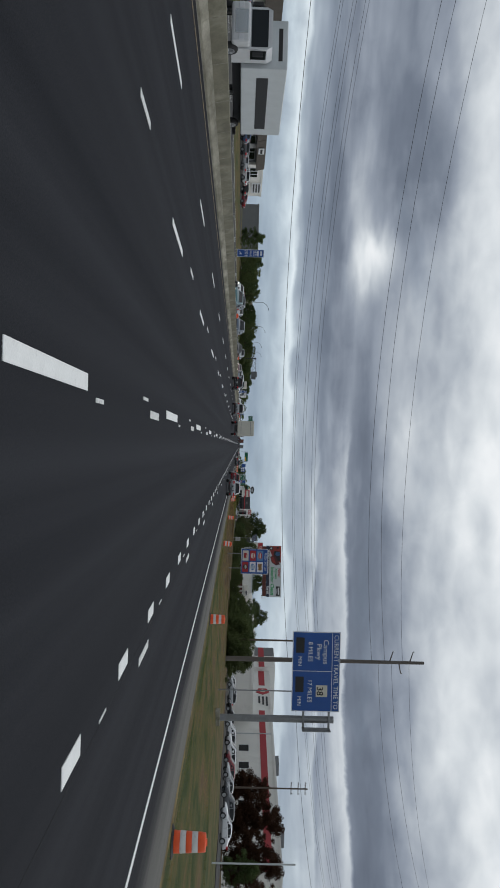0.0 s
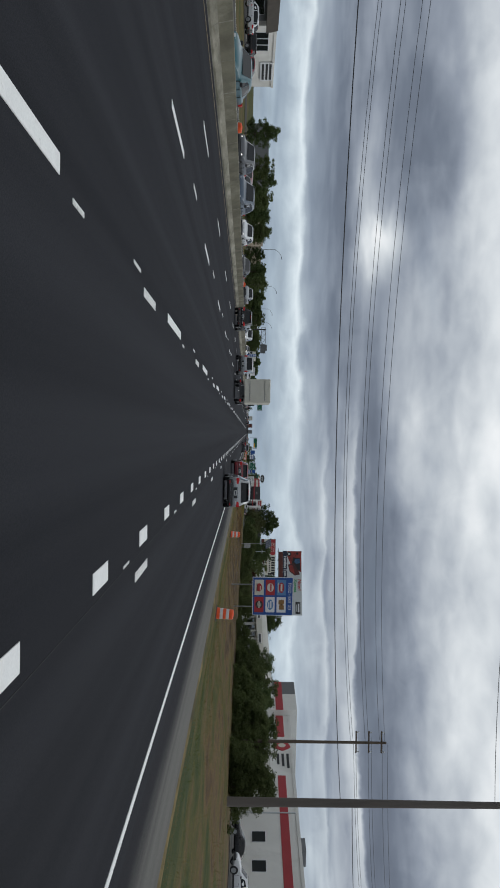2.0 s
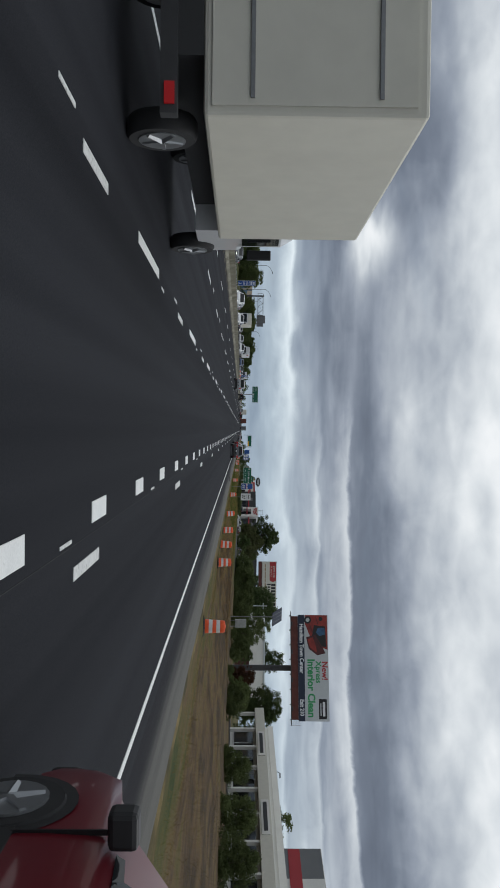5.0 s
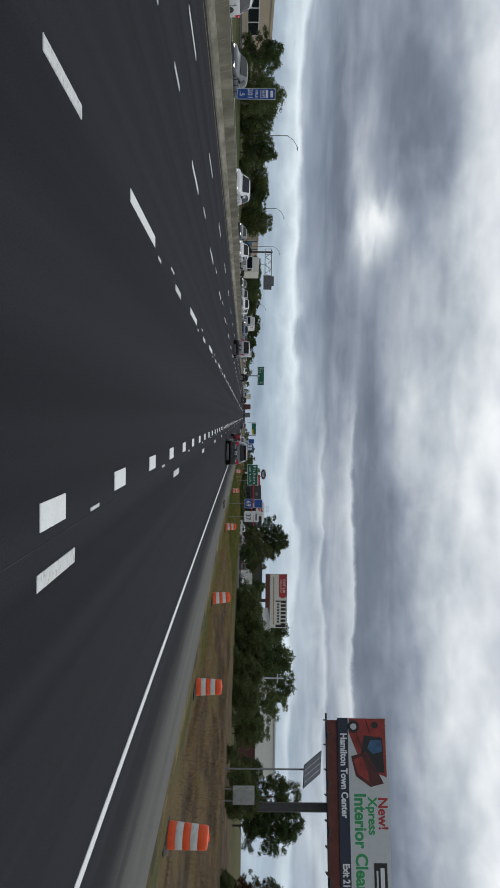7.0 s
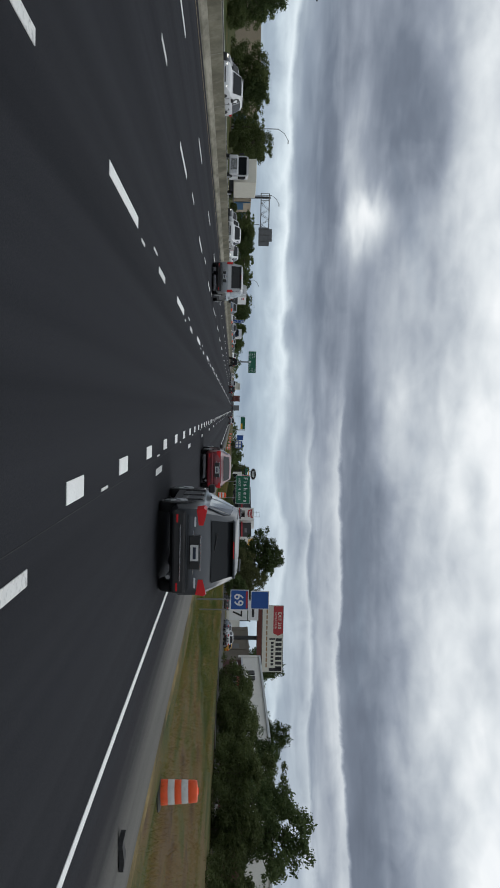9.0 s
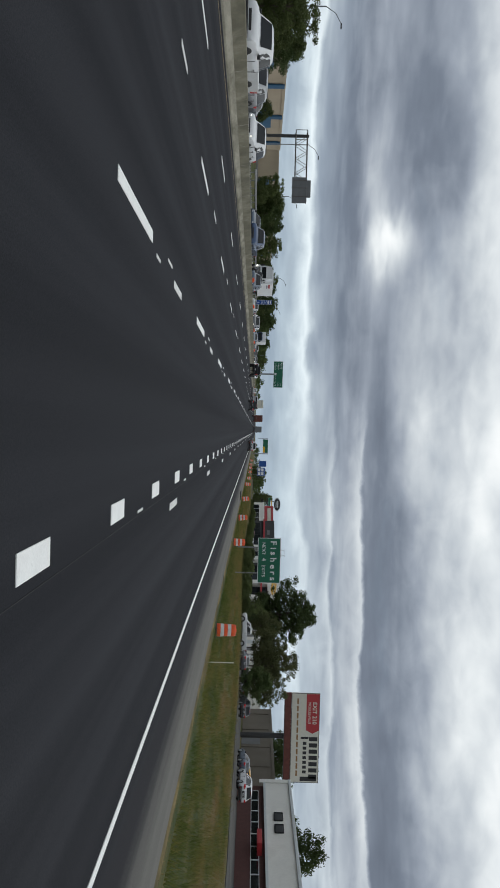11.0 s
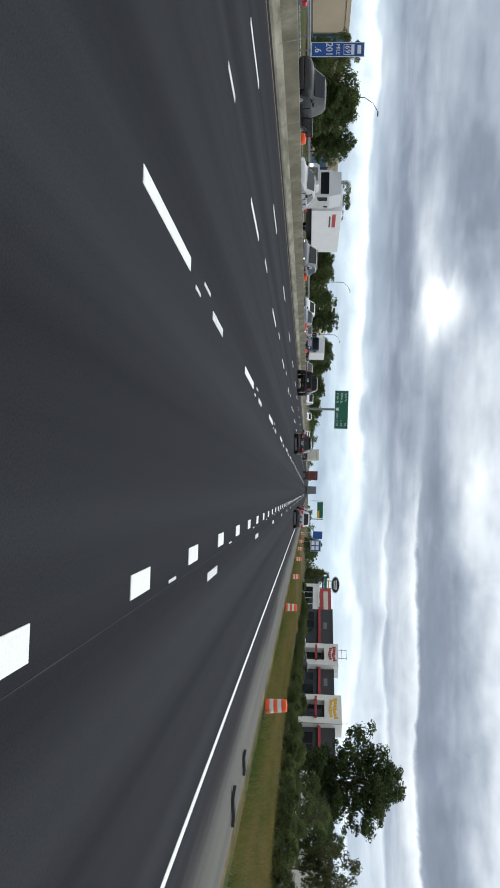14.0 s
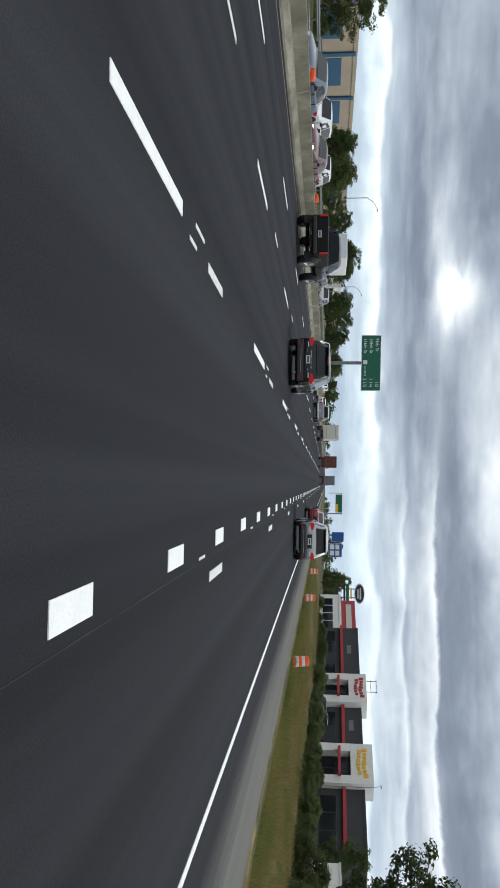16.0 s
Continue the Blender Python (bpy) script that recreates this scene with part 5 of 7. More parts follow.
    for z, tall, mat, reach in ((8.9, 0.45, SIGN_YELLOW, 1.6), (7.6, 0.95, SIGN_GREEN, 2.9), (6.85, 0.6, SIGN_BLACK, 2.9), (4.4, 0.8, SIGN_BLACK, 2.5)):
        board(o, -reach, reach, z, z + tall, mat, y=0.0, depth=0.3)


def far_lots():
    """Plain buildings behind the lots by the second billboard."""
    taupe = surface("taupe_wall", (0.15, 0.132, 0.108), 0.85, spot=0.12, spot_size=0.3, grain=0.08, grain_size=8)
    s = thing("warehouse", (60.0, 462.0, 0.4), "large taupe warehouse behind the lot trees", "warehouse", turn=-90.0)
    shell(s, 0, 58, 30, 5.6, taupe, parapet=0.5)
    for k in range(6):
        part("pilaster", box(bmesh.new(), 3 + 9.5 * k, 3.6 + 9.5 * k, -0.15, -0.005, -0.5, 5.4), taupe, s)
    part("loading_door", box(bmesh.new(), 17.0, 21.0, -0.06, -0.005, -0.3, 3.6), WALL_GREY, s)
    s = thing("garage_building", (60.5, 543.0, 0.4), "low white garage building behind the tall tree", "garage", turn=-90.0)
    shell(s, 0, 42, 14, 4.0, WALL_WHITE, parapet=0.3)
    for k in range(5):
        part("garage_door", box(bmesh.new(), 2.0 + 8.0 * k, 6.0 + 8.0 * k, -0.05, -0.005, -0.3, 2.9), WALL_GREY if k % 2 else SIGN_GREY, s)


def left_buildings():
    s = thing("strip_mall", (-60.0, 96.0, 0.3), "dark roofed strip mall with white panels and small signs", "shop", turn=90.0)
    part("wall", box(bmesh.new(), -22, 79, 0, 16, -0.5, 3.1), WALL_GREY, s)
    bm = bmesh.new()
    for a, b in ((-22.5, 20.0), (20.2, 40.5), (40.7, 62.5), (62.7, 79.5)):
        top = 5.2 if a < 0 else 4.6
        k = len(bm.verts)
        vs = [bm.verts.new(p) for p in ((a, -1.6, 2.9), (b, -1.6, 2.9), (b, -1.2, top), (a, -1.2, top), (a, 8, top + 0.6), (b, 8, top + 0.6), (a, 17, 2.9), (b, 17, 2.9))]
        for q in ((0, 1, 2, 3), (3, 2, 5, 4), (4, 5, 7, 6), (6, 7, 1, 0), (0, 3, 4, 6), (1, 7, 5, 2)):
            bm.faces.new([vs[i] for i in q])
    part("roof", bm, ROOF_BROWN, s)
    window_row(s, -20, 77, 0.5, 2.5, 22)
    for x in (-12.0, 2.0, 14.0, 28.5, 46.0, 58.0, 68.0):
        part("white_panel", box(bmesh.new(), x, x + 2.2, -0.2, -0.07, -0.3, 2.9), WALL_WHITE, s, "white wall panel")
    for x, w in ((24.5, 3.4), (35.0, 2.6), (50.0, 4.0), (66.0, 3.0)):
        part("shop_sign", box(bmesh.new(), x, x + w, -1.75, -1.62, 3.2, 4.3), SIGN_WHITE, s)
        part("lettering_bar", box(bmesh.new(), x + 0.4, x + w - 0.4, -1.79, -1.755, 3.55, 3.95), SIGN_BLACK, s)
    s = thing("white_shop", (-60.0, 176.5, 0.3), "white flat roofed shop with grid windows", "shop", turn=90.0)
    shell(s, 0, 22, 16, 4.1, WALL_WHITE, parapet=0.4)
    window_row(s, 2, 8, 1.4, 3.3, 3)
    part("shop_sign", box(bmesh.new(), 12.0, 19.0, -0.2, -0.02, 2.2, 4.3), SIGN_WHITE, s)
    for z in (2.5, 3.1, 3.7):
        part("lettering_bar", box(bmesh.new(), 12.5, 18.5, -0.24, -0.205, z, z + 0.35), SIGN_BLACK, s)
    s = thing("grey_shop", (-60.0, 255.0, 0.3), "grey and white shop with a lit awning band", "shop", turn=90.0)
    shell(s, 0, 18, 14, 4.6, WALL_GREY, parapet=0.4)
    part("white_front", box(bmesh.new(), 18.1, 25, -0.3, 14, -0.5, 5.0), WALL_WHITE, s)
    window_row(s, 3, 9, 1.6, 3.0, 3)
    part("shop_sign", box(bmesh.new(), 18.8, 24.2, -0.45, -0.32, 2.6, 4.4), SIGN_GREY, s)
    s = thing("tan_shop", (-60.0, 284.0, 0.3), "long tan building with a low roof", "shop", turn=90.0)
    shell(s, 0, 40, 16, 4.4, WALL_TAN, parapet=0.4)
    window_row(s, 3, 30, 1.0, 2.6, 6)
    s = thing("big_box_store", (-66.0, 400.0, 0.3), "tan and blue big box store behind the trees", "store", turn=90.0)
    shell(s, 0, 78, 40, 4.6, WALL_TAN, parapet=0.6)
    for x in (0.5, 20.5, 50.5):
        part("blue_panel", box(bmesh.new(), x, x + 13.0, -0.08, -0.01, 0.0, 2.7), WALL_BLUE, s)
    for k in range(5):
        part("blue_pier", box(bmesh.new(), 8 + 16 * k, 9.6 + 16 * k, -0.4, -0.09, 0.0, 5.0), WALL_BLUE, s)
    s = thing("warehouse", (-66.0, 500.0, 0.3), "tan and blue panelled store beside the highway", "store", turn=90.0)
    shell(s, 0, 110, 40, 4.8, WALL_TAN, parapet=0.6)
    for k in range(7):
        part("blue_panel", box(bmesh.new(), 3 + 15 * k, 12 + 15 * k, -0.08, -0.01, 0.0, 3.0), WALL_BLUE, s)
        part("blue_pier", box(bmesh.new(), 1 + 15 * k, 2 + 15 * k, -0.3, -0.09, 0.0, 5.2), WALL_BLUE, s)
    for x, y, w, d, h, mat in ((-62, 690, 40, 20, 5, WALL_WHITE), (-75, 780, 60, 25, 6, WALL_TAN), (70, 720, 50, 25, 6, WALL_WHITE), (60, 800, 40, 25, 5, WALL_GREY)):
        s = thing("far_building", (x, y, 0.3), "flat roofed commercial building in the distance", "building", "far buildings", turn=90 if x < 0 else -90)
        shell(s, -w / 2, w / 2, d, h, mat)
        window_row(s, -w / 2 + 2, w / 2 - 2, 1.0, 2.8, 8)


for build in (big_store, cream_shops, brick_shops, parts_store, far_lots, left_buildings):
    build()


def street_lamp(x, y, z, reach, group="lamps along the oncoming lanes"):
    s = thing("street_lamp", (x, y, ground_z(x, y)), "slim grey street lamp with a bent arm", "street lamp", group)
    post(s, 0, 0, -0.2, z - 1.6, 0.075)
    part("arm", tube(bmesh.new(), (0, 0, z - 1.65), (reach * 0.4, 0, z - 0.6), 0.05, 0.045, 8), STEEL, s)
    part("arm", tube(bmesh.new(), (reach * 0.4, 0, z - 0.6), (reach, 0, z), 0.045, 0.04, 8), STEEL, s)
    part("lamp_head", box(bmesh.new(), min(reach, reach + 0.6), max(reach, reach + 0.6), -0.13, 0.13, z - 0.05, z + 0.09, 0.03), DARK_STEEL, s)


for x, y, z in ((-48, 420.3, 10.5), (-49.4, 456.8, 8.6), (-47, 322, 9.5), (-47, 268, 9.0), (-47, 372, 9.5), (-48, 545, 9.5), (-48, 610, 9.5)):
    street_lamp(x, y, z, 1.8)
street_lamp(56.0, 565.0, 12.0, -0.5, "parking lot lamps")
street_lamp(43.0, 236.0, 6.5, 0.6, "parking lot lamps")
street_lamp(45.5, 452.0, 9.0, -0.7, "parking lot lamps")

# ------------------------------------------------------------------ trees, bushes and grass


def leaf_cloud(rng, blobs, count, size, flat=0.8):
    """Many small bent leaves spread over the skins of uneven blobs."""
    w = np.array([b[3] ** 2 for b in blobs])
    pick = rng.choice(len(blobs), count, p=w / w.sum())
    c = np.array([b[:3] for b in blobs])[pick]
    r = np.array([b[3] for b in blobs])[pick]
    d = rng.normal(size=(count, 3))
    d /= np.linalg.norm(d, axis=1)[:, None]
    at = c + d * (r * rng.uniform(0.4, 1.15, count))[:, None] * np.array([1, 1, flat])
    u = rng.normal(size=(count, 3))
    u -= d * (u * d).sum(1)[:, None] * 0.6
    u /= np.linalg.norm(u, axis=1)[:, None]
    v = np.cross(u, d + 0.5 * rng.normal(size=(count, 3)))
    v /= np.linalg.norm(v, axis=1)[:, None]
    s = (size * rng.uniform(0.6, 1.35, count))[:, None]
    tri = np.stack([at - u * s, at - v * s * 0.5, at + u * s, at + v * s * 0.5], 1).reshape(-1, 3)
    faces = np.arange(count * 4).reshape(-1, 4)
    return tri, faces


def crown_mesh(name, seed, height, width, base, shape, count, size, mat):
    rng = np.random.default_rng(seed)
    blobs = []
    lobes = rng.uniform(0, math.tau, 5)
    while len(blobs) < (230 if shape == "cone" else 130):
        t = rng.uniform(0.02, 0.99)
        z = base + (height - base) * t
        if shape == "cone":
            reach = width / 2 * (min(1.0, 0.75 + 0.55 * t) if t < 0.45 else max(0.0, 1 - ((t - 0.45) / 0.56) ** 2) ** 0.62)
        elif shape == "bush":
            reach = width / 2 * math.sqrt(max(0.0, 1 - t * t))
        else:
            reach = width / 2 * math.sin(math.pi * min(0.96, 0.20 + 0.72 * t)) ** 0.75
        if rng.uniform() > (reach / (width / 2)) ** 1.2 + 0.12:
            continue
        a = rng.uniform(0, math.tau)
        reach *= 0.86 + 0.2 * math.sin(a * 3 + lobes[0] + t * 5) + 0.1 * math.sin(a * 5 + lobes[1] - t * 7)
        q = reach * math.sqrt(rng.uniform(0.02, 0.95))
        blobs.append((q * math.cos(a), q * math.sin(a), z, width * rng.uniform(0.05, 0.115) * (0.7 + 0.5 * reach / width if shape == "cone" else 1.0)))
    pts, faces = leaf_cloud(rng, blobs, count, size, 0.75)
    me = bpy.data.meshes.new(name)
    me.from_pydata(pts.tolist(), [], faces.tolist())
    me.materials.append(mat)
    return me, blobs


def tree_proto(seed, height, width, base, shape, count, size, mat, label, category="tree", group="roadside trees"):
    t = thing("tree" if category == "tree" else "bush", (0, 0, -500), label, category, group)
    me, blobs = crown_mesh("crown", seed, height, width, base, shape, count, size, mat)
    crown = new("crown", me)
    crown.parent = t
    bm = bmesh.new()
    r = height * (0.006 if shape == "bush" else 0.014) + 0.03
    top = base + (height - base) * 0.55
    tube(bm, (0, 0, -0.4), (0.05, 0.02, top * 0.5), r, r * 0.75, 9, False)
    tube(bm, (0.05, 0.02, top * 0.5), (0.0, 0.1, top), r * 0.75, r * 0.35, 9)
    for b in blobs[::6]:
        z = min(top * 0.95, max(base * 0.7, b[2] * 0.6))
        tube(bm, (0.03, 0.05, z), (b[0] * 0.85, b[1] * 0.85, b[2]), r * 0.35, r * 0.12, 6, False)
    part("trunk", bm, BARK, t)
    return t


PROTO = {
    "round": tree_proto(1, 10, 8.8, 0.9, "round", 10500, 0.17, LEAF, "leafy green roadside tree with a rounded crown"),
    "dark": tree_proto(2, 10, 8.4, 0.6, "round", 10500, 0.17, LEAF_DARK, "dense dark green tree behind the verge"),
    "cone": tree_proto(3, 10, 7.9, 1.3, "cone", 26000, 0.125, LEAF_DARK, "dark green tree with a pointed crown"),
    "pale": tree_proto(4, 10, 9.0, 2.2, "round", 5200, 0.17, LEAF_PALE, "thin pale green tree with an open crown"),
    "olive": tree_proto(8, 10, 8.0, 2.6, "round", 7600, 0.17, LEAF_OLIVE, "olive green tree with gaps in its crown"),
    "rust": tree_proto(5, 10, 10.0, 0.4, "round", 21000, 0.17, LEAF_RUST, "reddish brown tree turning early"),
    "bush": tree_proto(6, 10, 16.0, 0.1, "bush", 11000, 0.27, LEAF, "wild green bush at the edge of the lot", "bush", "roadside bushes"),
    "darkbush": tree_proto(7, 10, 15.0, 0.1, "bush", 11000, 0.27, LEAF, "leafy green bush along the fence", "bush", "roadside bushes"),
}


def plant(kind, x, y, h, wide=1.0, turn=None):
    k = h / 10.0
    m = pose(x, y, ground_z(x, y) - 0.05, 0, 0, (x * 37 + y * 53) % 360 if turn is None else turn) @ Matrix.Diagonal((k * wide, k * wide, k, 1))
    t = copy_thing(PROTO[kind], Matrix.Identity(4))
    t.matrix_basis = m
    return t


rnd = random.Random(11)
# beside the store and the first lots
for kind, x, y, h, w in (("rust", 56.0, 145.5, 7.6, 0.9), ("rust", 57.5, 137.0, 9.4, 1.0), ("rust", 60.0, 128.0, 9.0, 1.0), ("rust", 62.5, 118.5, 9.2, 1.0), ("dark", 58.0, 122.0, 5.5, 1.1),
                         ("dark", 27.0, 140.0, 4.2, 1.2), ("round", 28.0, 147.0, 4.8, 1.1), ("dark", 27.5, 155.0, 4.6, 1.2), 
                         ("dark", 27.0, 132.0, 4.3, 1.2), ("round", 26.5, 125.0, 4.0, 1.1), ("bush", 25.5, 178.0, 2.4, 1.0), ("darkbush", 26.5, 186.0, 2.6, 1.0), ("bush", 27.0, 196.0, 2.2, 1.0),
                         ("round", 62.0, 262.0, 9.5, 1.0), ("cone", 52.0, 285.0, 9.0, 1.0), ("dark", 48.0, 262.0, 5.4, 1.0), ("round", 55.0, 300.0, 9.5, 1.0),
                         ("darkbush", 25.0, 208.0, 1.8, 1.0), ("darkbush", 27.0, 216.0, 2.4, 1.0), ("rust", 29.0, 228.0, 3.0, 1.2), ("bush", 30.0, 222.0, 2.2, 1.0), ("darkbush", 29.0, 242.0, 2.6, 1.0),
                         ("bush", 34.0, 258.0, 2.0, 1.0), ("round", 36.0, 274.0, 4.2, 1.0)):
    plant(kind, x, y, h, w)
# the dense hedge before the store
for k in range(11):
    plant(("darkbush", "darkbush", "bush")[k % 3], 26.6 + rnd.uniform(-0.8, 1.2), 117 + 4.0 * k + rnd.uniform(-1, 1), rnd.uniform(2.8, 3.9), rnd.uniform(0.95, 1.2))
for k in range(14):
    plant(("darkbush", "bush", "darkbush")[k % 3], 24.8 + rnd.uniform(-0.6, 0.6), 119 + 9.5 * k + rnd.uniform(-2, 2), rnd.uniform(1.1, 2.0) * (1.0 if k < 5 else 0.6), 1.2)
# the long dark grove
for k in range(8):
    y = 262 + 8.0 * k + rnd.uniform(-2, 2)
    plant(("dark", "round", "dark", "round", "dark")[k % 5], 34.5 + rnd.uniform(-2.0, 3), y, rnd.uniform(6.4, 8.4) * (0.5 if y < 278 else 1.0), rnd.uniform(1.0, 1.25))
    plant("darkbush", 30.5 + rnd.uniform(-1, 1), y + 4, rnd.uniform(2.6, 4.2), 1.15)
for x, y, h in ((71.0, 463.0, 16.0), (90.0, 460.0, 18.0), (76.0, 476.0, 14.5)):
    plant("dark", x, y, h, 0.9)
# before the brick shops
for kind, x, y, h, w in (("olive", 38.0, 428.0, 8.2, 0.9), ("olive", 38.5, 421.5, 9.6, 0.8), ("olive", 37.5, 414.5, 9.4, 0.8), ("olive", 40.5, 411.0, 7.6, 0.9), ("dark", 35.5, 399.0, 4.8, 1.3), ("olive", 37.0, 405.0, 5.2, 1.1),
                         ("darkbush", 26.0, 440.0, 2.4, 1.1), ("bush", 27.5, 434.0, 2.0, 1.0)):
    plant(kind, x, y, h, w)
# round the tall tree
plant("cone", 45.3, 491.0, 17.6, 1.2)
for k in range(5):
    plant(("bush", "darkbush", "bush")[k % 3], 33.0 + rnd.uniform(-2.0, 3.0), 442 + 5.5 * k + rnd.uniform(-2, 2), rnd.uniform(1.8, 2.6) - 0.2 * k, rnd.uniform(0.8, 1.05))
for kind, x, y, h, w in (("pale", 39.0, 458.0, 5.4, 1.1), ("olive", 41.0, 466.0, 5.6, 1.1), ("dark", 37.5, 447.0, 4.6, 1.1), ("pale", 40.5, 474.0, 4.4, 1.1),
                         ("olive", 36.5, 438.0, 7.6, 0.9), ("darkbush", 26.5, 462.0, 2.6, 1.2), ("bush", 27.0, 474.0, 1.7, 1.2), ("darkbush", 28.0, 486.0, 2.05, 1.1),
                         ("darkbush", 25.0, 498.0, 1.74, 1.2), ("bush", 24.0, 511.0, 1.61, 1.2), ("darkbush", 26.0, 523.0, 1.43, 1.1), ("bush", 23.0, 451.0, 1.8, 1.0), ("darkbush", 25.0, 536.0, 1.9, 1.2),
                         ("dark", 62.0, 548.0, 9.0, 1.0), ("dark", 70.0, 528.0, 10.0, 1.0)):
    plant(kind, x, y, h, w)
for k in range(26):
    plant(("darkbush", "bush", "darkbush")[k % 3], 26.2 + rnd.uniform(-0.7, 0.7), 456 + 4.2 * k, rnd.uniform(1.0, 1.9), 1.15)
for k in range(13):
    plant(("darkbush", "darkbush", "bush")[k % 3], 25.6 + rnd.uniform(-0.7, 0.7), 403 + 4.0 * k, rnd.uniform(1.2, 2.1), 1.2)
for k in range(15):
    plant(("darkbush", "bush")[k % 2], 26.5 + rnd.uniform(-1.5, 1.5), 498 + 7.5 * k, rnd.uniform(0.9, 1.6), 1.3)
# beyond the store
for k in range(16):
    plant(("round", "dark")[k % 2], 26 + 3.0 * k % 40 + rnd.uniform(0, 8), 690 + 14 * k, rnd.uniform(6, 10), 1.0)
plant("dark", 17.0, 640.0, 6.0, 1.2), plant("dark", 18.5, 652.0, 6.5, 1.2)
# along the oncoming side
for kind, x, y, h, w in (("dark", -46, 181, 5.4, 1.0), ("round", -46, 197, 5.0, 1.0), ("dark", -46, 205, 5.6, 1.1),
                         ("round", -45, 212, 5.2, 1.2), ("dark", -44, 222, 5.0, 1.2), ("round", -43, 233, 5.0, 1.1), ("dark", -45, 241, 5.8, 1.0), ("round", -42, 228, 4.6, 1.0),
                         ("dark", -42, 250, 4.6, 1.2), ("dark", -44, 282, 5.4, 1.1), ("pale", -42, 291, 6.2, 1.0), ("round", -44, 297, 5.2, 1.1), ("dark", -43, 318, 6.0, 1.1), ("round", -45, 325, 5.0, 1.1),
                         ("dark", -43, 344, 5.0, 1.1), ("round", -41, 360, 6.4, 1.1), ("round", -43, 368, 6.8, 1.1), ("dark", -44, 376, 5.6, 1.0), ("bush", -40, 384, 2.6, 1.0),
                         ("bush", -44, 436, 2.6, 1.0), ("dark", -43, 446, 5.6, 1.1), ("cone", -42, 453, 6.0, 0.8), ("pale", -43, 458, 5.2, 1.0),
                         ("round", -42, 470, 6.0, 1.1), ("round", -43, 478, 6.2, 1.1), ("dark", -44, 512, 5.0, 1.2), ("round", -43, 520, 5.2, 1.2), ("dark", -42, 556, 6.6, 1.1), ("round", -43, 565, 7.6, 1.1),
                         ("dark", -40, 590, 7.0, 1.2), ("round", -42, 602, 6.5, 1.1)):
    plant(kind, x, y, h, w)
for k in range(22):
    plant(("dark", "round", "dark")[k % 3], -46 - rnd.uniform(0, 26), 625 + 15 * k, rnd.uniform(6, 9.5), 1.2)
for y0, y1 in ((228, 250), (292, 330), (346, 384), (442, 474), (516, 560)):
    y = y0
    while y < y1:
        plant(rnd.choice(("dark", "round", "darkbush", "dark")), -47.0 + rnd.uniform(-2, 2), y, rnd.uniform(4.2, 6.0), rnd.uniform(1.0, 1.2))
        y += rnd.uniform(5.0, 8.0)
for k in range(8):
    plant("darkbush", -39.5 + rnd.uniform(-1, 1), 236 + 40 * k, rnd.uniform(1.2, 2.0), 1.2)
for proto in PROTO.values():
    for ob in (proto, *proto.children):
        bpy.data.objects.remove(ob)


def grass_patch(name, seed, count, x0, x1, y0, y1, low, high, mat, label, lean=0.35, rule=None):
    rng = np.random.default_rng(seed)
    x, y = rng.uniform(x0, x1, count), rng.uniform(y0, y1, count)
    keep = np.array([noise.noise((a * 0.23 + b * 0.03, b * 0.11, seed)) for a, b in zip(x, y)]) + rng.uniform(-0.55, 0.55, count) > -0.34
    keep &= x > np.interp(y, [-40, 43, 95, 153, 204, 229, 305, 370, 420], [7.65, 7.65, 7.3, 7.15, 7.75, 7.35, 7.7, 7.7, 7.85]) + rng.uniform(0.0, 0.2, count)
    if rule:
        clump = np.array([noise.noise((a * rule, b * rule * 0.7, seed + 3.0)) for a, b in zip(x, y)])
        keep &= clump + rng.uniform(-0.2, 0.2, count) > -0.02
    x, y = x[keep], y[keep]
    count = len(x)
    z = np.array([ground_z(a, b) for a, b in zip(x, y)]) - 0.02
    h = rng.uniform(low, high, count)
    a = rng.uniform(0, math.tau, count)
    w = 0.005 + 0.010 * h
    side = np.stack([np.cos(a) * w, np.sin(a) * w, 0 * a], 1)
    foot = np.stack([x, y, z], 1)
    b = rng.uniform(0, math.tau, count)
    bend = np.stack([np.cos(b) * h * lean, np.sin(b) * h * lean, h], 1)
    pts = np.stack([foot - side, foot + side, foot + bend * 0.6 + side * 0.5, foot + bend], 1).reshape(-1, 3)
    base = np.arange(count)[:, None] * 4
    tris = np.concatenate([base + [0, 1, 2], base + [0, 2, 3]], 0)
    me = bpy.data.meshes.new(name)
    me.from_pydata(pts.tolist(), [], tris.tolist())
    me.materials.append(mat)
    tagged(new(name, me), label, "grass", "", "stuff")


def far_woods():
    rng = np.random.default_rng(21)
    blobs = []
    for k in range(420):
        y = rng.uniform(720, 2300)
        side = rng.choice((-1, 1))
        x = side * rng.uniform(26 if side > 0 else 48, 110 + y * 0.05)
        r = rng.uniform(2.2, 4.5)
        blobs.append((x, y, rng.uniform(1.5, 6.5), r))
    pts, faces = leaf_cloud(rng, blobs, 26000, 0.85, 0.9)
    me = bpy.data.meshes.new("far_woods")
    me.from_pydata(pts.tolist(), [], faces.tolist())
    me.materials.append(LEAF_DARK)
    tagged(new("far_woods", me), "dark line of distant trees along the highway", "woods", "", "stuff")


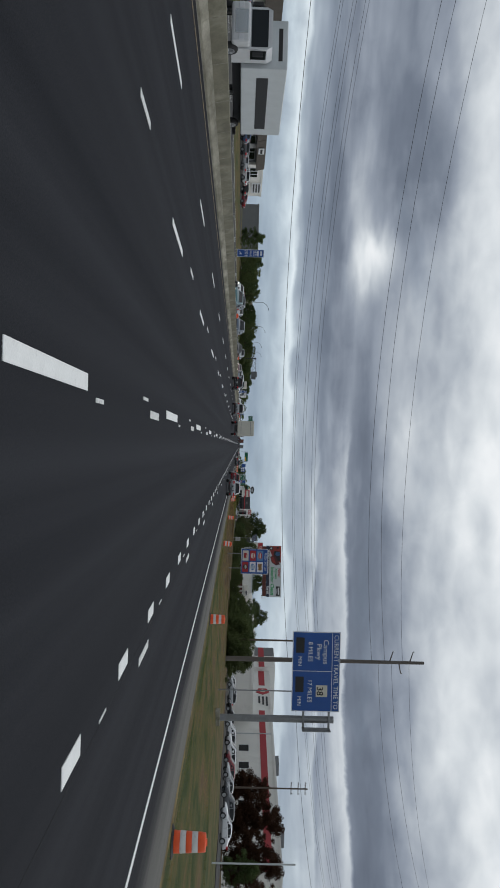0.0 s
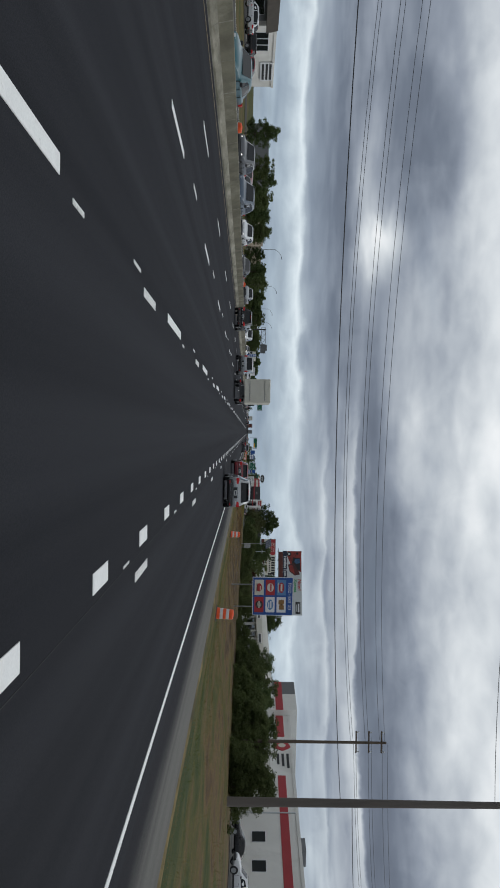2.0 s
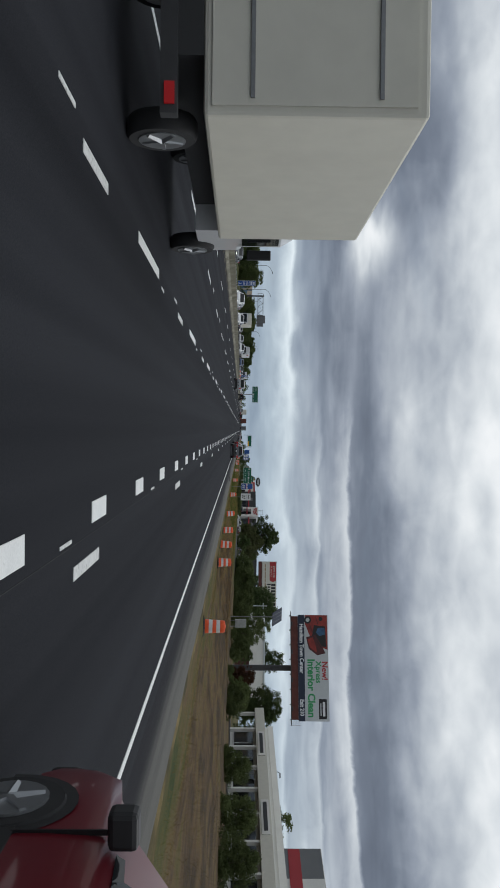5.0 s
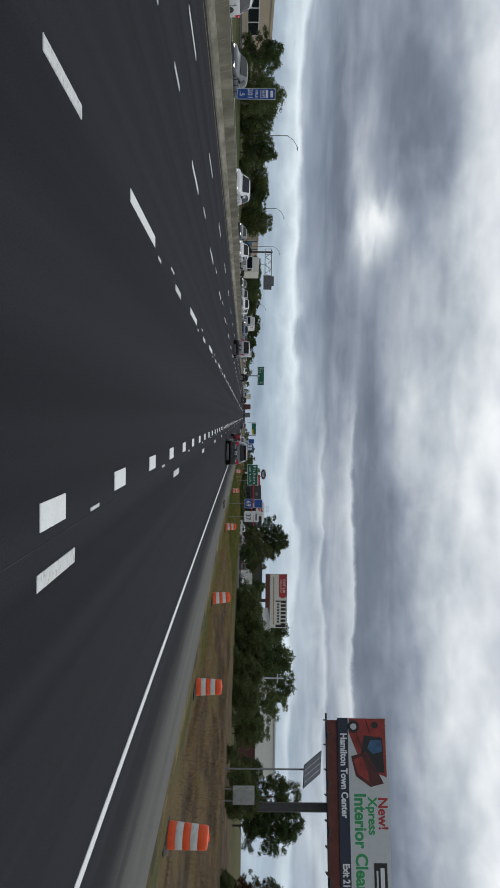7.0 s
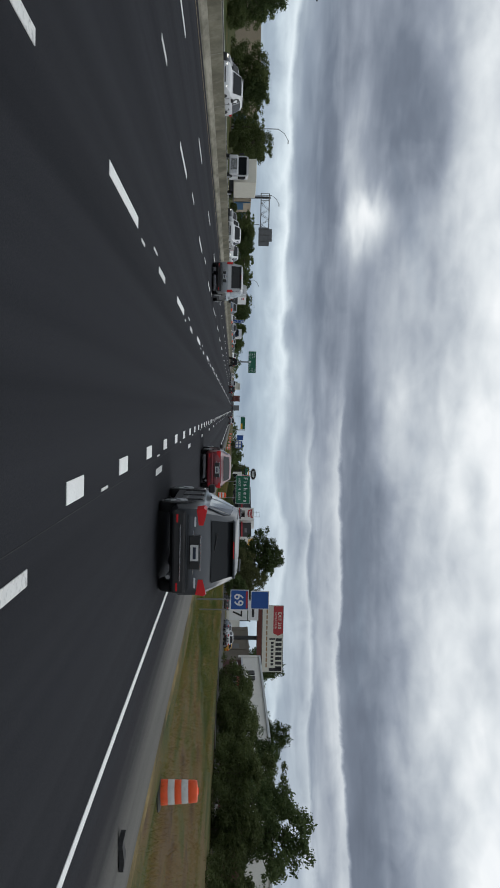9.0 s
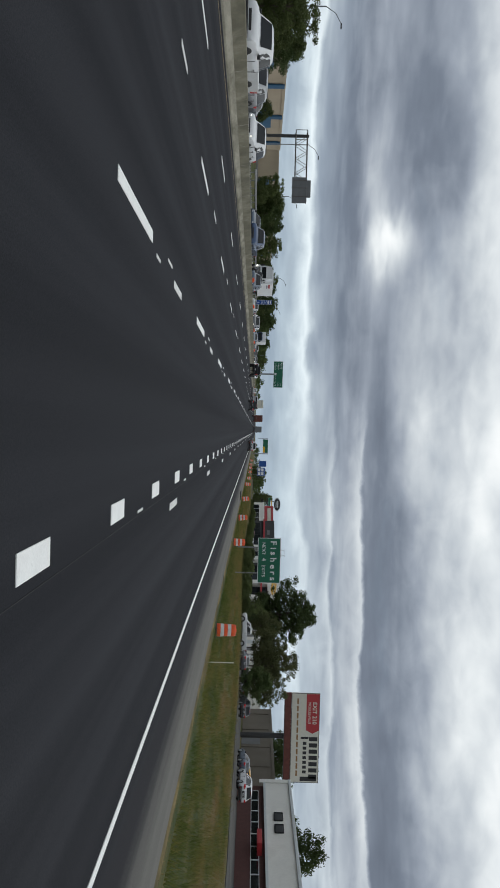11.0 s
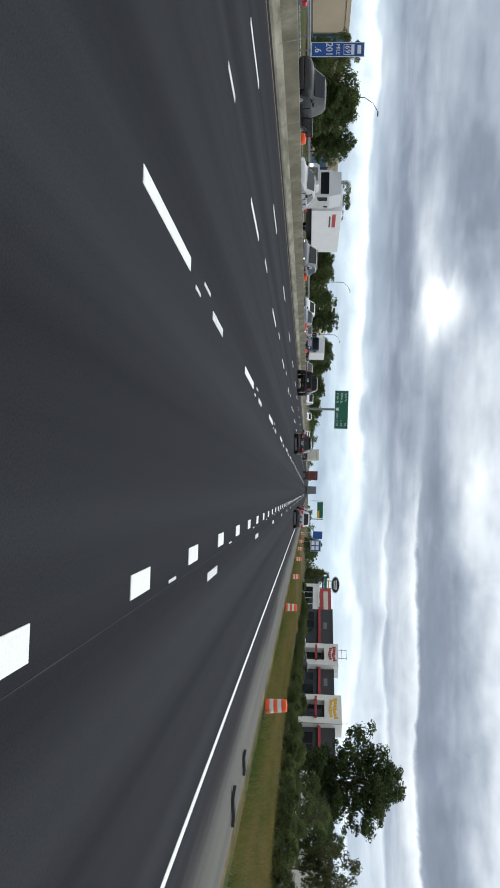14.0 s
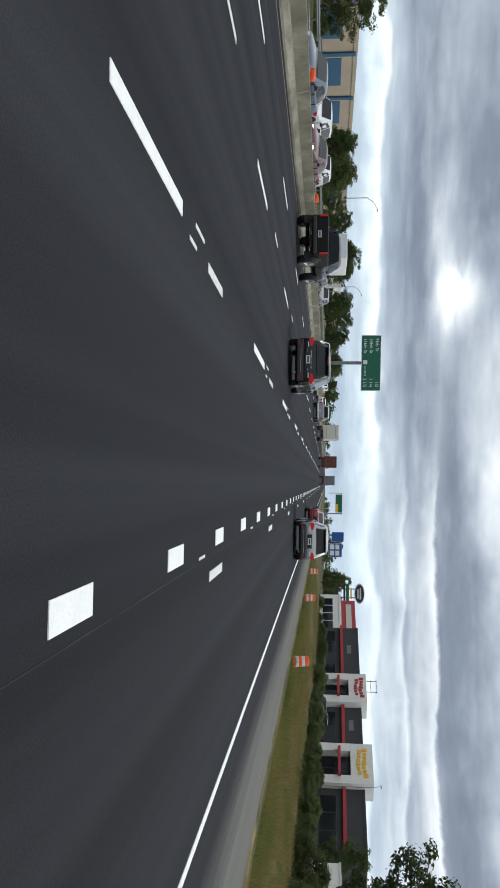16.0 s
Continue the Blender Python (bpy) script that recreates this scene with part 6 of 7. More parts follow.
far_woods()
grass_patch("grass", 1, 300000, 7.7, 21.0, -5, 300, 0.03, 0.10, GRASS, "uneven roadside grass on the verge", 1.0)
grass_patch("grass", 2, 210000, 7.7, 24.0, 300, 560, 0.04, 0.16, GRASS, "taller wild grass on the verge", 0.9)
grass_patch("dry_grass", 3, 90000, 7.15, 8.15, -5, 560, 0.04, 0.13, STRAW, "strip of dry straw grass along the shoulder", 0.6)
grass_patch("dry_grass", 4, 60000, 10.0, 24.0, 90, 330, 0.06, 0.2, DRY, "dry brown grass in the ditch", 1.0)
grass_patch("tall_grass", 6, 270000, 8.5, 22.0, 278, 500, 0.16, 0.46, GRASS, "rough green grass grown tall on the verge", 0.6, 0.9)
grass_patch("dry_grass", 7, 75000, 8.5, 21.0, 205, 282, 0.10, 0.26, GRASS, "dense golden brown grass on the verge", 0.7, 0.8)
grass_patch("tall_grass", 5, 110000, 8.6, 24.0, 330, 560, 0.18, 0.52, DRY, "tall pale seeding grass beside the shoulder", 0.7, 0.7)

# ------------------------------------------------------------------ lane markings
part("paving_seam", box(bmesh.new(), 0.930, 0.936, -40, 640, 0.0, 0.003), surface("seam_residue", (0.030, 0.030, 0.031), 0.85, shine=0.2, stain=(0.07, 0.07, 0.068), stain_size=0.5, stain_cover=0.62), ROAD, "thin paving seam")
dashes(0.716, 0.22, 0.91, 3.66, 1.60, -20, 640, PAINT, "dotted_lane_mark")
dashes(1.2, 0.13, 1.4, 12.11, 3.1, -20, 640, OLD_PAINT, "old_lane_mark")
dashes(0.88, 0.035, 0.5, 7.32, 3.5, -20, 640, OLD_PAINT, "paint_remnant")
dashes(-2.95, 0.17, 3.05, 12.19, 7.70, -20, 640, PAINT, "lane_mark")
dashes(-2.84, 0.13, 1.5, 12.07, 3.9, -20, 640, OLD_PAINT, "old_lane_mark")
dashes(-3.06, 0.05, 0.7, 12.07, 2.4, -20, 640, OLD_PAINT, "paint_remnant")
dashes(-2.80, 0.05, 0.5, 12.19, 10.0, -20, 640, OLD_PAINT, "paint_remnant")
dashes(-7.0, 0.15, 3.05, 12.19, 7.9, -20, 640, PAINT, "lane_mark")
dashes(-7.3, 0.12, 1.3, 12.19, 1.2, -20, 640, OLD_PAINT, "old_lane_mark")
dashes(-10.4, 0.15, 3.05, 12.19, 6.2, -20, 640, PAINT, "lane_mark")
for x in (-19.6, -23.3, -27.0, -30.6):
    dashes(x, 0.15, 3.05, 12.19, 3.0 + x, -20, 640, PAINT, "lane_mark", FAR_ROAD)

# ------------------------------------------------------------------ vehicles
# stations from tail to nose: y, half width, floor, belt, top, half width of the top
SHAPES = {
    "suv": [(-2.36, 0.74, 0.50, 0.86, 0.96, 0.66), (-2.31, 0.88, 0.34, 0.98, 1.06, 0.76), (-1.86, 0.92, 0.26, 1.03, 1.61, 0.62), (-1.45, 0.93, 0.25, 1.03, 1.68, 0.64),
            (-0.4, 0.93, 0.25, 1.02, 1.71, 0.65), (0.35, 0.93, 0.25, 1.0, 1.65, 0.62), (1.15, 0.93, 0.25, 0.99, 1.07, 0.76), (1.85, 0.91, 0.27, 0.93, 1.01, 0.74),
            (2.22, 0.86, 0.32, 0.82, 0.88, 0.68), (2.36, 0.72, 0.42, 0.64, 0.70, 0.56)],
    "sedan": [(-2.40, 0.70, 0.48, 0.82, 0.90, 0.60), (-2.32, 0.84, 0.32, 0.92, 1.00, 0.70), (-1.75, 0.89, 0.24, 0.95, 1.04, 0.72), (-1.0, 0.90, 0.22, 0.94, 1.38, 0.58),
              (-0.3, 0.90, 0.22, 0.93, 1.45, 0.60), (0.25, 0.90, 0.22, 0.91, 1.40, 0.58), (1.05, 0.90, 0.23, 0.88, 0.96, 0.72), (1.85, 0.88, 0.25, 0.80, 0.87, 0.70),
              (2.25, 0.82, 0.30, 0.70, 0.75, 0.64), (2.40, 0.66, 0.38, 0.56, 0.61, 0.50)],
    "hatch": [(-2.10, 0.70, 0.50, 0.88, 0.97, 0.62), (-2.05, 0.86, 0.32, 0.97, 1.05, 0.72), (-1.62, 0.89, 0.24, 0.99, 1.50, 0.60), (-1.2, 0.90, 0.23, 0.98, 1.56, 0.62),
              (-0.2, 0.90, 0.23, 0.97, 1.58, 0.62), (0.4, 0.90, 0.23, 0.95, 1.52, 0.60), (1.2, 0.90, 0.23, 0.93, 1.01, 0.72), (1.75, 0.87, 0.26, 0.86, 0.92, 0.70),
              (2.0, 0.80, 0.32, 0.74, 0.79, 0.62), (2.10, 0.66, 0.42, 0.60, 0.65, 0.50)],
    "van": [(-2.55, 0.80, 0.48, 0.95, 1.05, 0.74), (-2.52, 0.93, 0.34, 1.05, 1.14, 0.82), (-2.3, 0.98, 0.26, 1.10, 1.86, 0.76), (-1.8, 0.99, 0.26, 1.10, 1.95, 0.78),
            (-0.4, 0.99, 0.26, 1.09, 1.97, 0.78), (0.7, 0.99, 0.26, 1.07, 1.90, 0.75), (1.55, 0.98, 0.26, 1.05, 1.14, 0.80), (2.1, 0.94, 0.28, 0.95, 1.02, 0.76),
            (2.42, 0.88, 0.34, 0.82, 0.88, 0.68), (2.55, 0.74, 0.42, 0.66, 0.72, 0.56)],
    "pickup": [(0.02, 0.92, 0.45, 1.10, 1.24, 0.80), (0.05, 0.97, 0.42, 1.18, 1.78, 0.68), (0.35, 0.98, 0.42, 1.19, 1.88, 0.68), (1.0, 0.98, 0.42, 1.18, 1.90, 0.69),
               (1.55, 0.98, 0.42, 1.17, 1.82, 0.66), (2.2, 0.98, 0.42, 1.16, 1.24, 0.82), (2.95, 0.96, 0.44, 1.10, 1.18, 0.80), (3.2, 0.92, 0.48, 0.98, 1.04, 0.76), (3.28, 0.80, 0.56, 0.84, 0.90, 0.66)],
}
GLASS_AT = {"suv": (1, 2, 5, 6), "sedan": (2, 3, 5, 6), "hatch": (1, 2, 5, 6), "van": (1, 2, 5, 6), "pickup": (0, 1, 4, 5)}
WHEELS = {"suv": (-1.42, 1.42, 0.36), "sedan": (-1.45, 1.42, 0.33), "hatch": (-1.28, 1.28, 0.32), "van": (-1.55, 1.62, 0.36), "pickup": (-1.35, 2.35, 0.42)}


def ring_points(s):
    y, w, lo, belt, top, wt = s
    half = [(w * 0.86, lo), (w, lo + 0.13), (w, lo + (belt - lo) * 0.55), (w * 0.985, belt - 0.07), (w * 0.955, belt), (wt + 0.03, top - 0.07), (wt - 0.07, top - 0.008)]
    return [Vector((x, y, z)) for x, z in half] + [Vector((0, y, top + 0.012))] + [Vector((-x, y, z)) for x, z in reversed(half)]


def shaped_body(bm, stations):
    rings = [[bm.verts.new(p) for p in ring_points(s)] for s in stations]
    k = len(rings[0])
    for a, b in zip(rings, rings[1:]):
        for i in range(k):
            bm.faces.new((a[i], a[(i + 1) % k], b[(i + 1) % k], b[i]))
    bm.faces.new(rings[0]), bm.faces.new(rings[-1][::-1])


def between(a, b, t):
    return tuple(p + (q - p) * t for p, q in zip(a, b))


def end_window(bm, s0, s1, lo, hi, out):
    """The glass of a sloping end of the cabin, between two stations."""
    a, b = between(s0, s1, lo), between(s0, s1, hi)
    ya, yb = a[0], b[0]
    n = Vector((0, -(b[4] - a[4]), (yb - ya))).normalized() * out * (1 if yb > ya else -1)
    if n.z < 0:
        n = -n
    pts = [Vector((-a[5] * 0.86, ya, a[4] + 0.012)), Vector((a[5] * 0.86, ya, a[4] + 0.012)), Vector((b[5] * 0.88, yb, b[4] + 0.006)), Vector((-b[5] * 0.88, yb, b[4] + 0.006))]
    hub = [Vector((0, ya, a[4] + 0.02)), Vector((0, yb, b[4] + 0.016))]
    quad(bm, *(p + n for p in (pts[0], hub[0], hub[1], pts[3])))
    quad(bm, *(p + n for p in (hub[0], pts[1], pts[2], hub[1])))


def side_glass(bm, stations, i0, i1, sign, y_tail, y_nose):
    """The band of side windows between belt and roof."""
    def at(y):
        for s, t in zip(stations, stations[1:]):
            if s[0] <= y <= t[0]:
                return between(s, t, (y - s[0]) / (t[0] - s[0]))
        return stations[-1]
    ys = [y_tail, y_tail + 0.25] + [y_tail + 0.25 + (y_nose - y_tail - 0.7) * k / 3 for k in (1, 2, 3)] + [y_nose - 0.2]
    lows, highs = [], []
    for k, y in enumerate(ys):
        s = at(y)
        belt, roof = Vector((s[1] * 0.955, y, s[3])), Vector((s[5] + 0.03, y, s[4] - 0.07))
        f1 = 0.90
        lows.append(belt.lerp(roof, 0.07)), highs.append(belt.lerp(roof, f1))
    for k in range(len(ys) - 1):
        q = [lows[k], lows[k + 1], highs[k + 1], highs[k]]
        if k in (0, 2):
            q[1], q[2] = q[1].lerp(q[0], 0.12), q[2].lerp(q[3], 0.12)
        q = [Vector(((p.x + 0.012) * sign, p.y, p.z + 0.004)) for p in q]
        quad(bm, *q)


WHEEL_MESHES = {}


def add_wheels(car, places, r, wide=0.22, rim_mat=RIM):
    key = (round(r, 2), round(wide, 2), rim_mat.name)
    if key not in WHEEL_MESHES:
        turn = Matrix.Rotation(radians(90), 3, "Y")
        bm = bmesh.new()
        lathe(bm, [(r * 0.66, -wide / 2), (r * 0.93, -wide / 2), (r, -wide * 0.32), (r, wide * 0.32), (r * 0.93, wide / 2), (r * 0.66, wide / 2)], 22, turn=turn)
        tyre = mesh_of(bm, "tyre", RUBBER, 40)
        bm = bmesh.new()
        for side in (-1, 1):
            x = side * (wide / 2 + 0.003)
            for k in range(5):
                a = k * math.tau / 5
                tube(bm, (x, 0, 0), (x, math.cos(a) * r * 0.6, math.sin(a) * r * 0.6), r * 0.11, r * 0.08, 5)
            lathe(bm, [(r * 0.58, x - 0.012), (r * 0.67, x - 0.012), (r * 0.67, x + 0.012), (r * 0.58, x + 0.012)], 18, turn=turn)
        rim = mesh_of(bm, "rim", rim_mat)
        WHEEL_MESHES[key] = (tyre, rim)
    tyre, rim = WHEEL_MESHES[key]
    for x, y in places:
        w = new("wheel")
        w.parent = car
        w.location = (x, y, r)
        for name, me in (("tyre", tyre), ("rim", rim)):
            o = new(name, me)
            o.parent = w


def arch(bm, x, y, r, sign):
    # a flat black face on the body side, standing for the shaded wheel hollow
    seg = 12
    pts = [(x, y + r * math.cos(math.pi * k / seg), r * 0.86 + r * math.sin(math.pi * k / seg)) for k in range(seg + 1)]
    bm.faces.new([bm.verts.new(p) for p in (pts + [(x, y - r, 0.26), (x, y + r, 0.26)])][::sign])


def tail_lamp(full, back, belt, s):
    """A lamp that wraps round the corner, tall outside and narrow towards the plate."""
    outline = [(0.60, -0.07), (0.93, -0.12), (0.965, 0.03), (0.93, 0.09), (0.76, 0.06), (0.60, 0.02)]
    bm = bmesh.new()
    rings = [[bm.verts.new((s * full * x * k, y, belt + z)) for x, z in outline] for y, k in ((back - 0.062, 0.985), (back - 0.03, 1.0), (back + 0.26, 1.035))]
    for a, b in zip(rings, rings[1:]):
        for i in range(len(outline)):
            j = (i + 1) % len(outline)
            bm.faces.new((a[i], a[j], b[j], b[i]))
    bm.faces.new(rings[0]), bm.faces.new(rings[-1][::-1])
    return bm


def rear_details(car, shape, paint, st, full, tail):
    """Trim on the tail of a car: seams, strips, reflectors, wiper and spoiler."""
    i1 = GLASS_AT[shape][1]
    top = st[i1]
    if shape in ("suv", "van", "hatch"):
        part("spoiler", box(bmesh.new(), -top[5] + 0.02, top[5] - 0.02, top[0] - 0.16, top[0] + 0.10, top[4] - 0.035, top[4] + 0.012, 0.012), CAR_PAINTS[paint], car)
        part("brake_light", box(bmesh.new(), -0.17, 0.17, top[0] - 0.175, top[0] - 0.155, top[4] - 0.03, top[4] - 0.008), TAIL, car)
        mid = between(st[i1 - 1], top, 0.28)
        part("wiper", tube(bmesh.new(), (0.02, mid[0] - 0.04, mid[4] - 0.02), (-0.38, mid[0] - 0.03, mid[4] + 0.05), 0.012, 0.008, 6), PLASTIC, car)
    part("plate_recess", box(bmesh.new(), -0.34, 0.34, tail - 0.052, tail + 0.02, 0.69, 0.905, 0.015), PLASTIC, car)
    part("hatch_seam", box(bmesh.new(), -full * 0.82, full * 0.82, tail - 0.012, tail + 0.02, 0.655, 0.668), SIGN_BLACK, car)
    part("bumper_strip", box(bmesh.new(), -full * 0.62, full * 0.62, tail - 0.085, tail - 0.055, 0.50, 0.522), CHROME if shape == "suv" else PLASTIC, car)
    for s in (1, -1):
        part("reflector", box(bmesh.new(), min(s * full * 0.66, s * full * 0.84), max(s * full * 0.66, s * full * 0.84), tail - 0.075, tail - 0.055, 0.43, 0.465), TAIL, car)
        part("badge", box(bmesh.new(), min(s * full * 0.36, s * full * 0.48), max(s * full * 0.36, s * full * 0.48), tail - 0.02, tail + 0.005, 0.76, 0.785), CHROME, car)
    part("exhaust_pipe", tube(bmesh.new(), (0.5, tail + 0.3, 0.27), (0.5, tail - 0.05, 0.27), 0.045, 0.045, 10), STEEL, car)


def side_details(car, shape, full, st):
    for s in (1, -1):
        x0, x1 = sorted((s * (full - 0.01), s * (full + 0.012)))
        ys = (1.25, 0.1) if shape == "pickup" else (0.95, -0.05, -1.0)
        z = 0.95 if shape == "pickup" else 0.82
        for y in ys[1:]:
            part("door_handle", box(bmesh.new(), x0, sorted((s * (full - 0.01), s * (full + 0.03)))[1] if s > 0 else x1, y + 0.08, y + 0.26, z, z + 0.035), DARK_STEEL, car)
        for y in ys:
            part("door_seam", box(bmesh.new(), x0 + 0.005 * s, x1 - 0.006 * s if s > 0 else x1, y - 0.006, y + 0.006, 0.42, z + 0.08), SIGN_BLACK, car)
        if shape in ("suv", "hatch", "van"):
            part("sill", box(bmesh.new(), x0, x1, st[2][0] + 0.55, st[-3][0] - 0.55, 0.27, 0.43), PLASTIC, car)


def make_car(shape, paint, label, lit=False, group="cars on the highway"):
    st = SHAPES[shape]
    body = CAR_PAINTS[paint]
    car = thing("pickup_truck" if shape == "pickup" else "van" if shape == "van" else "car", (0, 0, 0), label, "pickup truck" if shape == "pickup" else "van" if shape == "van" else "car", group)
    bm = bmesh.new()
    shaped_body(bm, st)
    part("body", bm, body, car, smooth=38)
    i0, i1, i2, i3 = GLASS_AT[shape]
    bm = bmesh.new()
    end_window(bm, st[i0], st[i1], 0.10, 0.9, 0.012)
    part("rear_window", bm, CAR_GLASS, car)
    bm = bmesh.new()
    end_window(bm, st[i3], st[i2], 0.06, 0.94, 0.012)
    part("windscreen", bm, CAR_GLASS, car)
    tail_y, nose_y = st[0][0], st[-1][0]
    for sign in (1, -1):
        bm = bmesh.new()
        side_glass(bm, st, i1, i2, sign, st[i1][0] + (0.05 if shape == "pickup" else -0.1), st[i2][0] + 0.62)
        part("side_window", bm, CAR_GLASS, car)
        bm = bmesh.new()
        box(bm, sign * (st[i3][1] - 0.02), sign * (st[i3][1] + 0.17), st[i3][0] - 0.42, st[i3][0] - 0.28, st[i3][3] - 0.01, st[i3][3] + 0.14, 0.03)
        part("mirror", bm, PLASTIC, car)
    wt, wn, r = WHEELS[shape]
    wx = 0.86 if shape in ("pickup", "van") else 0.80 if shape == "suv" else 0.77
    full = max(s[1] for s in st)
    if shape == "pickup":
        bm = bmesh.new()
        box(bm, -0.97, 0.97, -2.45, 0.0, 0.48, 0.62)
        for s in (-1, 1):
            box(bm, min(s * 0.86, s * 0.97), max(s * 0.86, s * 0.97), -2.45, 0.0, 0.62, 1.22, 0.03)
        box(bm, -0.86, 0.86, -0.08, 0.0, 0.62, 1.2)
        part("bed", bm, body, car)
        part("tailgate", box(bmesh.new(), -0.86, 0.86, -2.47, -2.39, 0.62, 1.22, 0.03), body, car)
        part("rear_bumper", box(bmesh.new(), -0.95, 0.95, -2.64, -2.46, 0.46, 0.66, 0.04), PLASTIC if paint == "black" else CHROME, car)
        part("chassis", box(bmesh.new(), -0.6, 0.6, -2.4, 2.9, 0.3, 0.47), PLASTIC, car)
        tail_y = -2.47
        lamp = (0.885, 0.97, 0.78, 1.18)
    else:
        part("rear_bumper", box(bmesh.new(), -full * 0.9, full * 0.9, tail_y - 0.06, tail_y + 0.14, 0.34, 0.62, 0.05), PLASTIC if shape in ("suv", "van") else body, car)
        lamp = (full * 0.60, full * 0.93, st[1][3] - 0.16, st[1][3] + 0.06) if shape != "van" else (full * 0.8, full * 0.95, 0.95, 1.3)
        part("chrome_strip", box(bmesh.new(), -0.36, 0.36, tail_y - 0.06, tail_y + 0.03, 0.908, 0.935), CHROME, car)
        rear_details(car, shape, paint, st, full, tail_y)
    part("front_bumper", box(bmesh.new(), -full * 0.86, full * 0.86, nose_y - 0.2, nose_y + 0.04, st[-1][2] - 0.06, st[-1][2] + 0.16, 0.05), PLASTIC, car)
    part("grille", box(bmesh.new(), -full * 0.5, full * 0.5, nose_y - 0.05, nose_y + 0.015, st[-1][2] + 0.19, st[-1][3] + 0.04, 0.02), PLASTIC, car)
    for s in (1, -1):
        a, b, z0, z1 = lamp
        back = tail_y if shape == "pickup" else st[1][0]
        if shape in ("pickup", "van"):
            part("tail_light", box(bmesh.new(), min(s * a, s * b), max(s * a, s * b), back - 0.05, back + 0.16, z0, z1, 0.025), TAIL, car)
        else:
            part("tail_light", tail_lamp(full, back, st[1][3] - 0.03, s), TAIL, car, smooth=30)
            part("reversing_light", box(bmesh.new(), min(s * full * 0.56, s * full * 0.78), max(s * full * 0.56, s * full * 0.78), back - 0.07, back + 0.02, st[1][3] - 0.19, st[1][3] - 0.155), LAMP, car)
        hw = full * 0.78
        part("headlight", box(bmesh.new(), min(s * (hw - 0.34), s * hw), max(s * (hw - 0.34), s * hw), nose_y - 0.22, nose_y - 0.06, st[-1][3] - 0.03, st[-1][3] + 0.12, 0.03), LAMP_LIT if lit else LAMP, car)
    plate = part("number_plate", box(bmesh.new(), -0.16, 0.16, tail_y - 0.10, tail_y - 0.055 if shape != "pickup" else tail_y - 0.01, 0.72, 0.88), PLATE, car)
    part("plate_bar", box(bmesh.new(), -0.12, 0.12, tail_y - 0.106, tail_y - 0.1005, 0.77, 0.83), SIGN_NAVY, plate)
    if shape in ("suv", "van"):
        for s in (1, -1):
            part("roof_rail", tube(bmesh.new(), (s * 0.58, -1.3, st[3][4] + 0.04), (s * 0.58, 0.2, st[4][4] + 0.035), 0.022, 0.022, 6), DARK_STEEL, car)
    for s in (1, -1):
        for y in (wt, wn):
            bm = bmesh.new()
            arch(bm, s * (full + 0.004), y, r * 1.16, s)
            part("wheel_arch", bm, PLASTIC, car)
    side_details(car, shape, full, st)
    if label.startswith("raised"):
        for ob in car.children:
            ob.location.z += 0.34
        part("axle", tube(bmesh.new(), (-0.85, wt, 0.5), (0.85, wt, 0.5), 0.09, 0.09, 8), DARK_STEEL, car)
        part("differential", lathe(bmesh.new(), [(0.05, -0.2), (0.18, -0.1), (0.18, 0.1), (0.05, 0.2)], 12, (0.1, wt, 0.5), Matrix.Rotation(radians(90), 3, "Y")), DARK_STEEL, car)
        part("tow_hitch", box(bmesh.new(), -0.09, 0.09, tail_y - 0.3, tail_y, 0.62, 0.74, 0.01), DARK_STEEL, car)
        for s in (1, -1):
            part("mud_flap", box(bmesh.new(), min(s * 0.7, s * 1.05), max(s * 0.7, s * 1.05), wt - 0.66, wt - 0.64, 0.35, 0.85), RUBBER, car)
        add_wheels(car, [(s * (full + 0.02), y) for s in (1, -1) for y in (wt, wn)], 0.52, 0.36)
    else:
        add_wheels(car, [(s * (full - 0.09), y) for s in (1, -1) for y in (wt, wn)], r)
    return car


MADE = {}


def park(shape, paint, x, y, toward, label, lit=False, group="cars on the highway", turn=0.0):
    """toward: +1 drives away from the camera, -1 comes towards it."""
    key = (shape, paint, lit, label, group)
    m = pose(x, y, 0.0, 0, 0, (0 if toward > 0 else 180) + turn)
    m.translation.z = 0.0 if -35 < x < 6 else ground_z(x, y) + 0.065
    if key not in MADE:
        MADE[key] = make_car(shape, paint, label, lit, group)
        MADE[key].matrix_basis = m
    else:
        copy_thing(MADE[key], m)


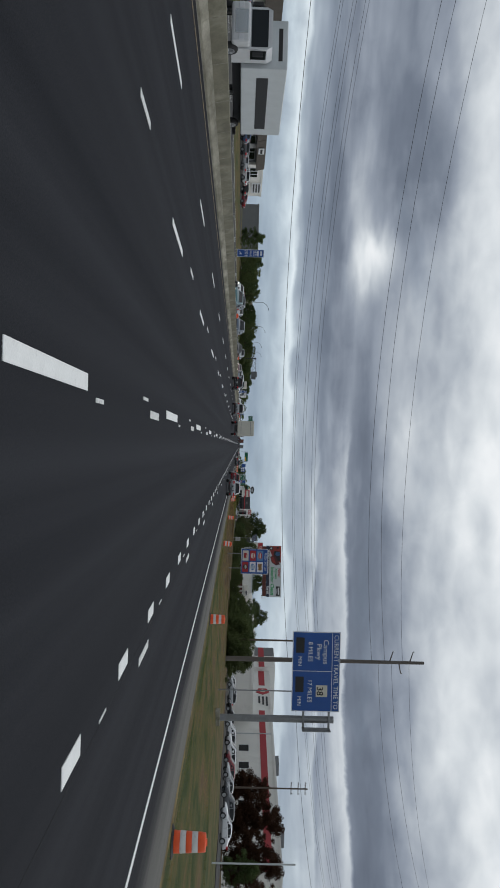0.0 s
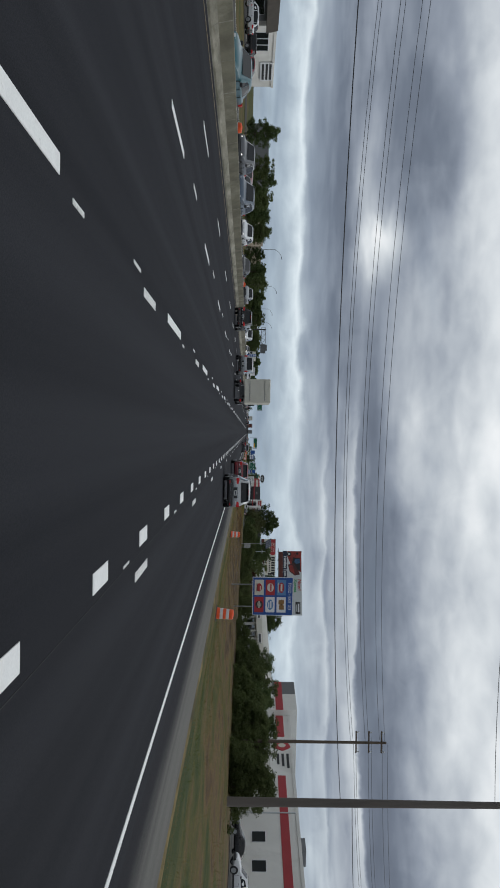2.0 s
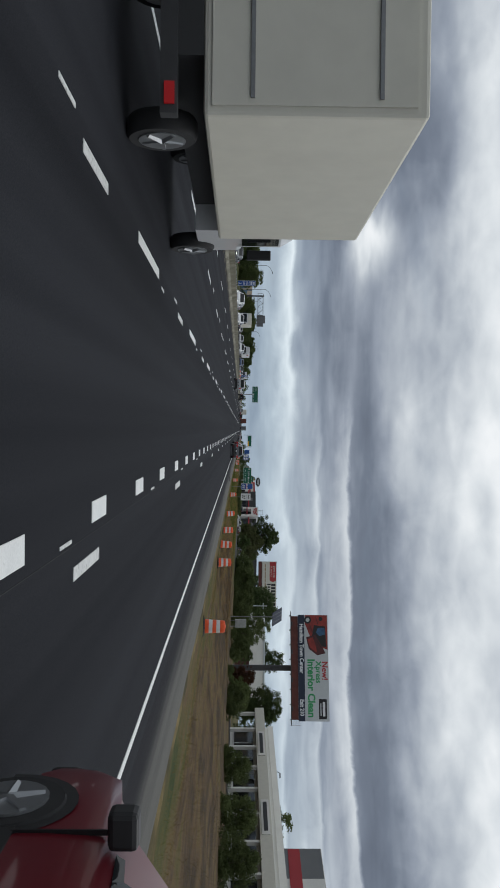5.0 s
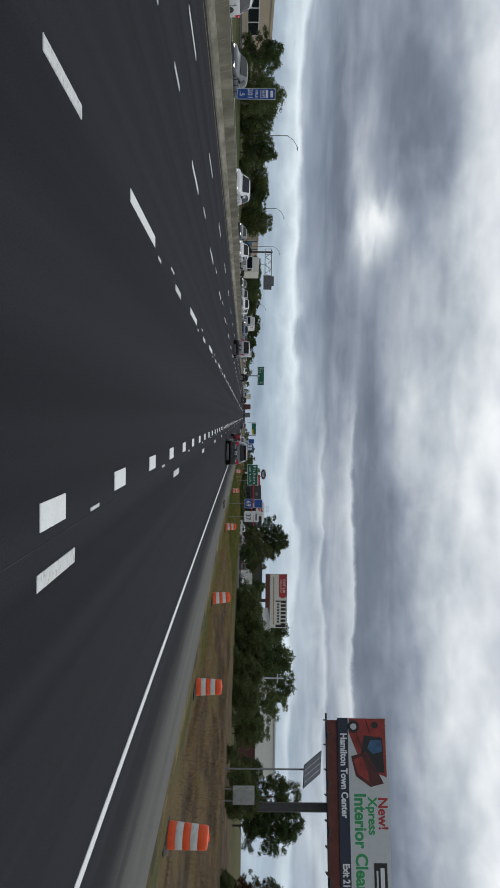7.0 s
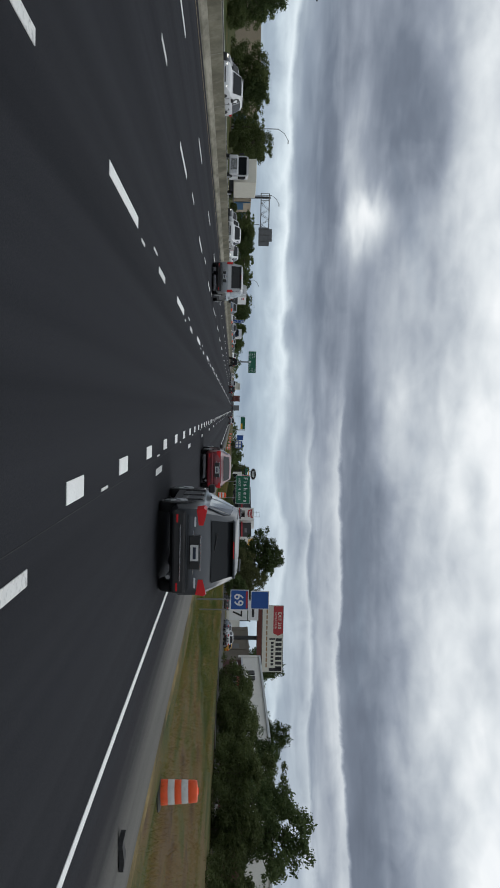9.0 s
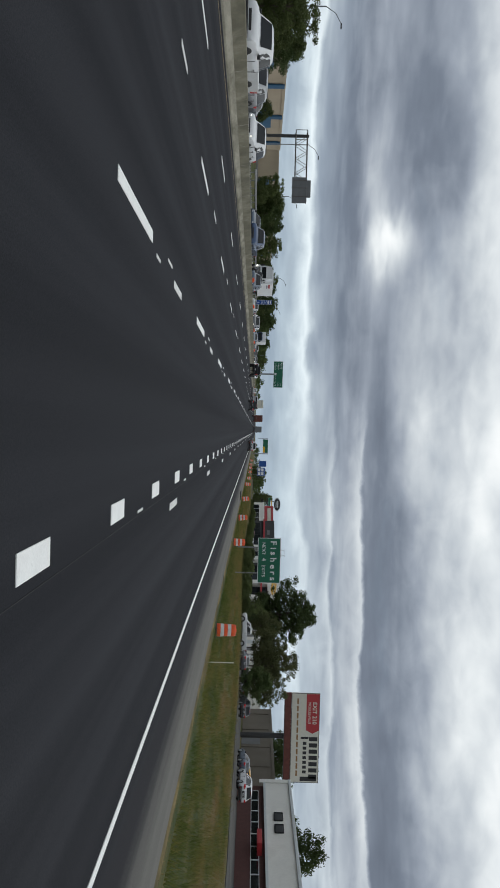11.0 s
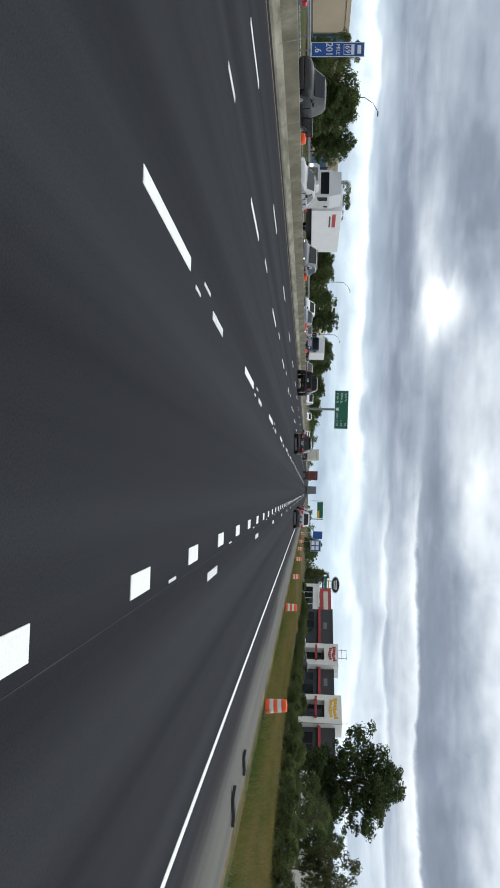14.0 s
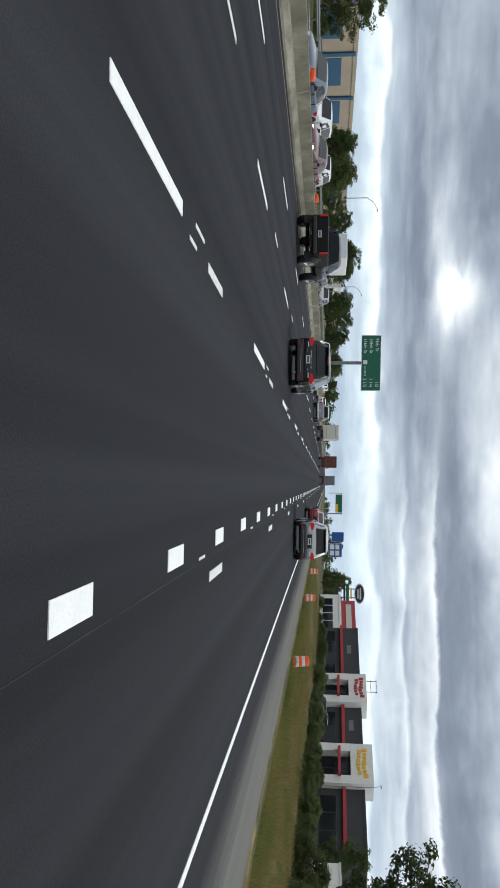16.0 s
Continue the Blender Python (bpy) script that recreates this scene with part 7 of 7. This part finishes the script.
def box_truck(name, x, y, toward, length, height, box_mat, cab_paint, label, group="trucks on the highway", bars=None, wide=2.4):
    """A rigid lorry; its middle lies at y."""
    t = thing(name, (x, y, 0), label, "truck", group, turn=0 if toward > 0 else 180)
    h, cab = length / 2, 1.9
    part("cargo_box", box(bmesh.new(), -wide / 2, wide / 2, -h, h - cab - 0.15, 1.05, height, 0.05), box_mat, t)
    part("rear_door", box(bmesh.new(), -wide / 2 + 0.12, wide / 2 - 0.12, -h - 0.03, -h - 0.002, 1.15, height - 0.15), box_mat, t)
    for z in (1.6, height - 0.6):
        part("door_bar", box(bmesh.new(), -wide / 2 + 0.2, wide / 2 - 0.2, -h - 0.06, -h - 0.031, z, z + 0.05), STEEL, t)
    part("chassis", box(bmesh.new(), -0.5, 0.5, -h, h - 0.5, 0.6, 1.05), PLASTIC, t)
    part("rear_bumper", box(bmesh.new(), -wide / 2, wide / 2, -h - 0.08, -h + 0.1, 0.55, 0.75), DARK_STEEL, t)
    body = CAR_PAINTS[cab_paint]
    bm = bmesh.new()
    prof = [(-1.0, 0.6), (1.0, 0.6), (1.0, 2.3), (0.85, 2.55), (-0.85, 2.55), (-1.0, 2.3)]
    sweep(bm, prof, h - cab, h - 0.45)
    part("cab", bm, body, t)
    part("bonnet", box(bmesh.new(), -0.95, 0.95, h - 0.45, h + 0.25, 0.6, 1.5, 0.12), body, t)
    part("windscreen", box(bmesh.new(), -0.88, 0.88, h - 0.46, h - 0.43, 1.55, 2.35), CAR_GLASS, t)
    for s in (1, -1):
        part("side_window", box(bmesh.new(), min(s * 1.0, s * 1.012), max(s * 1.0, s * 1.012), h - 1.5, h - 0.6, 1.5, 2.25), CAR_GLASS, t)
        part("headlight", box(bmesh.new(), min(s * 0.6, s * 0.9), max(s * 0.6, s * 0.9), h + 0.2, h + 0.28, 0.95, 1.2, 0.02), LAMP, t)
        part("tail_light", box(bmesh.new(), min(s * 0.85, s * 1.1), max(s * 0.85, s * 1.1), -h - 0.12, -h - 0.08, 0.6, 0.72), TAIL, t)
        part("mirror", box(bmesh.new(), min(s * 1.1, s * 1.3), max(s * 1.1, s * 1.3), h - 0.6, h - 0.5, 1.6, 2.1, 0.02), PLASTIC, t)
    part("grille", box(bmesh.new(), -0.55, 0.55, h + 0.24, h + 0.27, 0.8, 1.4), CHROME, t)
    if bars:
        for s in (1, -1):
            part("lettering_bar", box(bmesh.new(), min(s * (wide / 2 + 0.002), s * (wide / 2 + 0.012)), max(s * (wide / 2 + 0.002), s * (wide / 2 + 0.012)), -h + 1.0, h - cab - 1.2, height - 1.5, height - 0.9), bars, t)
        part("lettering_bar", box(bmesh.new(), -0.8, 0.8, h - cab - 0.15, h - cab - 0.138, height - 0.45, height - 0.25), bars, t)
    add_wheels(t, [(s * 0.95, yy) for s in (1, -1) for yy in (-h + 1.2, h - 0.5)], 0.46, 0.28)
    return t


def semi_truck(x, front, label):
    """White tractor and trailer that come towards the camera; front: where its nose is."""
    t = thing("semi_truck", (x, front, 0), label, "semi truck", "trucks on the highway", turn=180)
    white = CAR_PAINTS["white"]
    bm = bmesh.new()
    prof = [(-1.2, 0.8), (1.2, 0.8), (1.22, 2.7), (1.0, 3.75), (-1.0, 3.75), (-1.22, 2.7)]
    sweep(bm, prof, -5.6, -2.2)
    part("cab", bm, white, t)
    bm = bmesh.new()
    sweep(bm, [(-1.0, 0.6), (1.0, 0.6), (1.0, 1.5), (0.8, 1.75), (-0.8, 1.75), (-1.0, 1.5)], -2.2, 0.0)
    part("bonnet", bm, white, t)
    part("windscreen", box(bmesh.new(), -1.0, 1.0, -2.2, -2.17, 1.9, 2.65), CAR_GLASS, t)
    for s in (1, -1):
        part("side_window", box(bmesh.new(), min(s * 1.215, s * 1.23), max(s * 1.215, s * 1.23), -3.4, -2.5, 1.7, 2.5), CAR_GLASS, t)
        part("sleeper_window", box(bmesh.new(), min(s * 1.21, s * 1.235), max(s * 1.21, s * 1.235), -5.2, -4.8, 2.2, 2.55), CAR_GLASS, t)
        part("mirror", box(bmesh.new(), min(s * 1.3, s * 1.5), max(s * 1.3, s * 1.5), -2.3, -2.2, 1.6, 2.4, 0.02), PLASTIC, t)
        part("side_skirt", box(bmesh.new(), min(s * 1.1, s * 1.2), max(s * 1.1, s * 1.2), -5.6, -3.2, 0.4, 0.8), white, t)
        part("headlight", box(bmesh.new(), min(s * 0.7, s * 0.95), max(s * 0.7, s * 0.95), -0.03, 0.05, 0.9, 1.15, 0.02), LAMP_LIT, t)
        part("lettering_bar", box(bmesh.new(), min(s * 1.302, s * 1.312), max(s * 1.302, s * 1.312), -11.0, -7.0, 3.1, 3.45), SIGN_RED, t)
        part("lettering_bar", box(bmesh.new(), min(s * 1.302, s * 1.312), max(s * 1.302, s * 1.312), -11.0, -7.6, 2.8, 2.95), SIGN_NAVY, t)
    part("trailer", box(bmesh.new(), -1.3, 1.3, -20.0, -6.0, 1.1, 4.0, 0.03), SIGN_WHITE, t)
    part("chassis", box(bmesh.new(), -0.5, 0.5, -19.5, -0.6, 0.55, 1.1), PLASTIC, t)
    part("grille", box(bmesh.new(), -0.6, 0.6, 0.0, 0.03, 0.8, 1.6), CHROME, t)
    add_wheels(t, [(s * 1.0, y) for s in (1, -1) for y in (-1.1, -4.4, -5.6, -17.5, -18.8)], 0.5, 0.3)


ONWARD = "cars driving ahead"
park("suv", "silver", 2.95, 106.6, 1, "silver sport utility car with red tail lights", group=ONWARD)
park("hatch", "red", 2.75, 131.0, 1, "dark red hatchback driving along the highway", group=ONWARD)
park("suv", "grey", 2.8, 247.0, 1, "grey sport utility car with red tail lights", group=ONWARD)
park("sedan", "red", 2.75, 270.0, 1, "dark red sedan in the outer lane", group=ONWARD)
park("sedan", "red", 2.75, 470.0, 1, "dark red sedan far along the outer lane", group=ONWARD)
park("suv", "silver", 2.75, 447.0, 1, "silver sport utility car far along the outer lane", group=ONWARD)
park("suv", "black", -12.1, 137.0, 1, "black sport utility car beside the median barrier", group=ONWARD)
box_truck("box_truck", -5.0, 142.0, 1, 8.5, 3.7, SIGN_CREAM, "white", "cream box truck in a middle lane")
park("van", "silver", -8.6, 151.0, 1, "silver minivan in a middle lane", group=ONWARD)
park("van", "silver", -8.4, 284.0, 1, "silver minivan in a middle lane", group=ONWARD)
park("suv", "black", -5.0, 439.0, 1, "shiny black sport utility car with red tail lights", group=ONWARD)
park("pickup", "black", -12.2, 446.4, 1, "raised black pickup truck with large tyres", group=ONWARD)
box_truck("box_truck", -8.8, 552.0, 1, 8.5, 3.7, SIGN_CREAM, "white", "cream box truck driving ahead")
box_truck("box_truck", -4.8, 592.0, 1, 9.0, 3.9, RUST_STEEL, "red", "rust red box truck driving ahead")
box_truck("box_truck", -0.9, 628.0, 1, 9.0, 3.9, WALL_GREY, "grey", "dark grey box truck far ahead")
park("pickup", "silver", -8.6, 505.0, 1, "silver pickup truck driving ahead", group=ONWARD)
park("sedan", "white", -12.1, 530.0, 1, "white sedan driving ahead", group=ONWARD)

ONCOMING = "oncoming cars"
box_truck("delivery_truck", -22.0, 46.0, -1, 11.0, 3.35, SIGN_GREY, "white", "white delivery truck with a grey box coming on", bars=SIGN_BLACK)
for shape, paint, x, y in (("sedan", "teal", -18.0, 92.0), ("suv", "grey", -21.7, 116.0), ("sedan", "white", -25.4, 128.0), ("suv", "steel", -18.0, 113.5), ("sedan", "silver", -21.7, 124.0),
                           ("hatch", "red", -25.4, 133.0), ("suv", "white", -21.7, 141.0), ("sedan", "black", -18.0, 140.0), ("sedan", "steel", -18.0, 190.5), ("van", "white", -18.2, 203.8),
                           ("suv", "white", -20.5, 218.0), ("sedan", "grey", -21.7, 232.0), ("suv", "white", -18.2, 246.0), ("sedan", "maroon", -19.0, 186.0), ("pickup", "silver", -21.7, 182.0),
                           ("suv", "white", -20.0, 281.5), ("sedan", "grey", -24.0, 290.0), ("suv", "silver", -21.7, 330.0), ("pickup", "white", -18.3, 318.5), ("suv", "white", -19.5, 334.0),
                           ("sedan", "grey", -25.4, 342.0), ("pickup", "blue", -18.2, 358.5), ("sedan", "steel", -22.0, 367.0), ("suv", "steel", -18.0, 379.0), ("pickup", "black", -21.7, 398.5),
                           ("sedan", "silver", -18.5, 402.5), ("suv", "white", -21.7, 452.0), ("suv", "grey", -18.0, 416.8), ("sedan", "steel", -18.0, 439.5), ("sedan", "maroon", -19.0, 451.0),
                           ("suv", "white", -25.4, 470.0), ("sedan", "black", -18.5, 478.0), ("suv", "silver", -21.7, 500.0), ("van", "white", -18.5, 520.0), ("sedan", "grey", -22.0, 540.0),
                           ("suv", "white", -18.5, 560.0), ("sedan", "blue", -25.4, 575.0), ("pickup", "white", -22.0, 598.0)):
    park(shape, paint, x, y, -1, {"teal": "teal", "steel": "steel blue"}.get(paint, paint) + " " + {"suv": "sport utility car", "hatch": "hatchback", "pickup": "pickup truck"}.get(shape, shape) + " coming along the opposite lanes", paint in ("maroon", "white", "grey"), ONCOMING)
semi_truck(-28.2, 426.5, "white semi truck with a long white trailer coming on")
box_truck("box_truck", -23.0, 487.0, -1, 9.0, 3.4, SIGN_WHITE, "blue", "white box truck with a blue cab coming on")
box_truck("box_truck", -24.5, 318.0, -1, 8.5, 3.4, SIGN_CREAM, "white", "pale box truck with a white cab coming on")

LOT = "cars in the parking lots"
for k, (shape, paint, x, y, turn) in enumerate((("sedan", "white", 41.5, 160.0, 85), ("suv", "silver", 41.2, 152.0, 92), ("sedan", "black", 41.5, 139.0, 90), ("suv", "white", 41.4, 131.0, 88),
                                                ("suv", "white", 41.0, 122.0, 90), ("hatch", "red", 41.3, 116.5, 90), ("sedan", "silver", 41.2, 111.0, 94), ("suv", "grey", 41.4, 105.0, 90), ("sedan", "white", 41.4, 99.0, 87),
                                                ("pickup", "black", 38.5, 410.0, 5), ("sedan", "silver", 38.0, 402.0, 3), ("suv", "grey", 37.8, 395.0, 0), ("suv", "yellow", 40.5, 379.0, 88), ("sedan", "steel", 37.5, 374.0, 0),
                                                ("suv", "white", 37.5, 368.0, 0), ("pickup", "white", 31.3, 409.5, 78), ("sedan", "grey", 30.8, 393.0, -3), ("sedan", "silver", 36.5, 562.0, 30), ("hatch", "red", 35.8, 580.0, 28),
                                                ("suv", "black", 37.5, 552.0, 30), ("pickup", "black", 39.0, 545.0, 30), ("sedan", "white", 37.0, 569.0, 28))):
    park(shape, paint, x, y, 1, paint + " " + {"suv": "sport utility car", "hatch": "hatchback", "pickup": "pickup truck"}.get(shape, shape) + " parked in the lot beside the road", group=LOT, turn=turn)
for k in range(13):
    paint, shape = ("red", "black", "white", "silver", "grey", "blue")[k * 5 % 6], ("sedan", "suv", "hatch")[k % 3]
    park(shape, paint, -52.0, 84.0 + 7.2 * k, 1, paint + " " + {"suv": "sport utility car", "hatch": "hatchback"}.get(shape, shape) + " parked before the strip mall", group="cars before the strip mall", turn=90 + (k * 7 % 5 - 2))
